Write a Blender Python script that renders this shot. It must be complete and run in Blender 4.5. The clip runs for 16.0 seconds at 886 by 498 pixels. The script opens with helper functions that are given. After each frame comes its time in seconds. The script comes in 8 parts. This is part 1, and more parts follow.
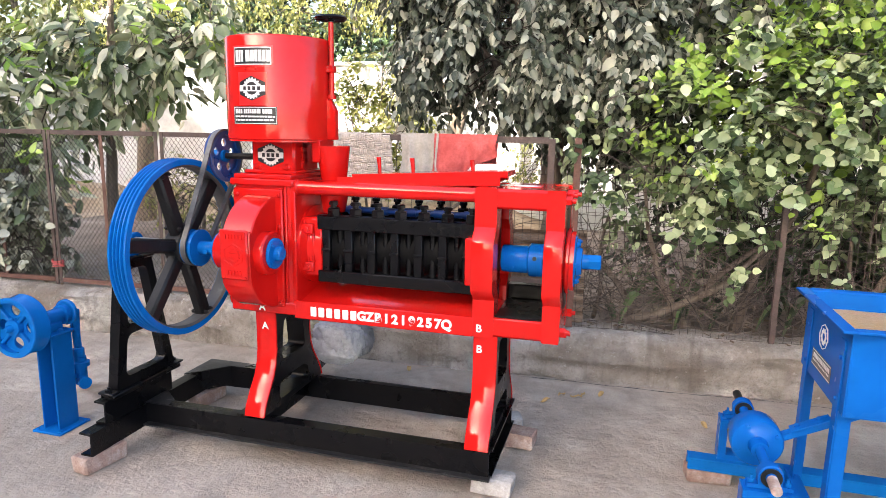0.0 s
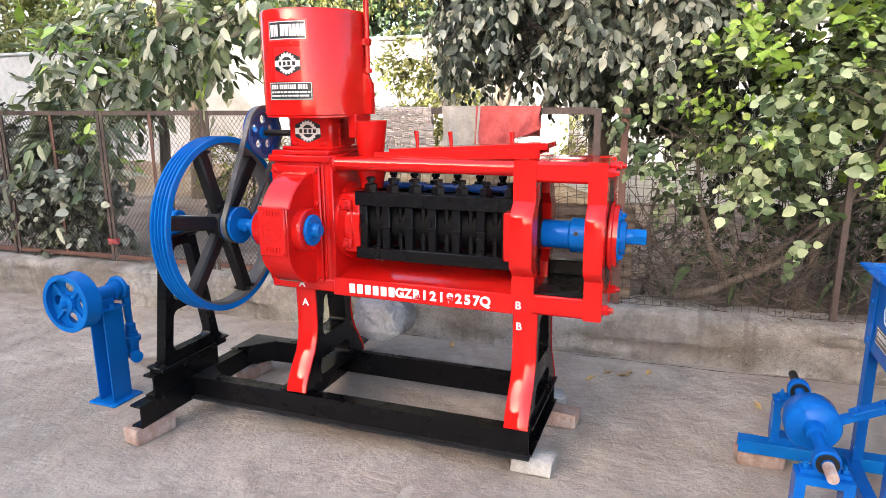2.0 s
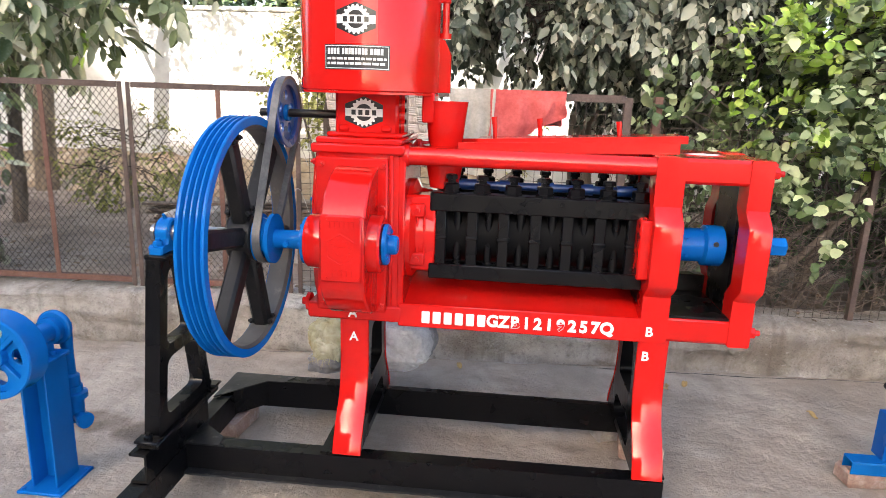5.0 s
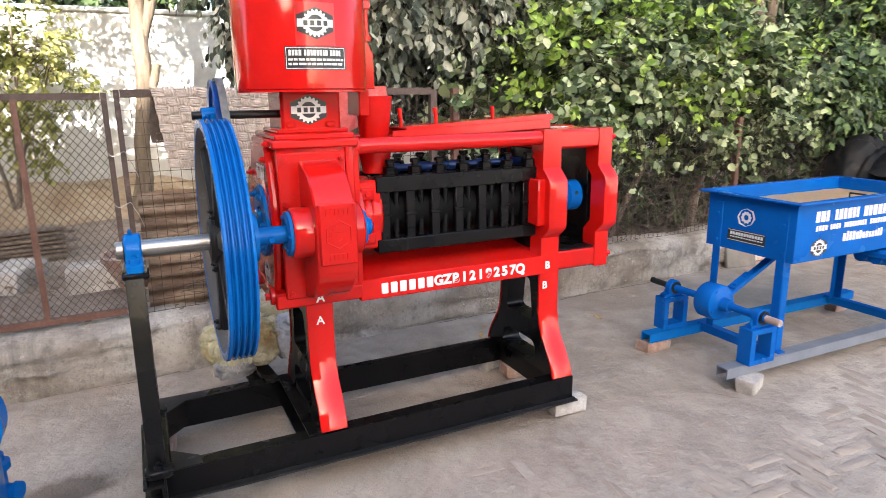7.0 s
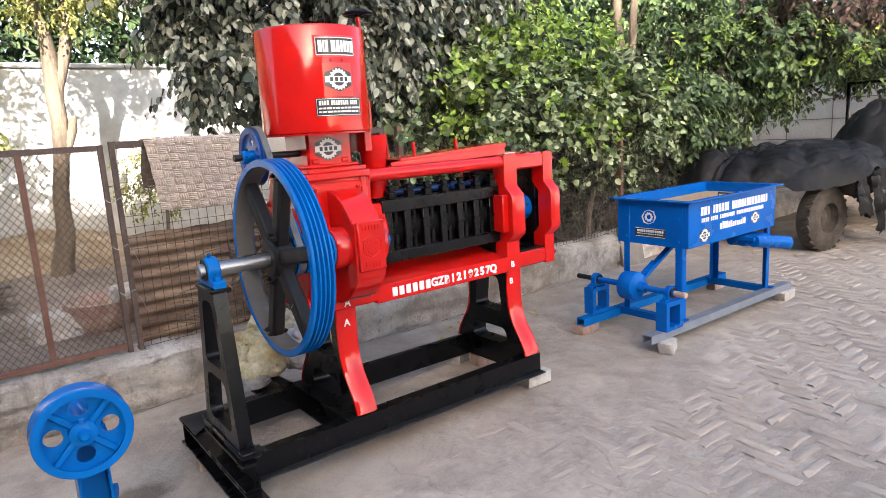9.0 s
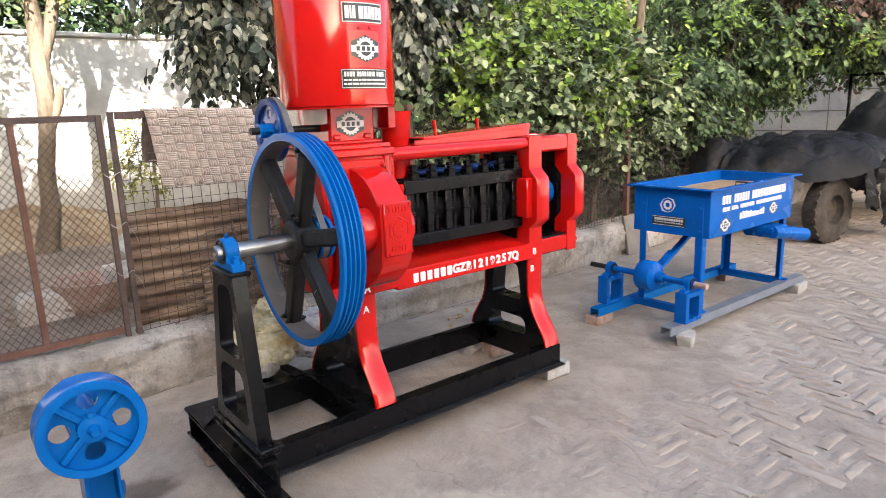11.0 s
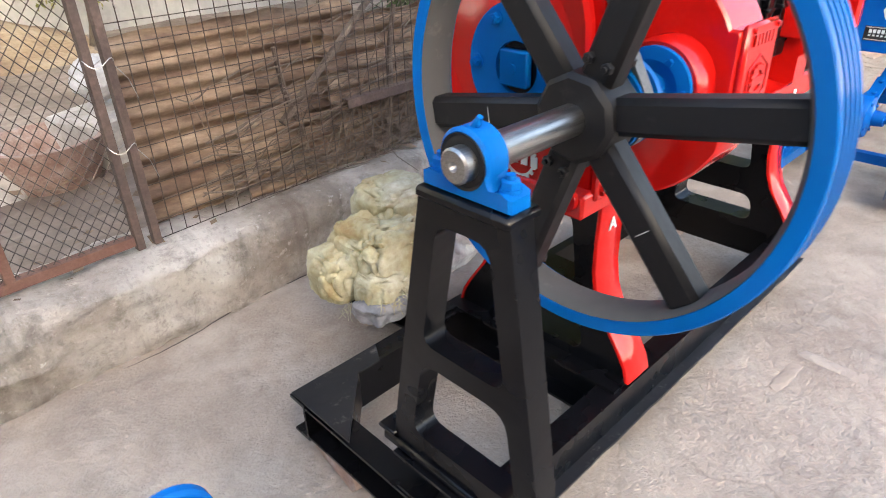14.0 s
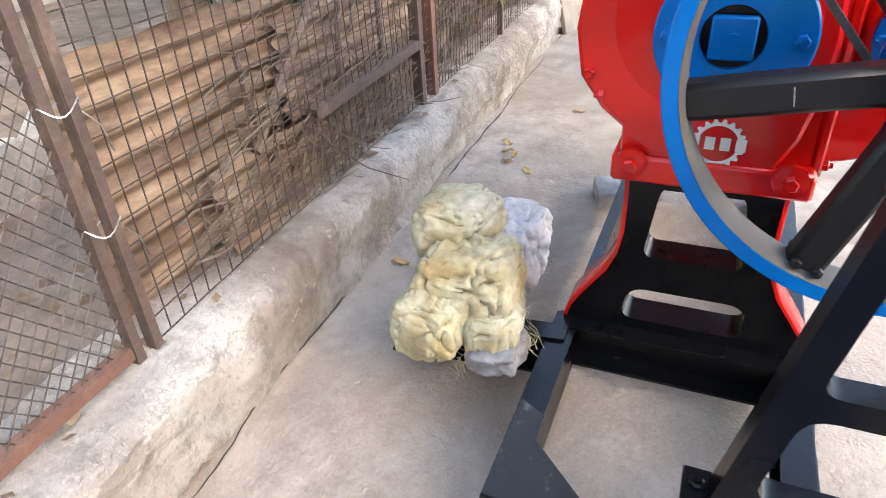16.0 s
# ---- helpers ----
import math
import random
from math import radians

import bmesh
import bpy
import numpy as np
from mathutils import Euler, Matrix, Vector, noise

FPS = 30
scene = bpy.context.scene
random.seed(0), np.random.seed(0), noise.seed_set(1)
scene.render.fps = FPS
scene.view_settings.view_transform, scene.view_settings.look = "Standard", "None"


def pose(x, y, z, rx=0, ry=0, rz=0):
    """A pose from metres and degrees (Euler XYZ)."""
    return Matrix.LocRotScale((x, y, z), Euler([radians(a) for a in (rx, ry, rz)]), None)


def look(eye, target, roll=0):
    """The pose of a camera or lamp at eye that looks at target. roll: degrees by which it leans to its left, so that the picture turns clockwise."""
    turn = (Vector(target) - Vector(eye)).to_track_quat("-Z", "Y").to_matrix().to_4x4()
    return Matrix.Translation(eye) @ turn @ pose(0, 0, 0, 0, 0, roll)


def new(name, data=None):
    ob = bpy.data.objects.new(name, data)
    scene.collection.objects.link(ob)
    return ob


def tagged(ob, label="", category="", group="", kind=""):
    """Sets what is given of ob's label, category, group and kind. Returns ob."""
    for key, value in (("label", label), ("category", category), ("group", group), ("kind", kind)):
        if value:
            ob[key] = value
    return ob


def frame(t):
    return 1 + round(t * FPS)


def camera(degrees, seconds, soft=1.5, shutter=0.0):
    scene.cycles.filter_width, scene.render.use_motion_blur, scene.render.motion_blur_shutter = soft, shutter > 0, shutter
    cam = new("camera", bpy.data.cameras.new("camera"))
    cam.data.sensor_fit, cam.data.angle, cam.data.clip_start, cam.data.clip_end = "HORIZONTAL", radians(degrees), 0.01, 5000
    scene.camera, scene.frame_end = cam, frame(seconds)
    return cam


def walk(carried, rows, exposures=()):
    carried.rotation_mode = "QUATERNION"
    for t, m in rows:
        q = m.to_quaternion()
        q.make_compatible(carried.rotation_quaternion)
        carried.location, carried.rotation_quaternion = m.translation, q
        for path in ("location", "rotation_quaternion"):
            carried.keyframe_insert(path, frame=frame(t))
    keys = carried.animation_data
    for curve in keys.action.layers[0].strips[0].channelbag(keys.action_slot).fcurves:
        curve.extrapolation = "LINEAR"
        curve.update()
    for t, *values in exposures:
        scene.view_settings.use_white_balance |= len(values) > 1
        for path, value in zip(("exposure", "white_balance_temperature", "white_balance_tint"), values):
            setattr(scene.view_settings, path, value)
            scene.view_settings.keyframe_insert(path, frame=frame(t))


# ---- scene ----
cam = camera(69.1, 16.0, soft=0.5, shutter=0.3)
PATH = [
    (0, (1.78, -2.654, 1.659), (1.244, -0.762, 1.294), 1.0),
    (0.5, (1.784, -2.65, 1.659), (1.245, -0.759, 1.294), 0.7),
    (1, (1.788, -2.646, 1.663), (1.235, -0.76, 1.292), 0.5),
    (1.5, (1.82, -2.617, 1.656), (1.209, -0.754, 1.259), 0.2),
    (2, (1.82, -2.577, 1.649), (1.138, -0.75, 1.208), -0.3),
    (2.5, (1.659, -2.602, 1.631), (1.036, -0.756, 1.181), 0.7),
    (3, (1.437, -2.58, 1.634), (0.91, -0.721, 1.119), -1.1),
    (3.5, (1.268, -2.476, 1.618), (0.791, -0.595, 1.135), -1.0),
    (3.7, (1.193, -2.435, 1.628), (0.723, -0.544, 1.177), -1.1),
    (5.8, (0.132, -2.116, 1.568), (0.394, -0.192, 1.09), -0.9),
    (6, (0.0, -2.111, 1.56), (0.406, -0.213, 1.078), -3.1),
    (6.5, (-0.253, -2.242, 1.548), (0.373, -0.405, 1.063), -1.0),
    (7, (-0.563, -2.39, 1.569), (0.265, -0.63, 1.105), -0.7),
    (7.5, (-0.891, -2.456, 1.588), (0.079, -0.753, 1.189), -1.1),
    (8, (-1.092, -2.601, 1.576), (-0.051, -0.936, 1.2), -2.7),
    (8.5, (-1.261, -2.633, 1.602), (-0.187, -0.979, 1.273), -3.4),
    (8.7, (-1.319, -2.648, 1.595), (-0.185, -1.037, 1.252), -4.0),
    (10.8, (-1.495, -2.445, 1.566), (-0.272, -0.924, 1.13), -2.2),
    (11, (-1.443, -2.377, 1.562), (-0.236, -0.838, 1.143), -2.0),
    (11.5, (-1.37, -2.139, 1.543), (-0.258, -0.557, 1.032), 0.3),
    (12, (-1.38, -1.822, 1.501), (-0.2, -0.319, 0.909), -0.1),
    (12.5, (-1.362, -1.556, 1.459), (-0.227, -0.06, 0.772), 0.2),
    (13, (-1.263, -1.23, 1.455), (-0.19, 0.303, 0.748), 0.0),
    (13.5, (-1.259, -0.931, 1.447), (-0.127, 0.527, 0.679), -0.6),
    (14, (-1.305, -0.65, 1.437), (-0.102, 0.621, 0.463), -1.9),
    (14.5, (-1.304, -0.366, 1.402), (-0.182, 0.919, 0.357), -6.5),
    (15, (-1.368, -0.124, 1.39), (-0.068, 0.94, 0.306), -2.2),
    (15.5, (-1.538, 0.108, 1.425), (-0.071, 0.955, 0.361), -3.1),
    (16, (-1.52, 0.338, 1.403), (0.032, 1.041, 0.356), -3.3),
]
walk(cam, [(t, look(e, g, r)) for t, e, g, r in PATH], [(0.0, 2.60, 6800.0, 13.0), (6.0, 2.5, 6850.0, 11.5), (8.5, 2.3, 6650.0, 12.0), (12.0, 2.36, 6900.0, 10.5), (13.5, 2.93, 6850.0, 9.7), (14.0, 3.0, 6850.0, 9.5), (15.5, 3.44, 6850.0, 9.5), (16.0, 3.54, 6850.0, 9.5)])


# ---- world, sun, exposure ----
SUN_EL, SUN_AZ = 22.0, 205.0      # degrees; azimuth from +y turning to +x
world = bpy.data.worlds.new("world")
scene.world = world
world.use_nodes = True
wn = world.node_tree
sky = wn.nodes.new("ShaderNodeTexSky")
sky.sky_type = "NISHITA"
sky.sun_disc = False
sky.sun_elevation = radians(SUN_EL)
sky.sun_rotation = radians(SUN_AZ)
sky.air_density, sky.dust_density, sky.ozone_density = 1.0, 3.0, 1.0
wn.nodes["Background"].inputs["Strength"].default_value = 0.15
wn.links.new(sky.outputs[0], wn.nodes["Background"].inputs["Color"])
sun = new("sun", bpy.data.lights.new("sun", "SUN"))
sun.data.energy = 4.6
sun.data.angle = radians(0.6)
sun.data.color = (1.0, 0.96, 0.90)
_d = Vector((math.sin(radians(SUN_AZ)) * math.cos(radians(SUN_EL)), math.cos(radians(SUN_AZ)) * math.cos(radians(SUN_EL)), math.sin(radians(SUN_EL))))
sun.matrix_world = look(_d * 30, (0, 0, 0))

# ---- materials ----


def nodes_of(name):
    m = bpy.data.materials.new(name)
    m.use_nodes = True
    nt = m.node_tree
    return m, nt, nt.nodes["Principled BSDF"]


def ramp(nt, fac, stops):
    r = nt.nodes.new("ShaderNodeValToRGB")
    els = r.color_ramp.elements
    while len(els) < len(stops):
        els.new(0.5)
    for e, (p, c) in zip(els, stops):
        e.position = p
        e.color = (*c, 1)
    nt.links.new(fac, r.inputs[0])
    return r.outputs[0]


def noise_tex(nt, scale, detail=4.0, rough=0.55, coords="Object", stretch=None):
    n = nt.nodes.new("ShaderNodeTexNoise")
    n.inputs["Scale"].default_value = scale
    n.inputs["Detail"].default_value = detail
    n.inputs["Roughness"].default_value = rough
    tc = nt.nodes.new("ShaderNodeTexCoord")
    if stretch:
        mp = nt.nodes.new("ShaderNodeMapping")
        mp.inputs["Scale"].default_value = stretch
        nt.links.new(tc.outputs[coords], mp.inputs[0])
        nt.links.new(mp.outputs[0], n.inputs["Vector"])
    else:
        nt.links.new(tc.outputs[coords], n.inputs["Vector"])
    return n.outputs["Fac"]


def mixc(nt, fac, a, b, mode="MIX"):
    m = nt.nodes.new("ShaderNodeMix")
    m.data_type = "RGBA"
    m.blend_type = mode
    for sock, val in ((m.inputs[0], fac), (m.inputs[6], a), (m.inputs[7], b)):
        if isinstance(val, (int, float)):
            sock.default_value = val
        elif isinstance(val, tuple):
            sock.default_value = (*val, 1)
        else:
            nt.links.new(val, sock)
    return m.outputs[2]


def remap(nt, val, a, b, lo, hi):
    m = nt.nodes.new("ShaderNodeMapRange")
    for i, v in enumerate((a, b, lo, hi)):
        m.inputs[i + 1].default_value = v
    nt.links.new(val, m.inputs[0])
    return m.outputs[0]


def bump(nt, bsdf, heights):
    prev = None
    for h, strength, dist in heights:
        b = nt.nodes.new("ShaderNodeBump")
        b.inputs["Strength"].default_value = strength
        b.inputs["Distance"].default_value = dist
        nt.links.new(h, b.inputs["Height"])
        if prev is not None:
            nt.links.new(prev, b.inputs["Normal"])
        prev = b.outputs[0]
    nt.links.new(prev, bsdf.inputs["Normal"])


def paint(name, color, rough=0.22, dust=0.12, uneven=0.4, dustc=(0.35, 0.28, 0.22), coat=0.3, spec=0.5):
    """Brushed-on gloss paint over rough castings, a little dusty."""
    m, nt, p = nodes_of(name)
    big = noise_tex(nt, 5.0, 3)
    fine = noise_tex(nt, 60.0, 4)
    dark = tuple(c * 0.82 for c in color)
    col = mixc(nt, remap(nt, big, 0.35, 0.7, 0, 1), color, dark)
    speck = remap(nt, noise_tex(nt, 22.0, 8, 0.7), 0.58, 0.8, 0, dust * 2.2)
    col = mixc(nt, speck, col, dustc)
    nt.links.new(col, p.inputs["Base Color"])
    nt.links.new(remap(nt, big, 0.3, 0.7, rough * 0.85, rough * 1.35), p.inputs["Roughness"])
    p.inputs["Coat Weight"].default_value = coat
    p.inputs["Specular IOR Level"].default_value = spec
    p.inputs["Coat Roughness"].default_value = 0.06
    bump(nt, p, ((big, 0.45 * uneven, 0.02), (noise_tex(nt, 24.0, 2), 0.16 * uneven, 0.006), (fine, 0.05 * uneven, 0.002)))
    return m


RED = paint("red_gloss_paint", (0.57, 0.009, 0.007), 0.12, 0.002, 0.2, (0.30, 0.03, 0.03), 0.2, 0.34)
BLUE = paint("blue_gloss_paint", (0.0, 0.116, 0.41), 0.18, 0.002, 0.16, (0.05, 0.2, 0.4), 0.07, 0.09)
WORNBLACK = paint("scuffed_black_paint", (0.012, 0.012, 0.013), 0.4, 0.3, 0.8, (0.22, 0.20, 0.18), 0.1, 0.3)
TANKBLUE = paint("deep_blue_gloss_paint", (0.0, 0.100, 0.42), 0.22, 0.002, 0.05, (0.05, 0.2, 0.4), 0.06, 0.10)
NAVY = paint("dark_blue_paint", (0.005, 0.05, 0.24), 0.3, 0.06, 0.5)
BLACK = paint("black_paint", (0.0034, 0.0034, 0.0042), 0.26, 0.016, 0.3, (0.06, 0.055, 0.05), 0.06, 0.20)
# Duller, darker copy of the black: shade on the cage is put in it.
SHADEBLACK = paint("shade_dulled_black_paint", (0.0030, 0.0030, 0.0035), 0.55, 0.02, 0.6, (0.03, 0.028, 0.026), 0.0, 0.08)
DULLBLUE = paint("worn_grey_blue_paint", (0.17, 0.19, 0.235), 0.45, 0.1, 0.4)
RIMGREY = paint("dull_grey_bare_iron", (0.085, 0.082, 0.080), 0.5, 0.25, 0.7, (0.20, 0.18, 0.16), 0.0, 0.3)
GREY = paint("dark_grey_cast_iron", (0.0095, 0.0092, 0.010), 0.44, 0.11, 0.9, (0.10, 0.092, 0.085), 0.0, 0.26)
WHITE = paint("white_sign_paint", (0.78, 0.77, 0.75), 0.45, 0.1, 0.3, (0.4, 0.36, 0.33), 0.0)
SIGNBLACK = paint("black_sticker", (0.012, 0.012, 0.014), 0.3, 0.02, 0.1)
SIGNRED = paint("sticker_border_red", (0.55, 0.01, 0.012), 0.28, 0.02, 0.1)


def simple(name, stops, scale, rough, bumps, metal=0.0, stretch=None, spec=0.5, detail=8):
    m, nt, p = nodes_of(name)
    n = noise_tex(nt, scale, detail, 0.6, "Object", stretch)
    n2 = noise_tex(nt, scale * 7, 5, 0.6, "Object", stretch)
    col = ramp(nt, n, stops)
    col = mixc(nt, remap(nt, n2, 0.35, 0.75, 0.0, 0.45), col, tuple(c * 0.6 for c in stops[0][1]))
    nt.links.new(col, p.inputs["Base Color"])
    nt.links.new(remap(nt, n2, 0.3, 0.7, rough - 0.08, min(1, rough + 0.08)), p.inputs["Roughness"])
    p.inputs["Metallic"].default_value = metal
    p.inputs["Specular IOR Level"].default_value = spec
    bump(nt, p, ((n, bumps[0], bumps[1]), (n2, bumps[0] * 0.8, bumps[1] * 0.25)))
    return m


STEEL = simple("bare_steel", ((0.3, (0.30, 0.29, 0.28)), (0.7, (0.50, 0.49, 0.47))), 9, 0.34, (0.08, 0.004), 1.0, (1, 20, 20))
RUBBER = simple("belt_rubber", ((0.3, (0.055, 0.055, 0.058)), (0.7, (0.13, 0.128, 0.125))), 20, 0.42, (0.2, 0.003))
CONCRETE = simple("kerb_concrete", ((0.25, (0.30, 0.265, 0.235)), (0.5, (0.47, 0.435, 0.40)), (0.7, (0.63, 0.60, 0.56))), 4.5, 0.9, (0.7, 0.05))
BRICKRED = simple("worn_brick", ((0.3, (0.27, 0.155, 0.12)), (0.55, (0.40, 0.29, 0.245)), (0.75, (0.55, 0.50, 0.46))), 14, 0.9, (0.7, 0.02))
BRICKGREY = simple("grey_brick", ((0.3, (0.30, 0.28, 0.26)), (0.7, (0.50, 0.47, 0.44))), 14, 0.9, (0.7, 0.02))
IRON = simple("rusty_fence_iron", ((0.3, (0.055, 0.037, 0.032)), (0.6, (0.095, 0.064, 0.053)), (0.8, (0.15, 0.105, 0.088))), 12, 0.75, (0.4, 0.006))
GATEIRON = simple("old_red_oxide_iron", ((0.3, (0.095, 0.040, 0.028)), (0.6, (0.145, 0.072, 0.052)), (0.8, (0.20, 0.135, 0.105))), 12, 0.75, (0.4, 0.006))
WIRE = simple("weathered_wire", ((0.3, (0.035, 0.024, 0.020)), (0.7, (0.105, 0.078, 0.064))), 30, 0.65, (0.1, 0.002), 0.2)
TIN = simple("rusty_corrugated_tin", ((0.2, (0.06, 0.036, 0.025)), (0.4, (0.15, 0.095, 0.064)), (0.54, (0.27, 0.19, 0.13)), (0.68, (0.36, 0.28, 0.205)), (0.82, (0.46, 0.39, 0.31))), 3.0, 0.75, (0.3, 0.02), 0.1, (1, 3, 3))
BARK = simple("bark", ((0.3, (0.10, 0.075, 0.055)), (0.7, (0.26, 0.21, 0.165))), 9, 0.95, (0.9, 0.05), 0, (1, 1, 0.25))
PALEBARK = simple("pale_bark", ((0.3, (0.12, 0.088, 0.062)), (0.7, (0.29, 0.23, 0.17))), 7, 0.95, (0.8, 0.05), 0, (1, 1, 0.3))
LIME = simple("whitewashed_wall", ((0.25, (0.52, 0.50, 0.46)), (0.5, (0.72, 0.705, 0.67)), (0.8, (0.80, 0.79, 0.76))), 1.2, 0.9, (0.3, 0.02))
WHITETILE = simple("white_glazed_wall", ((0.3, (0.74, 0.75, 0.77)), (0.7, (0.83, 0.84, 0.86))), 3, 0.4, (0.1, 0.005))
PLASTER = simple("dull_brown_plaster", ((0.3, (0.13, 0.115, 0.10)), (0.7, (0.22, 0.195, 0.17))), 1.5, 0.92, (0.3, 0.02))
TARP = simple("dusty_grey_tarpaulin", ((0.3, (0.007, 0.0073, 0.008)), (0.55, (0.017, 0.017, 0.018)), (0.78, (0.075, 0.066, 0.055))), 2.2, 0.6, (0.3, 0.02), spec=0.18)
TARPDARK = simple("old_black_tarpaulin", ((0.3, (0.014, 0.014, 0.015)), (0.7, (0.035, 0.034, 0.033))), 3.0, 0.6, (0.3, 0.02), spec=0.18)
TYRE = simple("dusty_tyre_rubber", ((0.3, (0.022, 0.018, 0.015)), (0.7, (0.085, 0.068, 0.054))), 9, 0.85, (0.4, 0.01))
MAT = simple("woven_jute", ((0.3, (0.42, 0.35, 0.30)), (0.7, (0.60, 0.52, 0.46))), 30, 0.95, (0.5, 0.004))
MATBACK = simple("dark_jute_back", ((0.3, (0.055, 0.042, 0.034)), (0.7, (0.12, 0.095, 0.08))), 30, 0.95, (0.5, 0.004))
CLOTHRED = simple("faded_red_cloth", ((0.3, (0.36, 0.045, 0.045)), (0.7, (0.55, 0.11, 0.10))), 8, 0.9, (0.3, 0.01))
CLOTHGREY = simple("beige_sackcloth", ((0.3, (0.28, 0.25, 0.22)), (0.7, (0.42, 0.38, 0.34))), 8, 0.95, (0.4, 0.01))
SACKYEL = simple("yellow_green_sacking", ((0.30, (0.22, 0.13, 0.05)), (0.39, (0.32, 0.26, 0.13)), (0.50, (0.41, 0.385, 0.25)), (0.68, (0.52, 0.50, 0.40))), 5, 0.8, (0.4, 0.012))
SACKWHITE = simple("white_woven_plastic_sack", ((0.3, (0.36, 0.36, 0.375)), (0.7, (0.60, 0.60, 0.61))), 7, 0.5, (0.7, 0.03))
SACKDARK = simple("dirty_plastic_sack", ((0.3, (0.10, 0.10, 0.105)), (0.7, (0.33, 0.32, 0.33))), 6, 0.4, (0.5, 0.02))
GRAIN = simple("perforated_brass_screen", ((0.3, (0.42, 0.25, 0.10)), (0.7, (0.55, 0.36, 0.18))), 60, 0.5, (0.5, 0.004), 0.3)
SOIL = simple("dry_soil_and_litter", ((0.25, (0.11, 0.08, 0.06)), (0.5, (0.23, 0.18, 0.145)), (0.75, (0.38, 0.32, 0.265))), 1.6, 0.97, (0.8, 0.06))
CRACK = simple("dark_crack_dirt", ((0.3, (0.03, 0.024, 0.02)), (0.7, (0.08, 0.065, 0.055))), 30, 0.95, (0.5, 0.01))
HEAP = simple("red_brown_soil", ((0.25, (0.20, 0.125, 0.075)), (0.5, (0.36, 0.265, 0.17)), (0.75, (0.50, 0.42, 0.32))), 2.5, 0.97, (0.9, 0.08))
TWIG = simple("twig", ((0.3, (0.085, 0.064, 0.05)), (0.7, (0.22, 0.175, 0.14))), 20, 0.9, (0.3, 0.005))
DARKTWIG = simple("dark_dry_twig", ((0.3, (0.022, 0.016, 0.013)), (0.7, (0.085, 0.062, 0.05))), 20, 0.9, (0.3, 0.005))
LITTER = simple("brown_leaf_litter", ((0.3, (0.10, 0.065, 0.04)), (0.7, (0.27, 0.19, 0.12))), 20, 0.9, (0.2, 0.002))
DRYLEAF = simple("dry_leaf", ((0.3, (0.30, 0.16, 0.07)), (0.7, (0.55, 0.38, 0.14))), 20, 0.8, (0.2, 0.002))


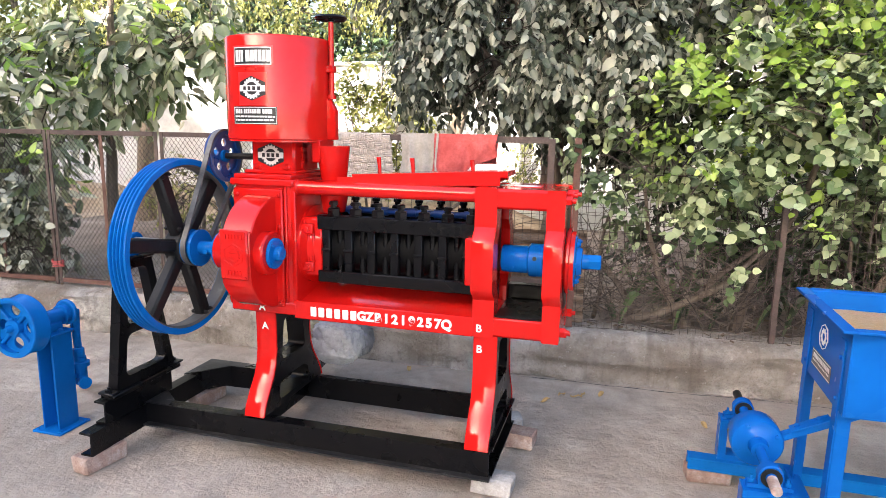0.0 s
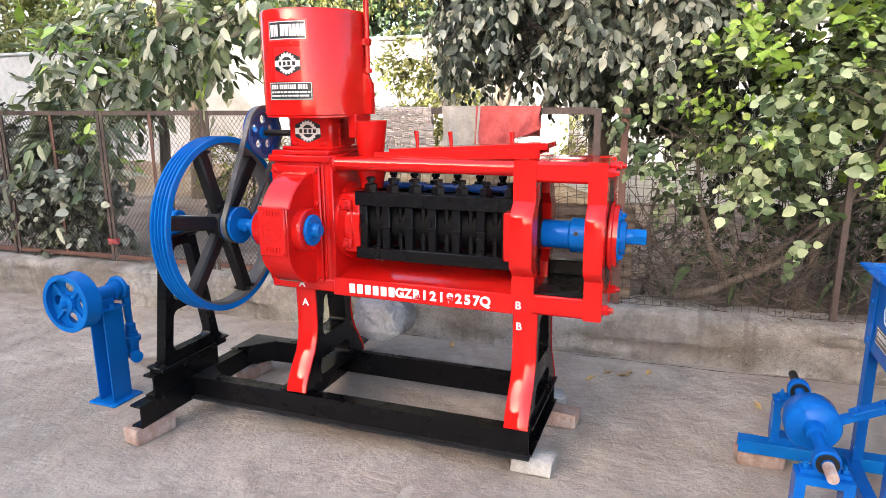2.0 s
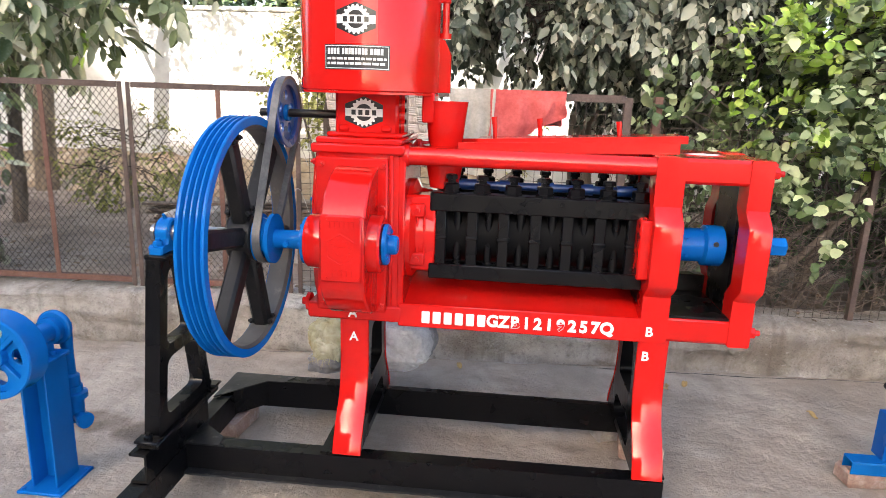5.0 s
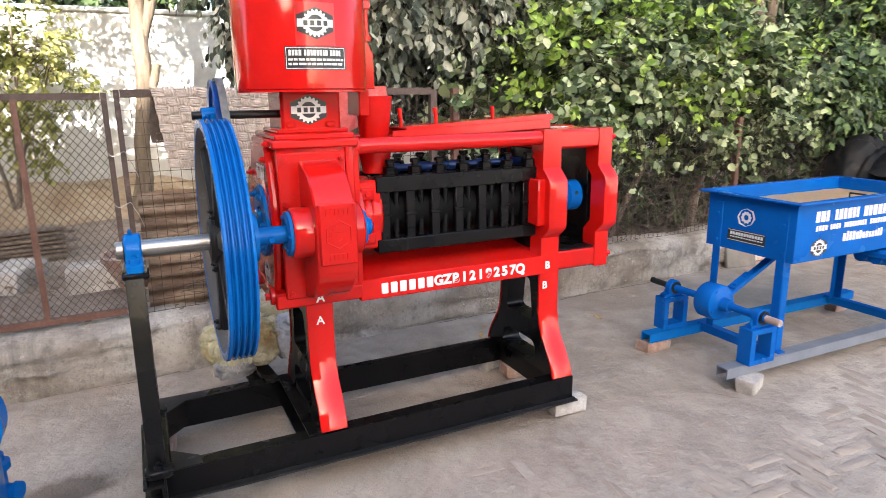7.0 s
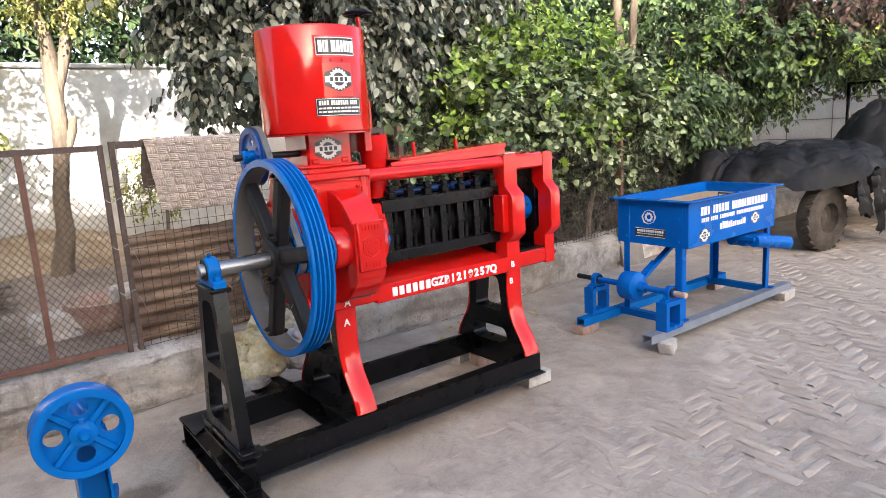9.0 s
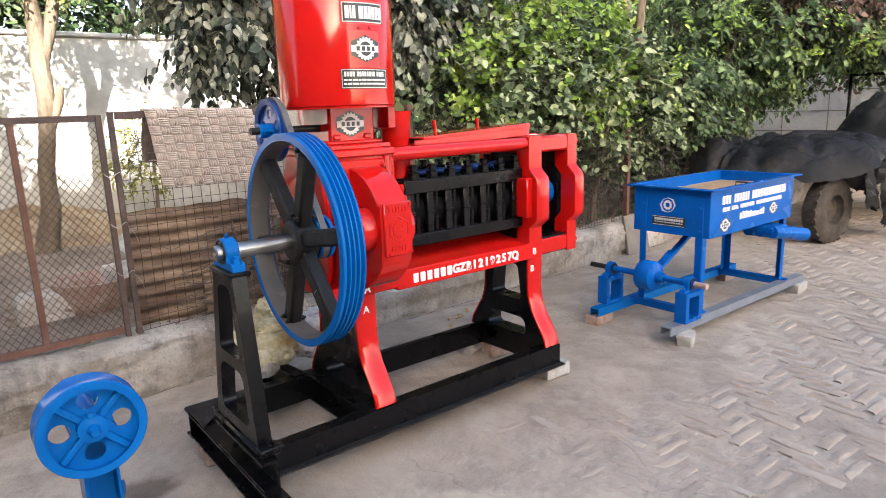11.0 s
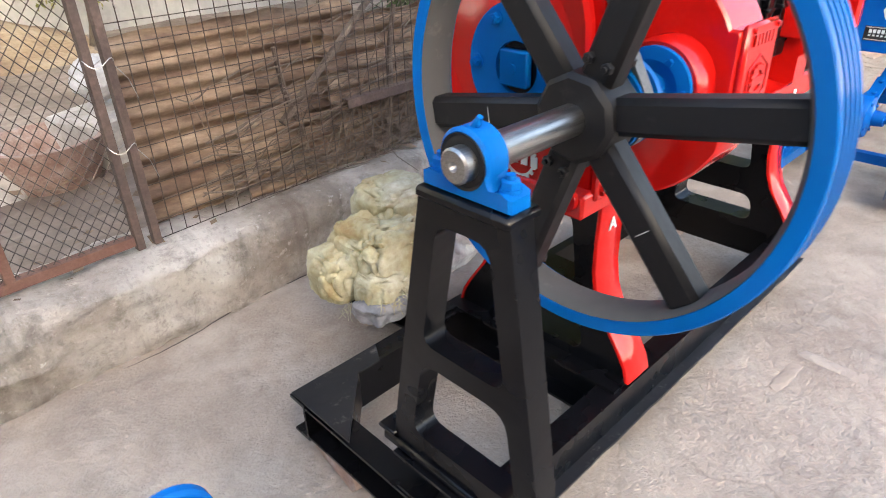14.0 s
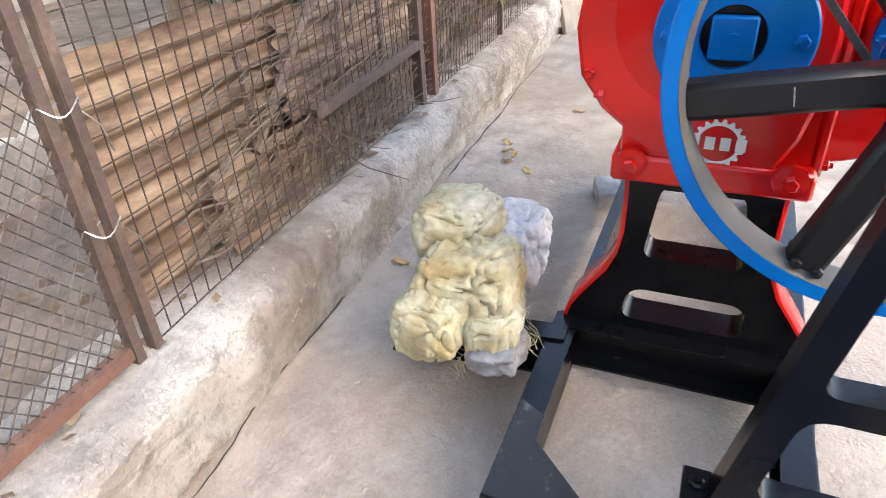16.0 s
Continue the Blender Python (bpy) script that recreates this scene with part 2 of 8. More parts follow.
def ground_mat():
    m, nt, p = nodes_of("dusty_concrete_yard")
    a = noise_tex(nt, 0.55, 6, 0.6)
    b = noise_tex(nt, 5.0, 8, 0.65)
    c = noise_tex(nt, 90.0, 4, 0.6)
    col = ramp(nt, a, ((0.34, (0.235, 0.19, 0.155)), (0.52, (0.36, 0.296, 0.243)), (0.68, (0.46, 0.395, 0.33))))
    col = mixc(nt, remap(nt, b, 0.42, 0.64, 0, 0.8), col, (0.25, 0.205, 0.17))
    col = mixc(nt, remap(nt, c, 0.45, 0.75, 0, 0.25), col, (0.46, 0.42, 0.38))
    stain = remap(nt, noise_tex(nt, 1.3, 3, 0.5), 0.60, 0.72, 0, 0.55)
    col = mixc(nt, stain, col, (0.15, 0.115, 0.09))
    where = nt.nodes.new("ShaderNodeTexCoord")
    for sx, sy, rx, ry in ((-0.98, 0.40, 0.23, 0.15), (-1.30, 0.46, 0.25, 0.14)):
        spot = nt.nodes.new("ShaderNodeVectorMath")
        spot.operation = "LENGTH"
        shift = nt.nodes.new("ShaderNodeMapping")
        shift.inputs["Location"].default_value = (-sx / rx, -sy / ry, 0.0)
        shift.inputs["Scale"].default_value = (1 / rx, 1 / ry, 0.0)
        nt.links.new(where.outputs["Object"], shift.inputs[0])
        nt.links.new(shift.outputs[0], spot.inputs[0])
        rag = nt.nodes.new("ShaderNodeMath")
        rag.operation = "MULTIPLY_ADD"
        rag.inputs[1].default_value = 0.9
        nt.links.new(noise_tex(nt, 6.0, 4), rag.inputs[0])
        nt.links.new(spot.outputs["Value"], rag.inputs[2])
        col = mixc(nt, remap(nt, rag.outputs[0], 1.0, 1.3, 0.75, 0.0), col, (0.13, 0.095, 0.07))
    nt.links.new(col, p.inputs["Base Color"])
    p.inputs["Roughness"].default_value = 0.9
    p.inputs["Specular IOR Level"].default_value = 0.3
    v = nt.nodes.new("ShaderNodeTexVoronoi")
    v.feature = "DISTANCE_TO_EDGE"
    v.inputs["Scale"].default_value = 0.55
    wob = nt.nodes.new("ShaderNodeTexCoord")
    wn2 = nt.nodes.new("ShaderNodeTexNoise")
    wn2.inputs["Scale"].default_value = 2.5
    wn2.inputs["Detail"].default_value = 6
    nt.links.new(wob.outputs["Object"], wn2.inputs["Vector"])
    mv = nt.nodes.new("ShaderNodeVectorMath")
    mv.operation = "MULTIPLY_ADD"
    mv.inputs[1].default_value = (0.5, 0.5, 0.0)
    nt.links.new(wn2.outputs["Color"], mv.inputs[0])
    nt.links.new(wob.outputs["Object"], mv.inputs[2])
    nt.links.new(mv.outputs[0], v.inputs["Vector"])
    crack = remap(nt, v.outputs["Distance"], 0.0, 0.004, 0.45, 0.0)
    some = remap(nt, noise_tex(nt, 0.4, 2), 0.5, 0.58, 0, 0.7)
    pale = remap(nt, noise_tex(nt, 2.6, 6, 0.65), 0.50, 0.66, 0, 0.45)
    col = mixc(nt, pale, col, (0.50, 0.44, 0.375))
    cm = nt.nodes.new("ShaderNodeMath")
    cm.operation = "MULTIPLY"
    nt.links.new(crack, cm.inputs[0])
    nt.links.new(some, cm.inputs[1])
    col = mixc(nt, cm.outputs[0], col, (0.12, 0.095, 0.08))
    nt.links.new(col, p.inputs["Base Color"])
    scuff = noise_tex(nt, 14.0, 6, 0.65)
    bump(nt, p, ((b, 0.7, 0.07), (scuff, 0.45, 0.018), (c, 0.5, 0.006)))
    return m


GROUND = ground_mat()


def kerb_mat():
    m, nt, p = nodes_of("limewashed_kerb")
    a = noise_tex(nt, 1.8, 8, 0.65)
    b = noise_tex(nt, 9.0, 8, 0.7)
    c = noise_tex(nt, 45.0, 5, 0.6)
    col = ramp(nt, a, ((0.30, (0.25, 0.205, 0.165)), (0.44, (0.41, 0.36, 0.31)), (0.56, (0.59, 0.545, 0.495)), (0.70, (0.76, 0.72, 0.665))))
    col = mixc(nt, remap(nt, b, 0.50, 0.66, 0, 0.75), col, (0.27, 0.235, 0.205))
    col = mixc(nt, remap(nt, c, 0.55, 0.72, 0, 0.5), col, (0.22, 0.19, 0.165))
    run = noise_tex(nt, 11.0, 5, 0.6, "Object", (1.0, 0.15, 0.15))
    col = mixc(nt, remap(nt, run, 0.54, 0.70, 0, 0.55), col, (0.20, 0.165, 0.135))
    col = mixc(nt, remap(nt, noise_tex(nt, 20.0, 6, 0.7), 0.60, 0.68, 0, 0.7), col, (0.72, 0.68, 0.62))
    nt.links.new(col, p.inputs["Base Color"])
    p.inputs["Roughness"].default_value = 0.93
    p.inputs["Specular IOR Level"].default_value = 0.25
    bump(nt, p, ((a, 0.7, 0.12), (b, 1.0, 0.10), (c, 1.0, 0.028), (noise_tex(nt, 140.0, 3), 0.6, 0.006)))
    return m


KERB = kerb_mat()


def paver_mat():
    m, nt, p = nodes_of("dusty_paving_brick")
    oi = nt.nodes.new("ShaderNodeObjectInfo")
    gi = nt.nodes.new("ShaderNodeNewGeometry")
    add = nt.nodes.new("ShaderNodeMath")
    nt.links.new(oi.outputs["Random"], add.inputs[0])
    nt.links.new(gi.outputs["Random Per Island"], add.inputs[1])
    fr = nt.nodes.new("ShaderNodeMath")
    fr.operation = "FRACT"
    nt.links.new(add.outputs[0], fr.inputs[0])
    col = ramp(nt, fr.outputs[0], ((0.0, (0.29, 0.237, 0.194)), (0.5, (0.345, 0.287, 0.237)), (1.0, (0.40, 0.342, 0.29))))
    tc = nt.nodes.new("ShaderNodeNewGeometry")
    n = nt.nodes.new("ShaderNodeTexNoise")
    n.inputs["Scale"].default_value = 4.0
    n.inputs["Detail"].default_value = 8
    nt.links.new(tc.outputs["Position"], n.inputs["Vector"])
    n2 = nt.nodes.new("ShaderNodeTexNoise")
    n2.inputs["Scale"].default_value = 70
    nt.links.new(tc.outputs["Position"], n2.inputs["Vector"])
    col = mixc(nt, remap(nt, n.outputs["Fac"], 0.38, 0.62, 0, 0.9), col, (0.37, 0.305, 0.25))
    n3 = nt.nodes.new("ShaderNodeTexNoise")
    n3.inputs["Scale"].default_value = 1.1
    n3.inputs["Detail"].default_value = 5
    nt.links.new(tc.outputs["Position"], n3.inputs["Vector"])
    col = mixc(nt, remap(nt, n3.outputs["Fac"], 0.52, 0.7, 0, 0.55), col, (0.25, 0.19, 0.14))
    nt.links.new(col, p.inputs["Base Color"])
    p.inputs["Roughness"].default_value = 0.92
    n4 = nt.nodes.new("ShaderNodeTexNoise")
    n4.inputs["Scale"].default_value = 18
    n4.inputs["Detail"].default_value = 6
    nt.links.new(tc.outputs["Position"], n4.inputs["Vector"])
    bump(nt, p, ((n.outputs["Fac"], 0.5, 0.03), (n4.outputs["Fac"], 0.7, 0.02), (n2.outputs["Fac"], 0.4, 0.004)))
    return m


PAVER = paver_mat()


def leaf_mat(name, c1, c2, c3, gloss=0.45, through_=0.3):
    m, nt, p = nodes_of(name)
    gi = nt.nodes.new("ShaderNodeNewGeometry")
    oi = nt.nodes.new("ShaderNodeObjectInfo")
    add = nt.nodes.new("ShaderNodeMath")
    nt.links.new(gi.outputs["Random Per Island"], add.inputs[0])
    nt.links.new(oi.outputs["Random"], add.inputs[1])
    fr = nt.nodes.new("ShaderNodeMath")
    fr.operation = "FRACT"
    nt.links.new(add.outputs[0], fr.inputs[0])
    col = ramp(nt, fr.outputs[0], ((0.0, c1), (0.45, c2), (0.85, c3), (1.0, tuple(min(1, x * 1.25) for x in c3))))
    n = nt.nodes.new("ShaderNodeTexNoise")
    n.inputs["Scale"].default_value = 45
    n.inputs["Detail"].default_value = 3
    nt.links.new(gi.outputs["Position"], n.inputs["Vector"])
    col = mixc(nt, remap(nt, n.outputs["Fac"], 0.5, 0.75, 0, 0.3), col, (0.26, 0.25, 0.20))
    nt.links.new(col, p.inputs["Base Color"])
    p.inputs["Roughness"].default_value = gloss
    p.inputs["Specular IOR Level"].default_value = 0.3
    tr = nt.nodes.new("ShaderNodeBsdfTranslucent")
    nt.links.new(mixc(nt, 0.35, col, (0.22, 0.28, 0.06)), tr.inputs["Color"])
    mx = nt.nodes.new("ShaderNodeMixShader")
    mx.inputs[0].default_value = through_
    nt.links.new(p.outputs[0], mx.inputs[1])
    nt.links.new(tr.outputs[0], mx.inputs[2])
    nt.links.new(mx.outputs[0], nt.nodes["Material Output"].inputs["Surface"])
    return m


LEAFDUST = leaf_mat("dusty_hanging_leaf", (0.011, 0.017, 0.010), (0.055, 0.070, 0.045), (0.33, 0.34, 0.275), 0.45, 0.06)
LEAFBUSH = leaf_mat("broad_green_leaf", (0.012, 0.026, 0.008), (0.105, 0.158, 0.058), (0.40, 0.46, 0.27), 0.4, 0.13)
LEAFLEFT = leaf_mat("long_green_leaf", (0.03, 0.05, 0.018), (0.18, 0.22, 0.11), (0.50, 0.49, 0.37), 0.4, 0.16)
# Green taken near black: the gloom behind fence and wall is in this colour.
LEAFDARK = leaf_mat("green_leaf_darkened_for_shade", (0.006, 0.014, 0.006), (0.018, 0.042, 0.015), (0.075, 0.12, 0.046), 0.45, 0.08)
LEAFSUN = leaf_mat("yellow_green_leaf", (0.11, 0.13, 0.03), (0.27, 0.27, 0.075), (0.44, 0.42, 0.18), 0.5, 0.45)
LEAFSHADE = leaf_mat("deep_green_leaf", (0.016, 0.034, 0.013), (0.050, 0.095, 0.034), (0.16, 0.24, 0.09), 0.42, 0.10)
LEAFSHRUB = leaf_mat("dull_dusty_leaf", (0.030, 0.036, 0.020), (0.12, 0.13, 0.085), (0.38, 0.38, 0.31), 0.5, 0.08)
LEAFYOUNG = leaf_mat("young_leaf", (0.13, 0.24, 0.03), (0.27, 0.42, 0.055), (0.42, 0.54, 0.14), 0.4, 0.26)
LEAFRED = leaf_mat("reddish_leaf", (0.03, 0.02, 0.015), (0.09, 0.045, 0.037), (0.18, 0.11, 0.09), 0.5, 0.15)

# ---- mesh building ----


class Geo:
    """Collects solids into one mesh."""

    def __init__(self):
        self.v, self.f, self.m = [], [], []
        self.cur = 0

    def add(self, verts, faces, mat=None):
        o = len(self.v)
        self.v += [tuple(p) for p in verts]
        self.f += [tuple(i + o for i in q) for q in faces]
        self.m += [self.cur if mat is None else mat] * len(faces)
        return self

    def box(self, x0, x1, y0, y1, z0, z1, b=0.004, rot=None, mat=None):
        """A box with chamfered edges."""
        lo, hi = (x0, y0, z0), (x1, y1, z1)
        b = min(b, (x1 - x0) * 0.45, (y1 - y0) * 0.45, (z1 - z0) * 0.45)
        vs, ix = [], {}
        for s in ((a, c, d) for a in (0, 1) for c in (0, 1) for d in (0, 1)):
            for ax in range(3):
                p = [(hi if s[i] else lo)[i] + (0 if i == ax else (-b if s[i] else b)) for i in range(3)]
                ix[s, ax] = len(vs)
                vs.append(Vector(p))
        fs = []
        ring = ((0, 0), (1, 0), (1, 1), (0, 1))
        for ax in range(3):
            u, w = [i for i in range(3) if i != ax]
            for side in (0, 1):
                q = []
                for a, c in ring:
                    s = [0, 0, 0]
                    s[ax], s[u], s[w] = side, a, c
                    q.append(ix[tuple(s), ax])
                fs.append(q)
            for a, c in ring:
                q = []
                s0, s1 = [0, 0, 0], [0, 0, 0]
                s0[ax], s1[ax] = 0, 1
                s0[u] = s1[u] = a
                s0[w] = s1[w] = c
                fs.append((ix[tuple(s0), u], ix[tuple(s1), u], ix[tuple(s1), w], ix[tuple(s0), w]))
        for s in ((a, c, d) for a in (0, 1) for c in (0, 1) for d in (0, 1)):
            fs.append((ix[s, 0], ix[s, 1], ix[s, 2]))
        if rot is not None:
            vs = [rot @ p for p in vs]
        return self.add(vs, fs, mat)

    def lathe(self, prof, origin, axis, n=32, closed=False, mat=None):
        """Turns (radius, height) rows about an axis."""
        o, ax = Vector(origin), Vector(axis).normalized()
        u = ax.orthogonal().normalized()
        w = ax.cross(u)
        vs, fs = [], []
        for r, h in prof:
            for k in range(n):
                a = 2 * math.pi * k / n
                vs.append(o + ax * h + (u * math.cos(a) + w * math.sin(a)) * r)
        rows = len(prof)
        for i in range(rows if closed else rows - 1):
            j = (i + 1) % rows
            for k in range(n):
                k2 = (k + 1) % n
                fs.append((i * n + k, i * n + k2, j * n + k2, j * n + k))
        if not closed:
            if prof[0][0] > 1e-5:
                fs.append(tuple(range(n)))
            if prof[-1][0] > 1e-5:
                fs.append(tuple((rows - 1) * n + k for k in reversed(range(n))))
        return self.add(vs, fs, mat)

    def cyl(self, p0, p1, r0, r1=None, n=24, b=0.0, mat=None):
        p0, p1 = Vector(p0), Vector(p1)
        h = (p1 - p0).length
        r1 = r0 if r1 is None else r1
        prof = ((r0, 0), (r1, h)) if not b else ((r0 - b, 0), (r0, b), (r1, h - b), (r1 - b, h))
        return self.lathe(prof, p0, p1 - p0, n, mat=mat)

    def hexbolt(self, p, axis, r=0.014, h=0.012, stud=0.0):
        p, axis = Vector(p), Vector(axis).normalized()
        self.lathe(((r, 0), (r, h * 0.85), (r * 0.8, h)), p, axis, 6)
        if stud:
            self.cyl(p + axis * h, p + axis * (h + stud), r * 0.5, n=10)
        return self

    def prism(self, poly, axis, a, b, rot=None, mat=None, b_inset=0.0):
        """A polygon in the plane across an axis ('x': (y, z); 'y': (x, z); 'z': (x, y)), pushed from a to b."""
        def put3(p, d):
            return {"x": (d, p[0], p[1]), "y": (p[0], d, p[1]), "z": (p[0], p[1], d)}[axis]
        n = len(poly)
        rings = [(a, 0.0), (b, 0.0)]
        if b_inset:
            rings = [(a, b_inset), (a + b_inset, 0.0), (b - b_inset, 0.0), (b, b_inset)]
        cx, cy = sum(p[0] for p in poly) / n, sum(p[1] for p in poly) / n
        vs = []
        for d, ins in rings:
            for p in poly:
                dx, dy = p[0] - cx, p[1] - cy
                L = math.hypot(dx, dy) or 1
                k = 1 - ins / L
                vs.append(put3((cx + dx * k, cy + dy * k), d))
        fs = [tuple(range(n)), tuple(reversed(range((len(rings) - 1) * n, len(rings) * n)))]
        for i in range(len(rings) - 1):
            for k in range(n):
                k2 = (k + 1) % n
                fs.append((i * n + k, i * n + k2, (i + 1) * n + k2, (i + 1) * n + k))
        if rot is not None:
            vs = [rot @ Vector(p) for p in vs]
        return self.add(vs, fs, mat)

    def tube(self, pts, radii, n=8, mat=None, caps=True):
        pts = [Vector(p) for p in pts]
        if isinstance(radii, (int, float)):
            radii = [radii] * len(pts)
        vs, fs = [], []
        prev = None
        for i, p in enumerate(pts):
            d = (pts[min(i + 1, len(pts) - 1)] - pts[max(i - 1, 0)]).normalized()
            u = d.orthogonal().normalized() if prev is None else (prev - d * prev.dot(d)).normalized()
            prev = u
            w = d.cross(u)
            for k in range(n):
                a = 2 * math.pi * k / n
                vs.append(p + (u * math.cos(a) + w * math.sin(a)) * radii[i])
        for i in range(len(pts) - 1):
            for k in range(n):
                k2 = (k + 1) % n
                fs.append((i * n + k, i * n + k2, (i + 1) * n + k2, (i + 1) * n + k))
        if caps:
            fs += [tuple(reversed(range(n))), tuple((len(pts) - 1) * n + k for k in range(n))]
        return self.add(vs, fs, mat)

    def sheet(self, grid, thick=0.0, mat=None):
        """A grid of points as a sheet; thick gives it a back."""
        rows, cols = len(grid), len(grid[0])
        vs = [Vector(p) for r in grid for p in r]
        fs = [(i * cols + j, i * cols + j + 1, (i + 1) * cols + j + 1, (i + 1) * cols + j) for i in range(rows - 1) for j in range(cols - 1)]
        if thick:
            nrm = [Vector((0, 0, 0)) for _ in vs]
            for q in fs:
                c = (vs[q[1]] - vs[q[0]]).cross(vs[q[3]] - vs[q[0]])
                for i in q:
                    nrm[i] += c
            k = len(vs)
            vs += [p - (m.normalized() if m.length else m) * thick for p, m in zip(vs, nrm)]
            fs += [tuple(k + i for i in reversed(q)) for q in list(fs)]
            edge = [j for j in range(cols)] + [i * cols + cols - 1 for i in range(1, rows)] + [(rows - 1) * cols + j for j in range(cols - 2, -1, -1)] + [i * cols for i in range(rows - 2, 0, -1)]
            for a, c in zip(edge, edge[1:] + edge[:1]):
                fs.append((a, a + k, c + k, c))
        return self.add(vs, fs, mat)

    def mesh(self, name, mats, angle=38, fix=True):
        me = bpy.data.meshes.new(name)
        me.from_pydata([tuple(p) for p in self.v], [], self.f)
        for mt in (mats if isinstance(mats, (list, tuple)) else [mats]):
            me.materials.append(mt)
        if any(self.m):
            me.polygons.foreach_set("material_index", self.m)
        if fix:
            bm = bmesh.new()
            bm.from_mesh(me)
            bmesh.ops.recalc_face_normals(bm, faces=bm.faces)
            bm.to_mesh(me)
            bm.free()
        me.polygons.foreach_set("use_smooth", [True] * len(me.polygons))
        me.set_sharp_from_angle(angle=radians(angle))
        me.update()
        return me


def part(name, geo, mats, parent=None, label="", angle=38, fix=True):
    """One mesh object under a thing or a part (or alone)."""
    ob = new(name, geo.mesh(name, mats, angle, fix))
    if parent is not None:
        ob.parent = parent
        ob.matrix_parent_inverse = parent.matrix_world.inverted() if parent.type == "EMPTY" and not parent.parent else Matrix.Identity(4)
    if label:
        tagged(ob, label)
    return ob


def thing(name, at, label, category, group="", kind=""):
    ob = new(name)
    ob.empty_display_size = 0.1
    ob.matrix_world = Matrix.Translation(at)
    bpy.context.view_layer.update()
    return tagged(ob, label, category, group, kind)


def lone(name, geo, mats, label, category, group="", kind="", angle=38, fix=True):
    return tagged(part(name, geo, mats, None, "", angle, fix), label, category, group, kind)


def holed(geo, outer_loop, holes, thick, f, mat=None):
    """A flat plate with holes: loops of (u, v), placed by f(u, v, d)."""
    bm2 = bmesh.new()
    edges = []
    for loop in [outer_loop] + holes:
        vs2 = [bm2.verts.new((u, v, 0)) for u, v in loop]
        for a, b in zip(vs2, vs2[1:] + vs2[:1]):
            edges.append(bm2.edges.new((a, b)))
    bmesh.ops.triangle_fill(bm2, use_beauty=True, use_dissolve=False, edges=edges)
    bm2.verts.index_update()
    co = [(v.co.x, v.co.y) for v in bm2.verts]
    tri = [tuple(v.index for v in q.verts) for q in bm2.faces]
    bm2.free()
    n = len(co)
    vs3 = [f(u, v, 0) for u, v in co] + [f(u, v, thick) for u, v in co]
    fs3 = list(tri) + [tuple(n + i for i in reversed(q)) for q in tri]
    k = 0
    for loop in [outer_loop] + holes:
        m = len(loop)
        fs3 += [(k + i, k + (i + 1) % m, n + k + (i + 1) % m, n + k + i) for i in range(m)]
        k += m
    return geo.add(vs3, fs3, mat)


def ring_loop(cx, cy, r, n=20):
    return [(cx + r * math.cos(2 * math.pi * k / n), cy + r * math.sin(2 * math.pi * k / n)) for k in range(n)]


def fence_y(x):
    return 1.6 + 0.05 * x


rnd = random.Random(7)

# ---- ground, kerb, walls ----
gm = Geo()
xs = [-60, -20, -8] + [-4 + 0.25 * i for i in range(49)] + [10, 14, 25, 60]
ys = [-60, -20, -7] + [-4.5 + 0.25 * i for i in range(25)] + [3, 8, 20, 60]
gm.sheet([[(x, y, 0.006 * noise.noise((x * 1.3, y * 1.3, 0)) if abs(x) < 9 and -5 < y < 1.3 else 0.0) for x in xs] for y in ys])
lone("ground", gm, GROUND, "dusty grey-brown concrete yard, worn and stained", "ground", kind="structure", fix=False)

kp = [(0.01, -0.05), (0.0, 0.0), (-0.006, 0.04), (-0.012, 0.08), (-0.017, 0.12), (-0.022, 0.16), (-0.027, 0.20), (-0.031, 0.24), (-0.032, 0.275), (-0.026, 0.306), (-0.008, 0.325), (0.025, 0.335), (0.06, 0.338), (0.10, 0.341), (0.14, 0.342), (0.20, 0.342), (0.30, 0.335), (0.36, 0.2), (0.38, -0.05)]
kg = Geo()
grid = []
x = -9.0
while x <= 14.0:
    row = []
    for i, (dy, z) in enumerate(kp):
        a = noise.noise((x * 1.7, z * 3, i * 0.7)) * 0.028 + noise.noise((x * 6, z * 8, 3.1)) * 0.022 + noise.noise((x * 15, z * 18, 5.1)) * 0.012 + noise.noise((x * 32, z * 30, 2.4)) * 0.007
        if i in (8, 9, 10):
            chip = max(0.0, noise.noise((x * 6, 2.2, 0.5)) - 0.08) * 0.06 + max(0.0, noise.noise((x * 15, 7.2, 0.5)) - 0.15) * 0.03
            a += chip
            z -= chip * 0.6
        row.append((x, 1.50 + 0.05 * x + dy + a, z + (0.5 * a if 0.05 < z else 0)))
    grid.append(row)
    x += 0.018 if -2.5 < x < 5 else 0.2
kg.sheet(grid)
lone("kerb", kg, KERB, "rough whitewashed concrete kerb under the fence, chipped along its edge", "kerb", kind="structure", angle=60)

sg = Geo()
sg.sheet([[(-14 + 0.5 * i, 1.50 + 0.05 * (-14 + 0.5 * i) + 0.3 + 0.35 * j, 0.20 + 0.05 * j / 16 + 0.05 * noise.noise((i * 0.45, j * 0.4, 5))) for i in range(57)] for j in range(17)])
lone("soil_bed", sg, SOIL, "dry bare soil with leaf litter behind the fence", "soil", kind="structure", fix=False, angle=80)

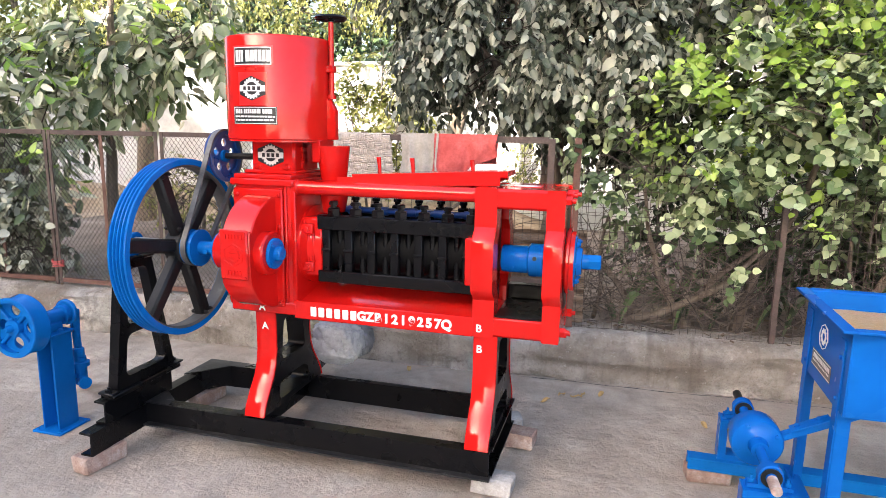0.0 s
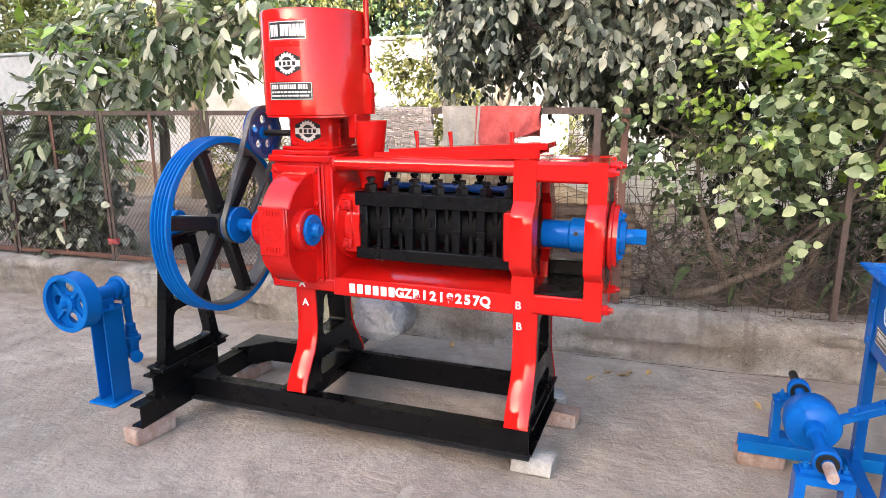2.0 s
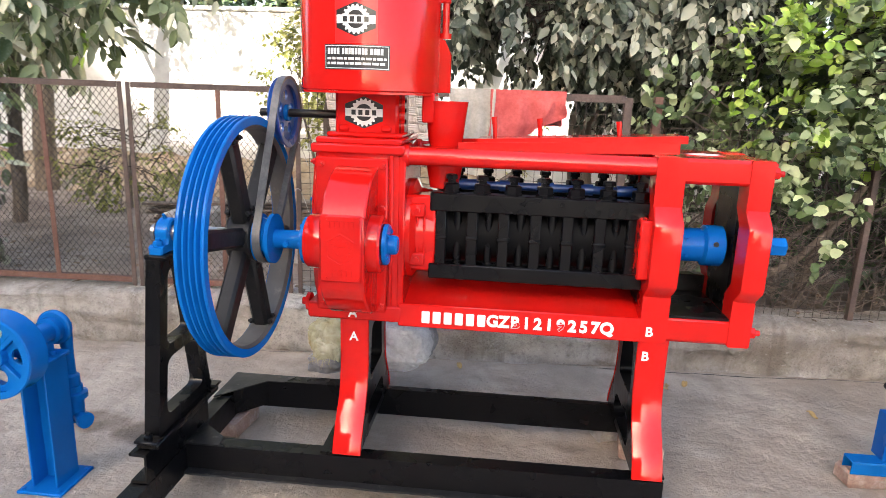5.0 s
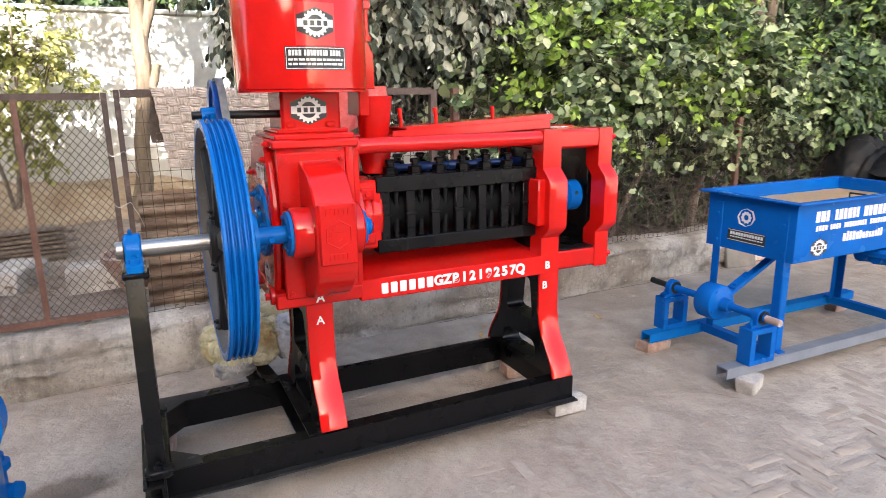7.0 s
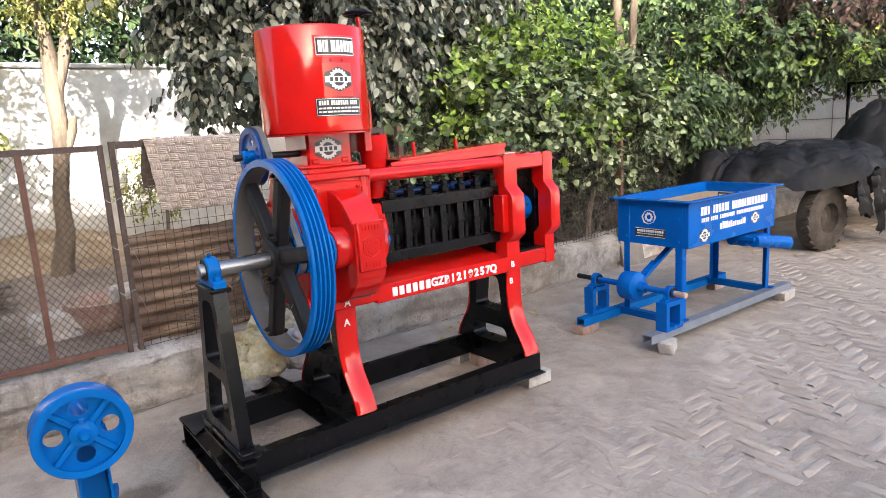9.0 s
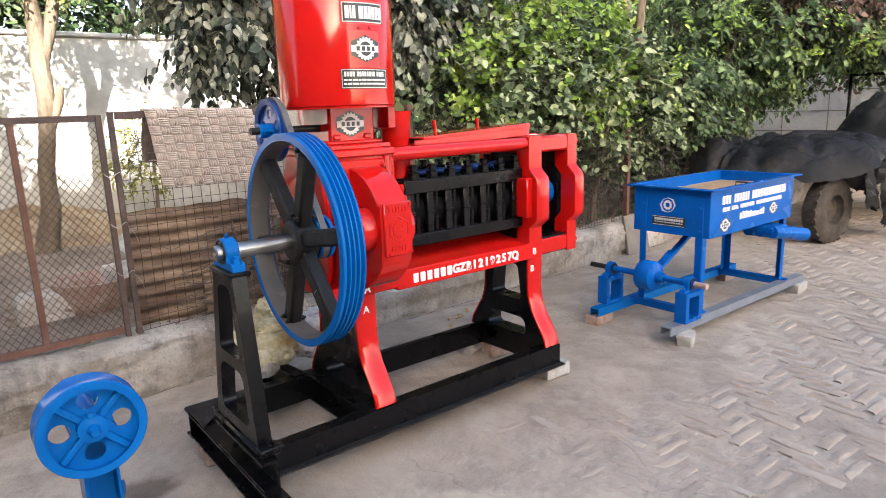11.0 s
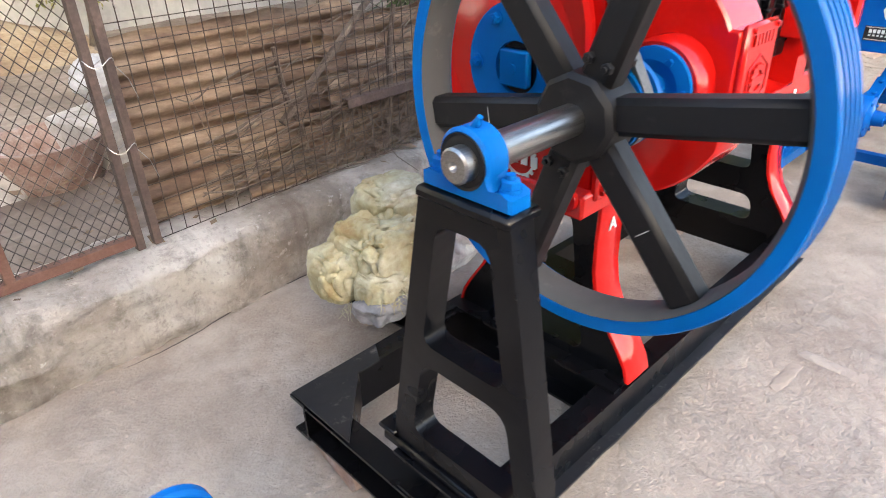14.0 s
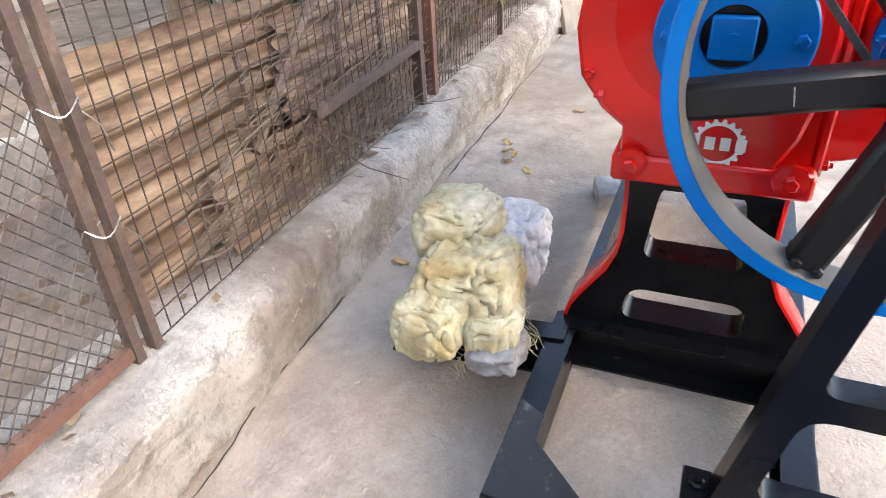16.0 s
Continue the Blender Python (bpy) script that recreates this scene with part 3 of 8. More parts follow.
wg = Geo()
wg.box(-16, 4.6, 7.0, 7.25, -0.1, 2.62, 0.02)
wg.box(-16, 4.6, 6.96, 7.29, 2.62, 2.68, 0.015)
lone("wall_north", wg, LIME, "sunlit whitewashed boundary wall with a thin coping", "wall", kind="structure")
# Unseen wall behind the camera; its height keeps the sun off the yard.
wg = Geo()
wg.box(-40, -1.6, -30.3, -30.0, -0.1, 17.4, 0.02)
wg.box(-1.6, 13.0, -30.3, -30.0, -0.1, 2.8, 0.02)
lone("shade_wall_south", wg, PLASTER, "plain dull brown plaster wall, unseen, raised tall to shade the yard, low beside it", "wall", kind="structure")
wg = Geo()
wg.box(13.0, 13.25, -30.0, 6.0, -0.1, 2.6, 0.02)
for k in range(6):
    wg.box(12.985, 13.0, -14.0, 6.0, 0.5 + 0.4 * k, 0.512 + 0.4 * k, 0.002, mat=1)
for k in range(10):
    wg.box(12.987, 13.0, -4.0 + 0.9 * k, -3.988 + 0.9 * k, 0.0, 2.6, 0.002, mat=1)
lone("wall_east", wg, [WHITETILE, PLASTER], "white tiled wall at the end of the yard", "wall", kind="structure")
# Out of view, added to dim sky light and reflections from the west.
wg = Geo()
wg.box(-17.3, -17.0, -30.0, 6.9, -0.1, 13.0, 0.02)
lone("shade_wall_west", wg, PLASTER, "plain tall dull brown plaster wall, unseen, added to cut light from the west", "wall", kind="structure")

hg = Geo()
rows = []
for j in range(15):
    v = j / 14
    row = []
    for i in range(91):
        x = -9.5 + 10.6 * i / 90
        ends = min(1.0, (x + 9.5) * 0.8, (1.1 - x) * 0.7)
        z = 0.16 + max(0.0, ends) * (0.42 * math.sin(math.pi * 0.5 * v) ** 1.3 + 0.16 * noise.noise((x * 1.1, v * 2, 3)) * v + 0.07 * noise.noise((x * 4, v * 6, 5)) + 0.03 * noise.noise((x * 11, v * 15, 9)))
        row.append((x, 5.3 + 1.72 * v, z))
    rows.append(row)
hg.sheet(rows)
lone("soil_bank", hg, HEAP, "low bank of red-brown soil and litter along the white wall", "soil heap", fix=False, angle=80)

for x0, x1, off in ((1.15, 3.5, -0.012), (-0.9, 0.2, 0.012), (3.9, 6.0, -0.02)):
    cg = Geo()
    rows = []
    n = int((x1 - x0) / 0.025)
    for i in range(n + 1):
        x = x0 + (x1 - x0) * i / n
        yc = 1.50 + 0.05 * x + off - 0.028 + 0.03 * noise.noise((x * 2.5, 1, off * 50)) + 0.008 * noise.noise((x * 14, 2, 0))
        w = 0.0045 * (0.45 + abs(noise.noise((x * 5, 4, 1))) * 1.6) * min(1, i / 6, (n - i) / 6) + 0.0004
        zz = 0.006 * noise.noise((x * 1.3, yc * 1.3, 0)) + 0.004
        rows.append([(x, yc - w, zz), (x, yc + w, zz)])
    cg.sheet(rows)
    lone("crack", cg, CRACK, "dark crack in the concrete along the foot of the kerb", "crack", kind="structure", fix=False)

# ---- the red oil press ----
press = thing("oil_press", (0.6, 0.325, 0.0), "large red oil press with blue flywheel on a black steel base", "oil press")
AX_Y, AX_Z = 0.325, 1.07      # main worm shaft
PY, PZ = 0.0, 1.07          # flywheel shaft


def channel(geo, x0, x1, y0, y1, z0, z1, along, open_to, t=0.009):
    """A rolled steel channel, one C section. open_to: side on which it is open."""
    a0, a1 = (y0, y1) if along == "x" else (x0, x1)
    if open_to < 0:
        sec = [(a1, z0), (a1, z1), (a0, z1), (a0, z1 - t), (a1 - t, z1 - t * 1.3), (a1 - t, z0 + t * 1.3), (a0, z0 + t), (a0, z0)]
    else:
        sec = [(a0, z0), (a0, z1), (a1, z1), (a1, z1 - t), (a0 + t, z1 - t * 1.3), (a0 + t, z0 + t * 1.3), (a1, z0 + t), (a1, z0)]
    return geo.prism(sec, along, *((x0, x1) if along == "x" else (y0, y1)))


def dip(geo):
    """Lets the base sag a little towards its flywheel end."""
    geo.v = [(x, y, z - 0.013 * max(0.0, 0.1 - x)) for x, y, z in geo.v]


g = Geo()
channel(g, -0.596, 1.26, 0.0, 0.07, 0.094, 0.218, "x", 1)
dip(g)
part("base_beam", g, BLACK, press)
g = Geo()
g.sheet([[(-0.59 + 1.86 * i / 60, -0.034 + 0.05 * j / 3 + 0.003 * noise.noise((i * 0.4, j, 1)), 0.096 + 0.003 * noise.noise((i * 0.3, j * 0.5, 4))) for j in range(4)] for i in range(61)], 0.009)
part("beam_flange", g, WORNBLACK, press, "scuffed black lower flange")
g = Geo()
channel(g, -0.670, 0.02, 0.60, 0.67, 0.085, 0.218, "x", 1)
dip(g)
part("base_beam", g, BLACK, press)
g = Geo()
channel(g, 0.023, 1.26, 0.60, 0.638, 0.085, 0.218, "x", 1)
dip(g)
part("base_beam", g, BLACK, press)
g = Geo()
channel(g, -0.05, 0.02, 0.012, 0.66, 0.083, 0.2215, "y", -1)
part("base_beam", g, BLACK, press)
g = Geo()
channel(g, -0.115, -0.045, 0.62, 1.14, 0.0845, 0.224, "y", -1)
g.v = [(x - 0.11 * (y - 0.62), y, z) for x, y, z in g.v]
part("base_beam", g, BLACK, press)
g = Geo()
channel(g, 1.20, 1.27, 0.03, 0.64, 0.0835, 0.2215, "y", 1)
part("base_beam", g, BLACK, press)
g = Geo()
channel(g, -0.668, -0.598, -0.365, 0.599, 0.082, 0.199, "y", -1)
part("base_beam", g, BLACK, press)
g = Geo()
channel(g, -0.665, -0.600, -0.265, 0.215, 0.202, 0.318, "y", -1)
part("base_beam", g, BLACK, press)
g = Geo()
g.prism([(-0.665, 0.40), (-0.665, 0.668), (-0.36, 0.668), (-0.40, 0.598), (-0.48, 0.598), (-0.60, 0.47)], "z", 0.2065, 0.2125)
part("gusset_plate", g, WORNBLACK, press, "scuffed black corner plate")
g = Geo()
g.prism([(-0.60, 0.004), (-0.60, 0.16), (-0.585, 0.165), (-0.47, 0.072), (-0.46, 0.004)], "z", 0.2065, 0.2125)
part("gusset_plate", g, WORNBLACK, press, "scuffed black corner plate")
g = Geo()
g.prism([(-0.60, 0.47), (-0.48, 0.598), (-0.487, 0.606), (-0.607, 0.478)], "z", 0.09, 0.2065)
part("corner_web", g, BLACK, press)

# four curved legs with cross webs
outer = [(0.135, 0.735), (0.138, 0.62), (0.137, 0.53), (0.125, 0.46), (0.10, 0.40), (0.065, 0.35), (0.035, 0.305), (0.012, 0.265), (0.0, 0.222)]


def rounded(poly, r, n=4):
    """The polygon with its corners rounded."""
    out = []
    for i, p in enumerate(poly):
        p, a, b = Vector(p), Vector(poly[i - 1]), Vector(poly[(i + 1) % len(poly)])
        q0, q1 = p + (a - p).normalized() * r, p + (b - p).normalized() * r
        for k in range(n + 1):
            t = k / n
            q = q0 * (1 - t) ** 2 + p * 2 * t * (1 - t) + q1 * t ** 2
            out.append((q.x, q.y))
    return out


def leg_strip(x0, x1, mirror):
    """The red edge of a leg, following its curve."""
    geo = Geo()
    rows = []
    for y, z in outer:
        y0, y1 = (2 * AX_Y - y, 2 * AX_Y - y - 0.012) if mirror else (y, y + 0.012)
        rows.append([(x0 + 0.003, y0, z), (x0, y0 * 0.75 + y1 * 0.25, z), (x0, y1, z), (x1, y1, z), (x1, y0 * 0.75 + y1 * 0.25, z), (x1 - 0.003, y0, z)])
    n = 6
    vs = [p for r in rows for p in r]
    fs = [tuple(range(n)), tuple(reversed(range(len(vs) - n, len(vs))))]
    for i in range(len(rows) - 1):
        for k in range(n):
            fs.append((i * n + k, i * n + (k + 1) % n, (i + 1) * n + (k + 1) % n, (i + 1) * n + k))
    geo.add(vs, fs)
    part("leg_face", geo, RED, press, "curved glossy red leg face", angle=50)


for x0, x1 in ((0.0, 0.112), (1.143, 1.255)):
    leg_strip(x0, x1, False)
    leg_strip(x0, x1, True)
    xa, xb = x0 + 0.004, x1 - 0.004
    edge = [(y + 0.011, z) for y, z in outer]
    edge += [(2 * AX_Y - y, z) for y, z in reversed(edge)]
    tall = rounded([(0.228, 0.675), (0.422, 0.675), (0.450, 0.462), (0.200, 0.462)], 0.035, 5)
    low = rounded([(0.178, 0.358), (0.472, 0.358), (0.492, 0.254), (0.158, 0.254)], 0.045, 5)
    g = Geo()
    holed(g, edge, [tall, low], xb - xa, lambda u, v, d, xa=xa: (xa + d, u, v))
    part("leg_casting", g, BLACK, press, "black cast leg frame with two rounded openings")
    for yy in (0.06, 0.59):
        g = Geo()
        g.hexbolt((x0 + 0.03, yy + (0.02 if yy < 0.3 else -0.02), 0.262), (0, 0, 1), 0.016, 0.014, 0.01)
        part("bolt", g, BLACK, press)

# gear housing
g = Geo()
g.prism([(0.125, 0.79), (0.125, 1.385), (0.51, 1.385), (0.56, 1.28), (0.62, 1.17), (0.635, 1.07), (0.62, 0.97), (0.57, 0.90), (0.52, 0.86), (0.52, 0.79)], "x", -0.08, 0.232, b_inset=0.008)
gear_box = part("gear_housing", g, RED, press, "glossy red cast gear housing")
g = Geo()
g.prism([(0.20, 0.79), (0.165, 0.86), (0.14, 0.97), (0.135, 1.07), (0.145, 1.19), (0.175, 1.30), (0.215, 1.385), (0.51, 1.385), (0.56, 1.28), (0.62, 1.17), (0.635, 1.07), (0.62, 0.97), (0.57, 0.90), (0.52, 0.86), (0.52, 0.79)], "x", -0.112, -0.078, b_inset=0.010)
part("gear_case", g, RED, press)
g = Geo()
g.box(-0.124, 0.245, 0.115, 0.535, 0.735, 0.80, 0.008)
part("housing_foot", g, RED, press)
g = Geo()
g.box(-0.10, 0.245, 0.105, 0.56, 1.375, 1.41, 0.007)
part("housing_top", g, RED, press)
g = Geo()
g.box(-0.085, 0.232, 0.118, 0.55, 1.408, 1.432, 0.006)
part("housing_top", g, RED, press)
g = Geo()
g.box(0.190, 0.205, 0.112, 0.135, 0.80, 1.375, 0.004)
part("seam", g, RED, press)
g = Geo()
g.box(0.222, 0.248, 0.122, 0.53, 0.76, 1.375, 0.005)
part("side_plate", g, RED, press)
# front plate and the round-backed bulge round the pinion
g = Geo()
g.box(-0.083, 0.186, 0.106, 0.128, 0.775, 1.362, 0.006)
part("housing_flange", g, RED, press)
g = Geo()
hump = [(0.15, 1.330)]
for k in range(15):
    a = radians(90 + 63 * k / 14)
    hump.append((0.13 + 0.268 * math.cos(a), 1.064 + 0.268 * math.sin(a)))
hump += [(-0.126, 1.185), (-0.130, 1.175), (-0.130, 0.975), (-0.126, 0.962)]
for k in range(15):
    a = radians(207 + 60 * k / 14)
    hump.append((0.13 + 0.285 * math.cos(a), 1.064 + 0.285 * math.sin(a)))
hump.append((0.15, 0.782))
g.prism(hump, "x", -0.004, 0.150, b_inset=0.006)
part("housing_bulge", g, RED, press)
g = Geo()
g.lathe(((0.092, 0), (0.098, 0.008), (0.098, 0.075), (0.104, 0.078), (0.104, 0.262), (0.096, 0.270)), (-0.075, PY, PZ), (1, 0, 0), 40)
part("bearing_boss", g, RED, press)
g = Geo()
g.lathe(((0.0, 0.0), (0.074, 0.0), (0.074, 0.012), (0.07, 0.016), (0.036, 0.018), (0.034, 0.042), (0.028, 0.048), (0.0, 0.048)), (0.198, PY, PZ), (1, 0, 0), 36)
for k in range(4):
    a = radians(45 + 90 * k)
    g.hexbolt((0.212, PY + 0.056 * math.cos(a), PZ + 0.056 * math.sin(a)), (1, 0, 0), 0.008, 0.008)
part("bearing_cover", g, BLUE, press, "round blue bearing cover")
g = Geo()
g.lathe(((0.0, 0.0), (0.085, 0.0), (0.085, 0.012), (0.06, 0.018), (0.05, 0.012), (0.03, 0.012), (0.03, 0.03), (0.0, 0.03)), (-0.076, PY, PZ), (-1, 0, 0), 36)
for k in range(6):
    a = radians(60 * k)
    g.hexbolt((-0.088, PY + 0.072 * math.cos(a), PZ + 0.066 * math.sin(a)), (-1, 0, 0), 0.009, 0.009)
part("bearing_cover", g, BLUE, press, "round blue bearing cover")
# cast plate on the bulge, its raised writing as bars and a gear
g = Geo()
g.box(0.002, 0.146, -0.144, -0.128, 0.962, 1.195, 0.006)
for xx in (0.024, 0.134):
    for zz in (0.975, 1.182):
        g.cyl((xx, -0.144, zz), (xx, -0.150, zz), 0.006, n=10)
plate = part("cast_plate", g, RED, press, "square red cast plate with raised marks")


def gear_marks(geo, f, R, teeth=16, hub=0.55, h=0.003, mat=None):
    """A gear ring drawn by f(u, v, d), d being how proud it stands."""
    n = teeth * 4
    vs, fs = [], []
    for k in range(n):
        a = 2 * math.pi * k / n
        ro = R * (1.0 if k % 4 < 2 else 0.86)
        for r, d in ((R * hub, 0.0), (R * hub, h), (ro, h), (ro, 0.0)):
            vs.append(f(r * math.cos(a), r * math.sin(a), d))
    for k in range(n):
        k2 = (k + 1) % n
        for i in range(3):
            fs.append((k * 4 + i, k * 4 + i + 1, k2 * 4 + i + 1, k2 * 4 + i))
    return geo.add(vs, fs, mat)


def bar(geo, f, u0, u1, v0, v1, h=0.002, cols=1, mat=None):
    vs, fs = [], []
    for i in range(cols + 1):
        u = u0 + (u1 - u0) * i / cols
        vs += [f(u, v0, 0), f(u, v0, h), f(u, v1, h), f(u, v1, 0)]
    for i in range(cols):
        for j in range(4):
            a, c = i * 4 + j, i * 4 + (j + 1) % 4
            fs.append((a, c, c + 4, a + 4))
    fs += [(0, 1, 2, 3), tuple(cols * 4 + j for j in (3, 2, 1, 0))]
    return geo.add(vs, fs, mat)


def on_plate(u, v, d):
    return (0.074 + u, -0.144 - d, 1.078 + v)


g = Geo()
gear_marks(g, on_plate, 0.036, 14, 0.6, 0.004)
bar(g, on_plate, -0.03, 0.03, -0.009, 0.009, 0.005)
for k in range(6):
    a0, a1 = radians(60 * k + 30), radians(60 * k + 90)
    p, q = Vector((0.053 * math.cos(a0), 0.053 * math.sin(a0))), Vector((0.053 * math.cos(a1), 0.053 * math.sin(a1)))
    g.tube([on_plate(p.x, p.y, 0.001), on_plate(q.x, q.y, 0.001)], 0.0025, 6)
for row, cnt in ((0.085, 6), (-0.083, 5)):
    for i in range(cnt):
        u = (i - (cnt - 1) / 2) * 0.0165
        bar(g, on_plate, u - 0.0055, u + 0.0055, row - 0.011, row + 0.011, 0.004)
part("raised_mark", g, RED, plate)

# left face: worm thrust cover, hex bolts
g = Geo()
g.lathe(((0.0, 0.0), (0.150, 0.0), (0.150, 0.012), (0.146, 0.016), (0.062, 0.016), (0.060, 0.006), (0.0, 0.006)), (-0.113, AX_Y, AX_Z), (-1, 0, 0), 52)
for yy, zz in ((0.085, -0.075), (-0.075, 0.088)):
    g.cyl((-0.1285, AX_Y + yy, AX_Z + zz), (-0.1300, AX_Y + yy, AX_Z + zz), 0.006, n=10)
cover = part("thrust_cover", g, BLUE, press, "round blue cover with a square shaft end")
# Flat black disc put in as the shade around the square shaft end.
g = Geo()
g.lathe(((0.0605, 0.0), (0.0605, 0.0012), (0.0, 0.0012)), (-0.1188, AX_Y, AX_Z), (-1, 0, 0), 36)
part("shadow_gap", g, BLACK, cover, "flat black disc standing in for the shaded gap round the shaft end")
g = Geo()
g.box(-0.142, -0.119, AX_Y - 0.042, AX_Y + 0.042, AX_Z - 0.042, AX_Z + 0.042, 0.004)
g.cyl((-0.141, AX_Y, AX_Z), (-0.147, AX_Y, AX_Z), 0.012, n=14)
part("shaft_square", g, BLUE, cover)
for k in range(6):
    a = radians(60 * k)
    g = Geo()
    g.cyl((-0.128, AX_Y + 0.122 * math.cos(a), AX_Z + 0.122 * math.sin(a)), (-0.132, AX_Y + 0.122 * math.cos(a), AX_Z + 0.122 * math.sin(a)), 0.019, n=16)
    g.hexbolt((-0.131, AX_Y + 0.122 * math.cos(a), AX_Z + 0.122 * math.sin(a)), (-1, 0, 0), 0.014, 0.014, 0.005)
    part("cover_bolt", g, BLUE, cover)
g = Geo()
g.lathe(((0.185, 0), (0.19, 0.008), (0.19, 0.012), (0.185, 0.0145), (0.0, 0.0145)), (-0.100, AX_Y + 0.04, AX_Z + 0.03), (-1, 0, 0), 48)
part("face_ring", g, RED, press)
for yy, zz in ((0.165, 0.765), (0.49, 0.765)):
    g = Geo()
    g.lathe(((0.036, 0), (0.036, 0.014), (0.024, 0.017)), (-0.123, yy, zz + 0.02), (-1, 0, 0), 18)
    g.hexbolt((-0.138, yy, zz + 0.02), (-1, 0, 0), 0.017, 0.02)
    part("bolt", g, RED, press)
for p, ax in (((0.168, 0.107, 1.335), (0, -1, 0)), ((0.168, 0.107, 0.80), (0, -1, 0)), ((-0.06, 0.107, 0.80), (0, -1, 0)), ((-0.06, 0.107, 1.335), (0, -1, 0)), ((0.168, 0.107, 1.18), (0, -1, 0)), ((-0.06, 0.107, 1.16), (0, -1, 0)), ((-0.10, 0.20, 1.392), (-1, 0, 0)), ((-0.112, 0.22, 1.33), (-1, 0, 0)), ((-0.112, 0.55, 1.25), (-1, 0, 0)), ((-0.112, 0.60, 0.98), (-1, 0, 0)), ((-0.112, 0.565, 0.93), (0, 1, 0))):
    g = Geo()
    g.hexbolt(p, ax, 0.013, 0.014, 0.008)
    part("bolt", g, RED, press)


def on_face(u, v, d):
    return (-0.1128 - d, AX_Y - 0.008 - u, 0.845 + v)


g = Geo()
gear_marks(g, on_face, 0.055, 18, 0.74, 0.0025)
for i in range(4):
    u = -0.057 + 0.031 * i
    bar(g, on_face, u, u + 0.020, -0.014, 0.014, 0.0028)
part("painted_badge", g, WHITE, press, "white painted gear badge")
for u0, u1, v0, v1 in ((-0.085, 0.085, 0.022, 0.030), (-0.080, -0.064, -0.030, 0.010), (-0.052, -0.042, -0.030, 0.022), (-0.030, -0.012, -0.026, 0.004), (-0.004, 0.006, -0.030, 0.022), (0.018, 0.028, -0.030, 0.022), (0.040, 0.058, -0.026, 0.004), (0.064, 0.074, -0.030, 0.022)):
    g = Geo()
    bar(g, lambda u, v, d: (-0.1150 - d, 0.300 - u, 1.275 + v), u0, u1, v0, v1, 0.0025)
    part("painted_stroke", g, WHITE, press, "white painted brush stroke")

# collar between housing and cage
g = Geo()
g.lathe(((0.20, 0.0), (0.20, 0.03), (0.165, 0.05), (0.155, 0.12), (0.16, 0.125)), (0.235, AX_Y, AX_Z), (1, 0, 0), 36)
g.box(0.24, 0.36, 0.18, 0.47, 0.93, 1.225, 0.01)
for zz in (1.17, 0.98):
    g.box(0.26, 0.32, 0.155, 0.185, zz - 0.025, zz + 0.025, 0.006)
    g.hexbolt((0.29, 0.157, zz), (0, -1, 0), 0.014, 0.014)
g.box(0.285, 0.295, 0.165, 0.185, 1.0, 1.15, 0.003)
g.box(0.312, 0.322, 0.165, 0.185, 1.0, 1.15, 0.003)
part("cage_collar", g, RED, press)

# the black cage: four rails, round barrel of bars, clamp bolts
g = Geo()
g.lathe(((0.085, 0.0), (0.12, 0.0), (0.12, 0.81), (0.085, 0.81)), (0.337, AX_Y, AX_Z), (1, 0, 0), 40, closed=True)
cage = part("press_cage", g, SHADEBLACK, press, "matt black pressing cage, its paint dulled for shade")
for z0, z1 in ((1.168, 1.238), (0.905, 0.965)):
    for y0, y1 in ((0.175, 0.235), (0.415, 0.475)):
        g = Geo()
        g.box(0.335, 1.145, y0, y1, z0, z1, 0.005)
        part("cage_rail", g, BLACK, cage)
for i in range(7):
    x0 = 0.356 + i * 0.119
    g = Geo()
    g.box(x0, x0 + 0.042, 0.182, 0.222, 0.958, 1.175, 0.004)
    g.box(x0 - 0.003, x0 + 0.045, 0.176, 0.224, 1.062, 1.076, 0.003)
    part("cage_strap", g, BLACK, cage)
    if i < 6:
        g = Geo()
        g.cyl((x0 + 0.083, 0.224, 0.955), (x0 + 0.083, 0.224, 1.178), 0.017, n=16)
        part("clamp_bolt", g, BLACK, cage)
g = Geo()
for k in range(26):
    a = 2 * math.pi * k / 26
    m4 = Matrix.Translation((0, AX_Y, AX_Z)) @ Matrix.Rotation(a, 4, "X")
    g.box(0.34, 1.15, -0.012, 0.012, 0.085, 0.105, 0.003, rot=m4)
for i in range(10):
    g.lathe(((0.09, 0), (0.118, 0), (0.118, 0.02), (0.09, 0.02)), (0.36 + i * 0.085, AX_Y, AX_Z), (1, 0, 0), 26, closed=True)
part("cage_barrel", g, SHADEBLACK, cage)
for row, yy in ((0, 0.205), (1, 0.445)):
    for i in range(7):
        g = Geo()
        xx = 0.412 + i * 0.116 + row * 0.012
        g.lathe(((0.034, 0.0), (0.034, 0.008), (0.031, 0.010), (0.031, 0.034), (0.026, 0.038), (0.016, 0.039), (0.016, 0.052), (0.023, 0.053), (0.023, 0.066), (0.018, 0.07)), (xx, yy, 1.237), (0, 0, 1), 6)
        part("cage_bolt", g, BLACK, cage)
g = Geo()
g.cyl((0.36, AX_Y, 1.255), (1.14, AX_Y, 1.255), 0.016, n=14)
for i in range(5):
    g.cyl((0.44 + i * 0.15, AX_Y, 1.255), (0.50 + i * 0.15, AX_Y, 1.255), 0.022, n=14)
part("hinge_rod", g, NAVY, cage, "dark blue hinge rod on the cage")

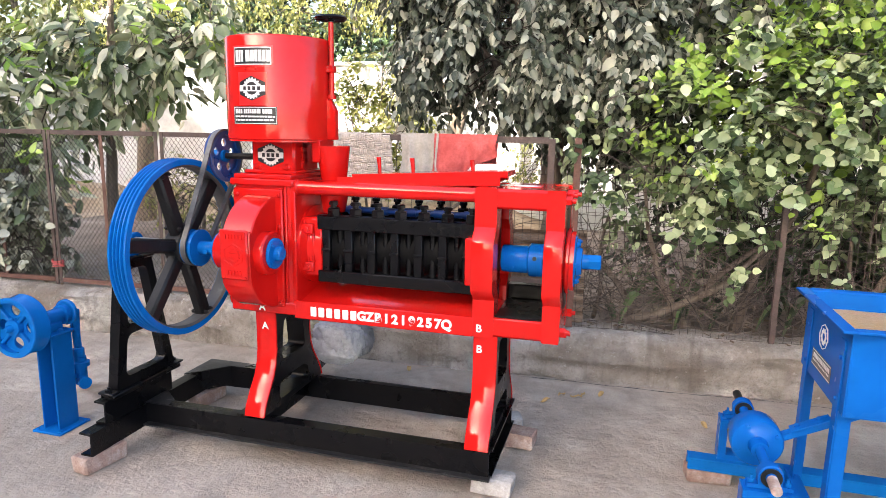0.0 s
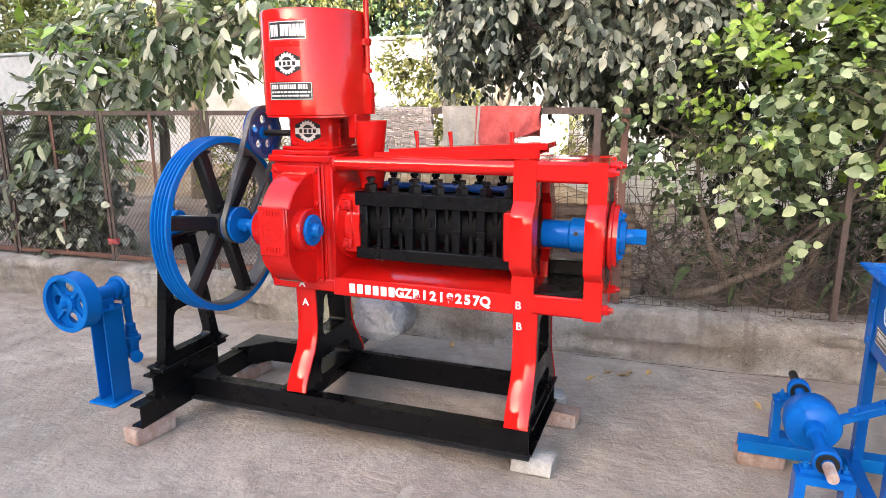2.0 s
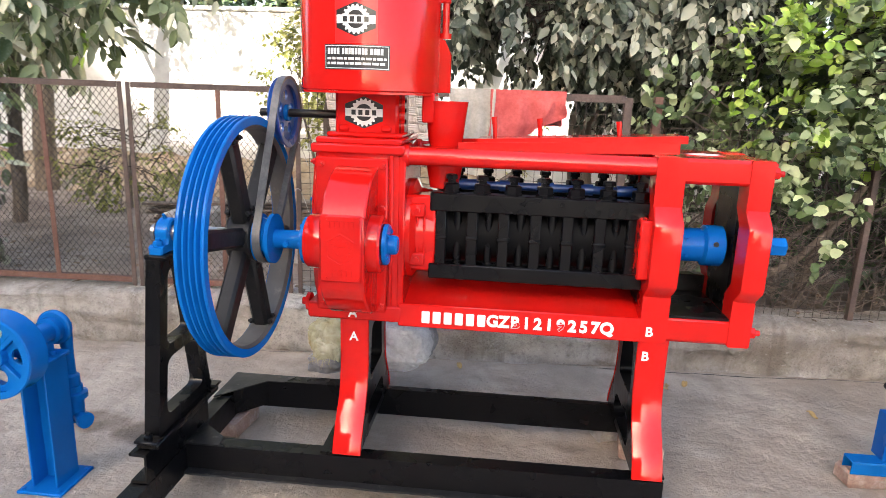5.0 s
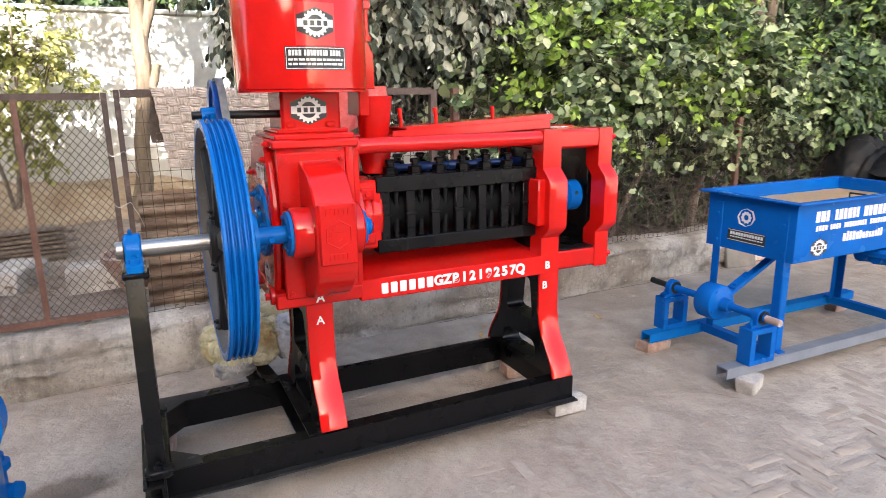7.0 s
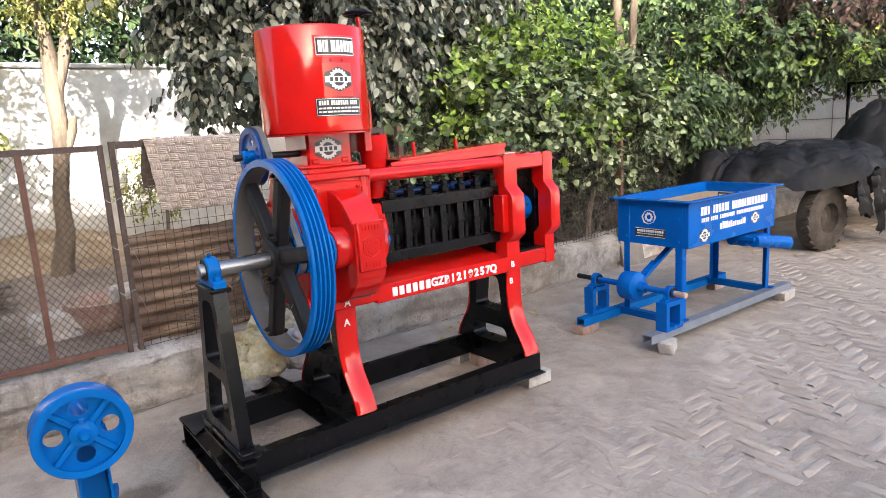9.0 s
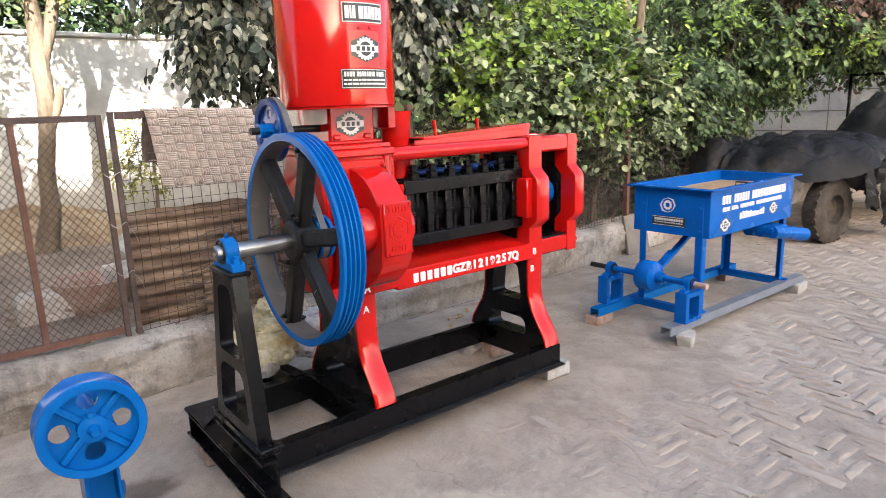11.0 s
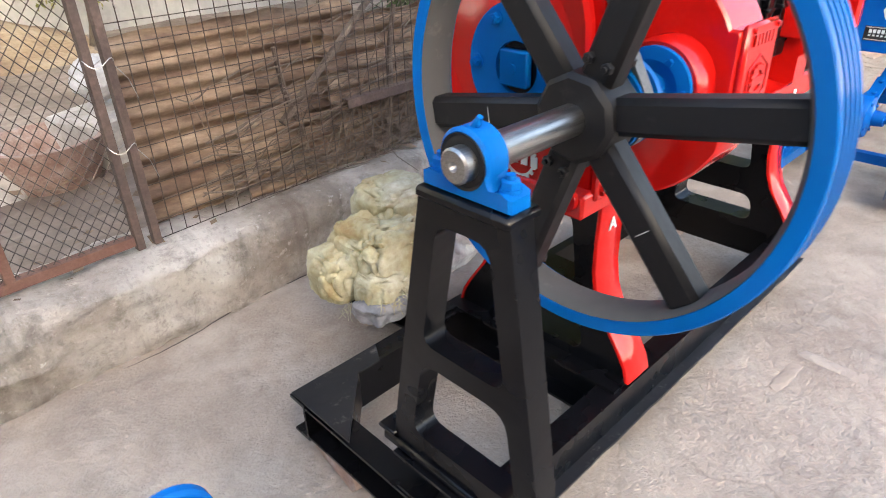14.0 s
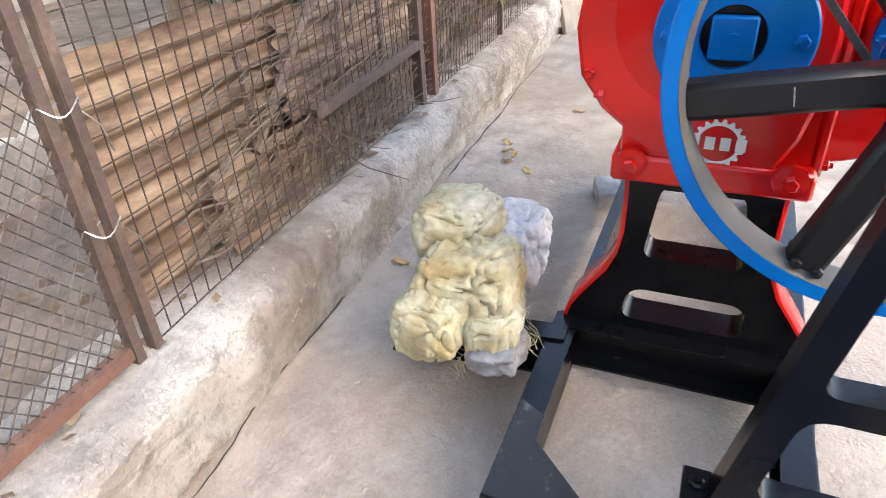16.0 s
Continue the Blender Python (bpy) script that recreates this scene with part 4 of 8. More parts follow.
# oil tray with the raised serial letters
g = Geo()
g.box(0.23, 1.145, 0.118, 0.130, 0.722, 0.815, 0.004)
tray = part("oil_tray", g, RED, press, "shallow red oil tray under the cage")
g = Geo()
g.box(0.23, 1.145, 0.1305, 0.4995, 0.722, 0.736, 0.004)
part("tray_floor", g, RED, tray)
g = Geo()
g.add([(0.24, 0.131, 0.80), (1.14, 0.131, 0.80), (1.14, 0.499, 0.87), (0.24, 0.499, 0.87), (0.24, 0.131, 0.79), (1.14, 0.131, 0.79), (1.14, 0.499, 0.86), (0.24, 0.499, 0.86)],
      [(0, 1, 2, 3), (7, 6, 5, 4), (0, 4, 5, 1), (1, 5, 6, 2), (2, 6, 7, 3), (3, 7, 4, 0)])
part("drip_plate", g, RED, tray)
g = Geo()
g.box(0.23, 1.145, 0.50, 0.515, 0.722, 0.88, 0.004)
part("tray_back", g, RED, tray)


def lettering(text, size, origin, right, up, mats, parent, name="letter", depth=0.003, bold=0.0):
    """Raised letters in the built-in font, one mesh."""
    cu = bpy.data.curves.new(name, "FONT")
    cu.body, cu.size, cu.extrude, cu.offset = text, size, depth, bold
    cu.align_x, cu.align_y = "CENTER", "CENTER"
    tmp = bpy.data.objects.new(name, cu)
    scene.collection.objects.link(tmp)
    bpy.context.view_layer.update()
    me = bpy.data.meshes.new_from_object(tmp.evaluated_get(bpy.context.evaluated_depsgraph_get()))
    bpy.data.objects.remove(tmp)
    right, up = Vector(right).normalized(), Vector(up).normalized()
    out = right.cross(up)
    m = Matrix((right, up, out)).transposed().to_4x4()
    m.translation = Vector(origin)
    me.transform(m)
    me.materials.clear()
    me.materials.append(mats)
    ob = new(name, me)
    ob.parent = parent
    ob.matrix_parent_inverse = parent.matrix_world.inverted() if not parent.parent else Matrix.Identity(4)
    return ob


pitch = 0.0425
for i in range(6):
    g = Geo()
    xx = 0.338 + i * pitch
    g.box(xx - 0.0155, xx + 0.0155, 0.112, 0.119, 0.742, 0.790, 0.003)
    part("raised_bar", g, WHITE, tray)
for i, ch in enumerate("GZB1219257Q"):
    lettering(ch, 0.062, (0.338 + (i + 6) * pitch, 0.116, 0.766), (1, 0, 0), (0, 0, 1), WHITE, tray, "letter", 0.004, 0.0022)
for ch, xx, yy, zz in (("A", 0.055, 0.1135, 0.765), ("A", 0.055, 0.1355, 0.66), ("B", 1.172, 0.116, 0.765), ("B", 1.172, 0.1355, 0.66)):
    lettering(ch, 0.05, (xx, yy - 0.002, zz), (1, 0, 0), (0, 0, 1), WHITE, press, "letter", 0.0012, 0.001)

# front end frame: two bulged cheeks joined at top and bottom, open window between
def cheek(x0, x1, y_front):
    """An upright strap that steps forward round the bearing."""
    s = -1 if y_front < AX_Y else 1
    geo = Geo()
    prof = [(0, 0.725), (0, 0.90), (-0.055, 0.945), (-0.06, 0.965), (-0.06, 1.165), (-0.055, 1.185), (0, 1.235), (0, 1.41)]
    back = [(0.10, 0.725), (0.10, 0.90), (0.05, 0.95), (0.05, 1.18), (0.10, 1.235), (0.10, 1.41)]
    poly = [(y_front - s * d if s > 0 else y_front + d, z) for d, z in prof] + [(y_front + (d if s < 0 else -d), z) for d, z in reversed(back)]
    geo.prism(poly, "x", x0, x1, b_inset=0.005)
    return geo


for yf in (0.12, 0.53):
    for x0, x1 in ((1.138, 1.238), (1.456, 1.535)):
        part("end_frame_strap", cheek(x0, x1, yf), RED, press)
g = Geo()
g.box(1.142, 1.533, 0.124, 0.526, 1.318, 1.408, 0.012)
part("end_frame_top", g, RED, press)
g = Geo()
g.box(1.142, 1.533, 0.124, 0.526, 0.728, 0.826, 0.012)
part("end_frame_sill", g, RED, press)
g = Geo()
g.box(1.144, 1.20, 0.2, 0.45, 0.83, 1.32, 0.006)
g.box(1.240, 1.455, 0.128, 0.522, 0.822, 0.832, 0.002)
g.box(1.240, 1.455, 0.462, 0.518, 0.8325, 0.905, 0.004)
g.box(1.4565, 1.4955, 0.20, 0.45, 0.8275, 1.318, 0.003)
g.box(1.496, 1.5335, 0.215, 0.435, 0.828, 1.318, 0.004)
part("inner_plate", g, BLACK, press)
g = Geo()
g.box(1.10, 1.145, 0.10, 0.20, 0.965, 1.185, 0.006)
part("cage_lug", g, RED, press)
g = Geo()
g.box(1.10, 1.145, 0.45, 0.55, 0.965, 1.185, 0.006)
part("cage_lug", g, RED, press)
g = Geo()
g.lathe(((0.0, 0), (0.15, 0), (0.155, 0.006), (0.155, 0.018), (0.14, 0.022), (0.14, 0.04), (0.0, 0.04)), (1.535, AX_Y, AX_Z), (1, 0, 0), 40)
part("end_flange", g, RED, press)
g = Geo()
g.lathe(((0.0, 0), (0.12, 0), (0.12, 0.014), (0.07, 0.018), (0.06, 0.04), (0.034, 0.042), (0.034, 0.075), (0.0, 0.075)), (1.565, AX_Y, AX_Z), (1, 0, 0), 36)
g.lathe(((0.0, 0), (0.038, 0), (0.038, 0.05), (0.032, 0.056), (0.0, 0.056)), (1.635, AX_Y, AX_Z), (1, 0, 0), 6)
for k in range(6):
    a = radians(60 * k)
    g.hexbolt((1.579, AX_Y + 0.098 * math.cos(a), AX_Z + 0.098 * math.sin(a)), (1, 0, 0), 0.013, 0.014, 0.006)
part("cone_adjuster", g, BLUE, press, "blue cone adjuster with a hexagon end")
g = Geo()
g.lathe(((0.0, 0), (0.062, 0), (0.064, 0.004), (0.064, 0.12), (0.078, 0.13), (0.078, 0.195), (0.07, 0.2), (0.0, 0.2)), (1.242, AX_Y - 0.04, AX_Z), (1, 0, 0), 36)
g.cyl((1.40, AX_Y - 0.1185, AX_Z + 0.02), (1.40, AX_Y - 0.1150, AX_Z + 0.02), 0.01, n=12, mat=1)
g.cyl((1.30, AX_Y - 0.100, AX_Z + 0.03), (1.30, AX_Y - 0.108, AX_Z + 0.03), 0.006, n=10)
g.cyl((1.30, AX_Y - 0.100, AX_Z - 0.03), (1.30, AX_Y - 0.108, AX_Z - 0.03), 0.006, n=10)
part("choke_sleeve", g, [TANKBLUE, SIGNBLACK], press, "blue choke sleeve in the end frame")
for yy, zz in ((0.155, 1.365), (0.49, 1.365), (0.155, 0.775), (0.49, 0.775), (0.22, 1.385), (0.22, 0.75)):
    g = Geo()
    g.hexbolt((1.535, yy, zz), (1, 0, 0), 0.022, 0.026, 0.016)
    part("bolt", g, RED, press)
g = Geo()
bar(g, lambda u, v, d: (1.34 + u, 0.31 + v, 1.408 + d), -0.07, 0.07, -0.05, 0.05, 0.0015)
part("sticker", g, SIGNRED, press)
g = Geo()
gear_marks(g, lambda u, v, d: (1.34 + u * 1.2, 0.31 + v, 1.4098 + d), 0.045, 16, 0.5, 0.001)
bar(g, lambda u, v, d: (1.34 + u, 0.31 + v, 1.4108 + d), -0.06, 0.06, -0.012, 0.012, 0.001)
part("sticker_badge", g, WHITE, press, "white gear badge sticker")

# tie bars
for yy, zz in ((0.158, 1.372), (0.49, 1.372), (0.49, 0.765)):
    g = Geo()
    g.cyl((0.235, yy, zz), (1.145, yy, zz), 0.033, n=28)
    g.lathe(((0.04, 0), (0.04, 0.018), (0.034, 0.024)), (0.236, yy, zz), (1, 0, 0), 28)
    part("tie_bar", g, RED, press, "thick round red tie bar")

# sheet-metal feed tray lying on the bars
g = Geo()
tl = Matrix.Translation((0.83, 0.30, 1.418)) @ Matrix.Rotation(radians(-2.2), 4, "Y")
g.box(-0.40, 0.40, -0.09, 0.13, -0.004, 0.002, 0.001, rot=tl)
g.box(-0.40, 0.40, -0.093, -0.088, -0.02, 0.022, 0.001, rot=tl)
g.box(-0.40, 0.40, 0.128, 0.133, -0.01, 0.022, 0.001, rot=tl)
tl2 = Matrix.Translation((0.86, 0.31, 1.452)) @ Matrix.Rotation(radians(-3.0), 4, "Y")
g.box(-0.36, 0.40, -0.08, 0.12, -0.003, 0.003, 0.001, rot=tl2)
g.box(-0.36, 0.40, -0.083, -0.078, -0.022, 0.006, 0.001, rot=tl2)
g.box(0.395, 0.40, -0.08, 0.12, -0.02, 0.004, 0.001, rot=tl2)
part("feed_tray", g, RED, press, "two red sheet-metal trays stacked on the tie bars")
for xx in (0.56, 0.74, 1.05):
    g = Geo()
    g.tube([(xx, 0.44, 1.38), (xx, 0.44, 1.46), (xx - 0.006, 0.44, 1.515)], [0.009, 0.009, 0.012], 10)
    part("lever", g, RED, press)

# neck, drum, gate screw, chute
g = Geo()
g.box(-0.035, 0.205, 0.205, 0.46, 1.43, 1.60, 0.012)
g.box(-0.06, 0.225, 0.175, 0.49, 1.43, 1.448, 0.006)
g.box(-0.02, 0.02, 0.195, 0.21, 1.45, 1.475, 0.006)
g.box(0.14, 0.18, 0.195, 0.21, 1.45, 1.475, 0.006)
for zz in (1.47, 1.51, 1.55, 1.585):
    g.lathe(((0.03, 0), (0.03, 0.012)), (0.205, 0.30, zz), (1, 0, 0), 14)
part("drum_neck", g, RED, press)
DX, DY, DR = 0.08, 0.31, 0.262
g = Geo()
g.lathe(((DR - 0.004, 0), (DR, 0.004), (DR, 0.47), (DR - 0.004, 0.478), (DR - 0.008, 0.472), (DR - 0.008, 0.03), (0.0, 0.03)), (DX, DY, 1.597), (0, 0, 1), 72)
drum = part("hopper_drum", g, RED, press, "tall red cylindrical seed hopper, open at the top")
g = Geo()
g.lathe(((0.03, 0.0), (0.26, 0.0), (0.26, 0.008), (0.03, 0.008)), (DX, DY, 1.588), (0, 0, 1), 48, closed=True)
part("drum_floor", g, RED, press)


def on_drum(u0):
    def f(u, v, d):
        a = radians(-90) + (u + u0) / DR
        return (DX + (DR + 0.0004 + d) * math.cos(a), DY + (DR + 0.0004 + d) * math.sin(a), 1.0 + v)
    return f


def hexplate(geo, f, w, h, cols=14, d=0.0008, mat=None):
    """A hexagonal sticker, columns of quads so that it can bend."""
    vs, fs = [], []
    for i in range(cols + 1):
        u = -w + 2 * w * i / cols
        hh = h * (1 - 0.5 * abs(u) / w)
        vs += [f(u, -hh, 0), f(u, -hh, d), f(u, hh, d), f(u, hh, 0)]
    for i in range(cols):
        for j in range(3):
            fs.append((i * 4 + j, i * 4 + j + 1, i * 4 + j + 5, i * 4 + j + 4))
    return geo.add(vs, fs, mat)


def badge(f, vz, size, parent):
    """Black hexagon with a white gear and band."""
    def fz(u, v, d):
        return f(u, v + vz, d)
    geo = Geo()
    hexplate(geo, fz, size, size * 0.82, mat=0)
    gear_marks(geo, lambda u, v, d: fz(u, v, d + 0.0008), size * 0.72, 18, 0.60, 0.0006, mat=1)
    bar(geo, lambda u, v, d: fz(u, v, d + 0.0016), -size * 0.98, size * 0.98, -size * 0.2, size * 0.2, 0.0005, 12, mat=1)
    for i in range(4):
        u = (i - 1.5) * size * 0.36
        bar(geo, lambda uu, v, d: fz(uu, v, d + 0.0022), u - size * 0.11, u + size * 0.11, -size * 0.13, size * 0.13, 0.0004, 2, mat=0)
    return part("gear_badge", geo, [SIGNBLACK, WHITE], parent, "black hexagonal sticker with a white gear")


fd = on_drum(0.0)
g = Geo()
bar(g, fd, -0.107, 0.107, 0.930, 1.025, 0.0005, 14, mat=2)
bar(g, lambda u, v, d: fd(u, v, d + 0.0006), -0.098, 0.098, 0.938, 1.017, 0.0005, 14, mat=1)
bar(g, lambda u, v, d: fd(u, v, d + 0.0012), -0.094, 0.094, 0.942, 1.013, 0.0005, 14, mat=0)
widths = (0.018, 0.008, 0.014, 0, 0.022, 0.018, 0.014, 0.016, 0.015, 0.018)
u = -0.086
for w in widths:
    if w:
        bar(g, lambda uu, v, d: fd(uu, v, d + 0.0018), u, u + w, 0.952, 1.003, 0.0005, 2, mat=1)
    u += (w or 0.007) + 0.0033
part("name_sticker", g, [SIGNBLACK, WHITE, SIGNRED], drum, "black sticker with bold white bars")
g = Geo()
bar(g, fd, -0.075, 0.075, 0.755, 0.905, 0.0004, 14)
part("sticker_ground", g, SIGNRED, drum)
badge(lambda u, v, d: fd(u, v, d + 0.0005), 0.832, 0.068, drum)
g = Geo()
bar(g, fd, -0.118, 0.118, 0.668, 0.750, 0.0006, 16, mat=0)
for v0, v1 in ((0.7445, 0.747), (0.671, 0.6735)):
    bar(g, lambda uu, v, d: fd(uu, v, d + 0.0007), -0.114, 0.114, v0, v1, 0.0004, 14, mat=1)
for u0 in (-0.114, 0.112):
    bar(g, lambda uu, v, d: fd(uu, v, d + 0.0007), u0, u0 + 0.002, 0.671, 0.747, 0.0004, 1, mat=1)
u = -0.104
for w in (0.012, 0.01, 0.012, 0.012, 0, 0.01, 0.012, 0.009, 0.012, 0.01, 0.012, 0.008, 0.012, 0, 0.012, 0.01, 0.012, 0.01):
    if w:
        bar(g, lambda uu, v, d: fd(uu, v, d + 0.0007), u, u + w * 0.82, 0.718, 0.738, 0.0004, 1, mat=1)
    u += (w or 0.006) + 0.0008
for v0 in (0.700, 0.684):
    u = -0.106
    while u < 0.10:
        w = rnd.uniform(0.01, 0.03)
        bar(g, lambda uu, v, d: fd(uu, v, d + 0.0007), u, min(u + w, 0.107), v0, v0 + 0.008, 0.0004, 2, mat=1)
        u += w + 0.004
part("maker_sticker", g, [SIGNBLACK, WHITE], drum, "black sticker with small white lines of writing")
for uu in (-0.03, 0.025):
    g = Geo()
    p = fd(uu, 0.918, 0)
    g.hexbolt(p, Vector(p) - Vector((DX, DY, p[2])), 0.007, 0.005)
    part("rivet", g, RED, drum)
badge(lambda u, v, d: (0.075 + u, 0.2048 - d, 1.52 + v), 0.0, 0.072, press)

g = Geo()
hx, hy = 0.36, 0.31
g.cyl((hx, hy, 1.80), (hx, hy, 2.17), 0.013, n=14)
g.box(hx - 0.025, hx + 0.018, hy - 0.018, hy + 0.018, 1.92, 1.955, 0.004)
g.prism([(0.33, 1.60), (0.385, 1.60), (0.385, 1.74), (0.36, 1.79), (0.335, 1.80), (0.31, 1.73)], "y", hy - 0.02, hy + 0.02, b_inset=0.003)
g.cyl((hx, hy, 1.795), (hx, hy, 1.815), 0.022, n=14)
gate = part("gate_screw", g, RED, press, "red gate screw with a bracket beside the drum")
g = Geo()
g.lathe(((0.072, -0.009), (0.080, 0.0), (0.072, 0.009), (0.064, 0.0)), (hx, hy, 2.175), (0, 0, 1), 32, closed=True)
g.cyl((hx, hy, 2.158), (hx, hy, 2.192), 0.017, n=16)
for k in range(4):
    a = radians(90 * k + 20)
    g.tube([(hx, hy, 2.175), (hx + 0.07 * math.cos(a), hy + 0.07 * math.sin(a), 2.175)], 0.008, 8)
part("handwheel", g, BLACK, gate, "small black handwheel")
g = Geo()
g.lathe(((0.06, 0.0), (0.065, 0.01), (0.082, 0.16), (0.084, 0.165), (0.080, 0.165), (0.062, 0.01)), (0.375, 0.29, 1.405), (0, 0, 1), 36, closed=True)
g.lathe(((0.055, -0.16), (0.085, 0.0), (0.0, 0.0)), (0.375, 0.29, 1.405), (0, 0, 1), 30)
g.box(0.29, 0.335, 0.22, 0.38, 1.49, 1.60, 0.005)
part("feed_chute", g, RED, press, "red round feed chute")

# flywheel, its shaft and outboard stand
FX0, FX1, FR = -0.360, -0.266, 0.431
g = Geo()
pr = [(FR - 0.055, FX0)]
nv = 4
pr += [(FR - 0.003, FX0), (FR, FX0 + 0.004)]
for i in range(nv):
    a = FX0 + 0.012 + i * (FX1 - FX0 - 0.016) / nv
    w = (FX1 - FX0 - 0.016) / nv
    pr += [(FR, a), (FR - 0.015, a + w * 0.3), (FR - 0.015, a + w * 0.45), (FR, a + w * 0.75)]
pr += [(FR, FX1 - 0.004), (FR - 0.003, FX1), (FR - 0.055, FX1)]
pr = [(r, h - FX0) for r, h in pr]
g2 = Geo()
g2.lathe(pr[1:-1] + [(FR - 0.030, FX1 - FX0), (FR - 0.030, 0.0)], (FX0, PY, PZ), (1, 0, 0), 96, closed=True, mat=0)
wheel = part("flywheel", g2, [BLUE], press, "large blue flywheel with four belt grooves", angle=30)
g = Geo()
g.lathe(((FR - 0.031, 0.002), (FR - 0.041, 0.015), (FR - 0.041, 0.08), (FR - 0.031, 0.092)), (FX0, PY, PZ), (1, 0, 0), 96, closed=True)
part("rim_inside", g, RIMGREY, wheel, "dull grey unpainted inner rim")
SPOKE0 = 20
for k in range(6):
    m4 = Matrix.Translation((0, PY, PZ)) @ Matrix.Rotation(radians(SPOKE0 + 60 * k), 4, "X")
    g = Geo()
    g.box(-0.343, -0.283, -0.034, 0.034, 0.05, FR - 0.033, 0.011, rot=m4)
    part("spoke", g, GREY, wheel)
    if k in (2, 4):
        g = Geo()
        g.box(-0.3438, -0.3425, -0.016, 0.018, 0.20 + 0.02 * (k % 3), 0.2011 + 0.02 * (k % 3), 0.0003, rot=m4)
        part("chalk_mark", g, WHITE, wheel, "thin white chalk tick")
    for rr, s in ((0.11, -0.02), (0.11, 0.02), (0.38, -0.02), (0.38, 0.02)):
        if k % 3 == 0:
            for xx in (-0.3435, -0.2825):
                g = Geo()
                g.hexbolt(m4 @ Vector((xx, s, rr)), (-1 if xx < -0.3 else 1, 0, 0), 0.011, 0.012, 0.006)
                part("spoke_bolt", g, GREY, wheel)
g = Geo()
g.lathe(((0.03, -0.05), (0.075, -0.05), (0.085, -0.04), (0.088, 0.04), (0.078, 0.05), (0.03, 0.05)), (-0.313, PY, PZ), (1, 0, 0), 10)
part("hub", g, GREY, wheel)
g = Geo()
g.lathe(((0.03, 0), (0.086, 0), (0.088, 0.01), (0.075, 0.012), (0.07, 0.03), (0.075, 0.046), (0.09, 0.048), (0.09, 0.062), (0.03, 0.062)), (-0.262, PY, PZ), (1, 0, 0), 36)
part("drive_sheave", g, BLUE, press, "small blue belt sheave on the flywheel shaft")
g = Geo()
g.lathe(((0.0, 0.012), (0.006, 0.008), (0.009, 0.0), (0.026, 0.0), (0.030, 0.004), (0.030, 0.424), (0.0, 0.424)), (-0.664, PY, PZ), (1, 0, 0), 30)
part("shaft", g, STEEL, press, "bare steel flywheel shaft")
g = Geo()
g.cyl((-0.24, PY, PZ), (-0.07, PY, PZ), 0.034, n=28)
g.hexbolt((-0.15, PY - 0.033, PZ - 0.01), (0, -1, 0), 0.012, 0.014)
part("shaft_sleeve", g, BLUE, press)

# stand: an A of angle bars under the pillow block
stand = Geo()
zt, zb = 1.005, 0.320
def ybar(z, front):
    k = (zt - z) / (zt - zb)
    return (-0.097 - 0.10 * k) if front else (0.102 + 0.135 * k)


g = Geo()
zf = 0.346
outer_ = rounded([(ybar(zf, True), zf), (ybar(zf, False), zf), (ybar(zt, False), zt), (ybar(zt, True), zt)], 0.012)
h1 = rounded([(ybar(0.405, True) + 0.056, 0.40), (ybar(0.405, False) - 0.056, 0.40), (ybar(0.62, False) - 0.056, 0.615), (ybar(0.62, True) + 0.056, 0.615)], 0.045)
h2 = rounded([(ybar(0.66, True) + 0.054, 0.665), (ybar(0.66, False) - 0.054, 0.665), (ybar(0.945, False) - 0.05, 0.945), (ybar(0.945, True) + 0.05, 0.945)], 0.035)
holed(g, outer_, [h1, h2], 0.056, lambda u, v, d: (-0.644 + d, u, v))
part("stand_frame", g, BLACK, press, "black cast stand with two openings")
g = Geo()
g.box(-0.652, -0.568, -0.102, 0.108, 0.985, 1.0065, 0.006)
part("stand_top", g, BLACK, press)
g = Geo()
g.box(-0.655, -0.57, -0.235, 0.262, 0.319, 0.345, 0.006)
part("stand_foot", g, BLACK, press)
for yy in (-0.222, 0.250):
    g = Geo()
    g.box(-0.655, -0.565, yy - 0.028, yy + 0.028, 0.3455, 0.358, 0.004)
    g.hexbolt((-0.612, yy, 0.358), (0, 0, 1), 0.016, 0.013, 0.008)
    part("foot_bolt", g, BLACK, press)
g = Geo()
pb = [(-0.092, 1.006), (-0.092, 1.030), (-0.078, 1.036), (-0.052, 1.032)]
for a in range(200, -21, -10):
    pb.append((0.006 + 0.054 * math.cos(radians(a)), PZ + 0.054 * math.sin(radians(a))))
pb += [(0.062, 1.032), (0.088, 1.036), (0.102, 1.030), (0.102, 1.006)]
g.prism([(y + PY, z) for y, z in pb], "x", -0.637, -0.583, b_inset=0.006)
block = part("pillow_block", g, BLUE, press, "bright blue pillow block bearing")
for yy in (-0.070, 0.080):
    g = Geo()
    g.cyl((-0.61, PY + yy, 1.034), (-0.61, PY + yy, 1.040), 0.018, n=16)
    g.hexbolt((-0.61, PY + yy, 1.040), (0, 0, 1), 0.017, 0.014, 0.008)
    part("bolt", g, BLUE, block)
g = Geo()
g.lathe(((0.031, 0), (0.047, 0), (0.047, 0.006), (0.042, 0.003), (0.031, 0.006)), (-0.634, PY + 0.004, PZ), (-1, 0, 0), 32)
part("bearing_seal", g, GREY, block)
g = Geo()
g.cyl((-0.615, PY, PZ + 0.052), (-0.615, PY - 0.012, PZ + 0.07), 0.008, 0.005, n=10)
part("grease_nipple", g, BLUE, block)

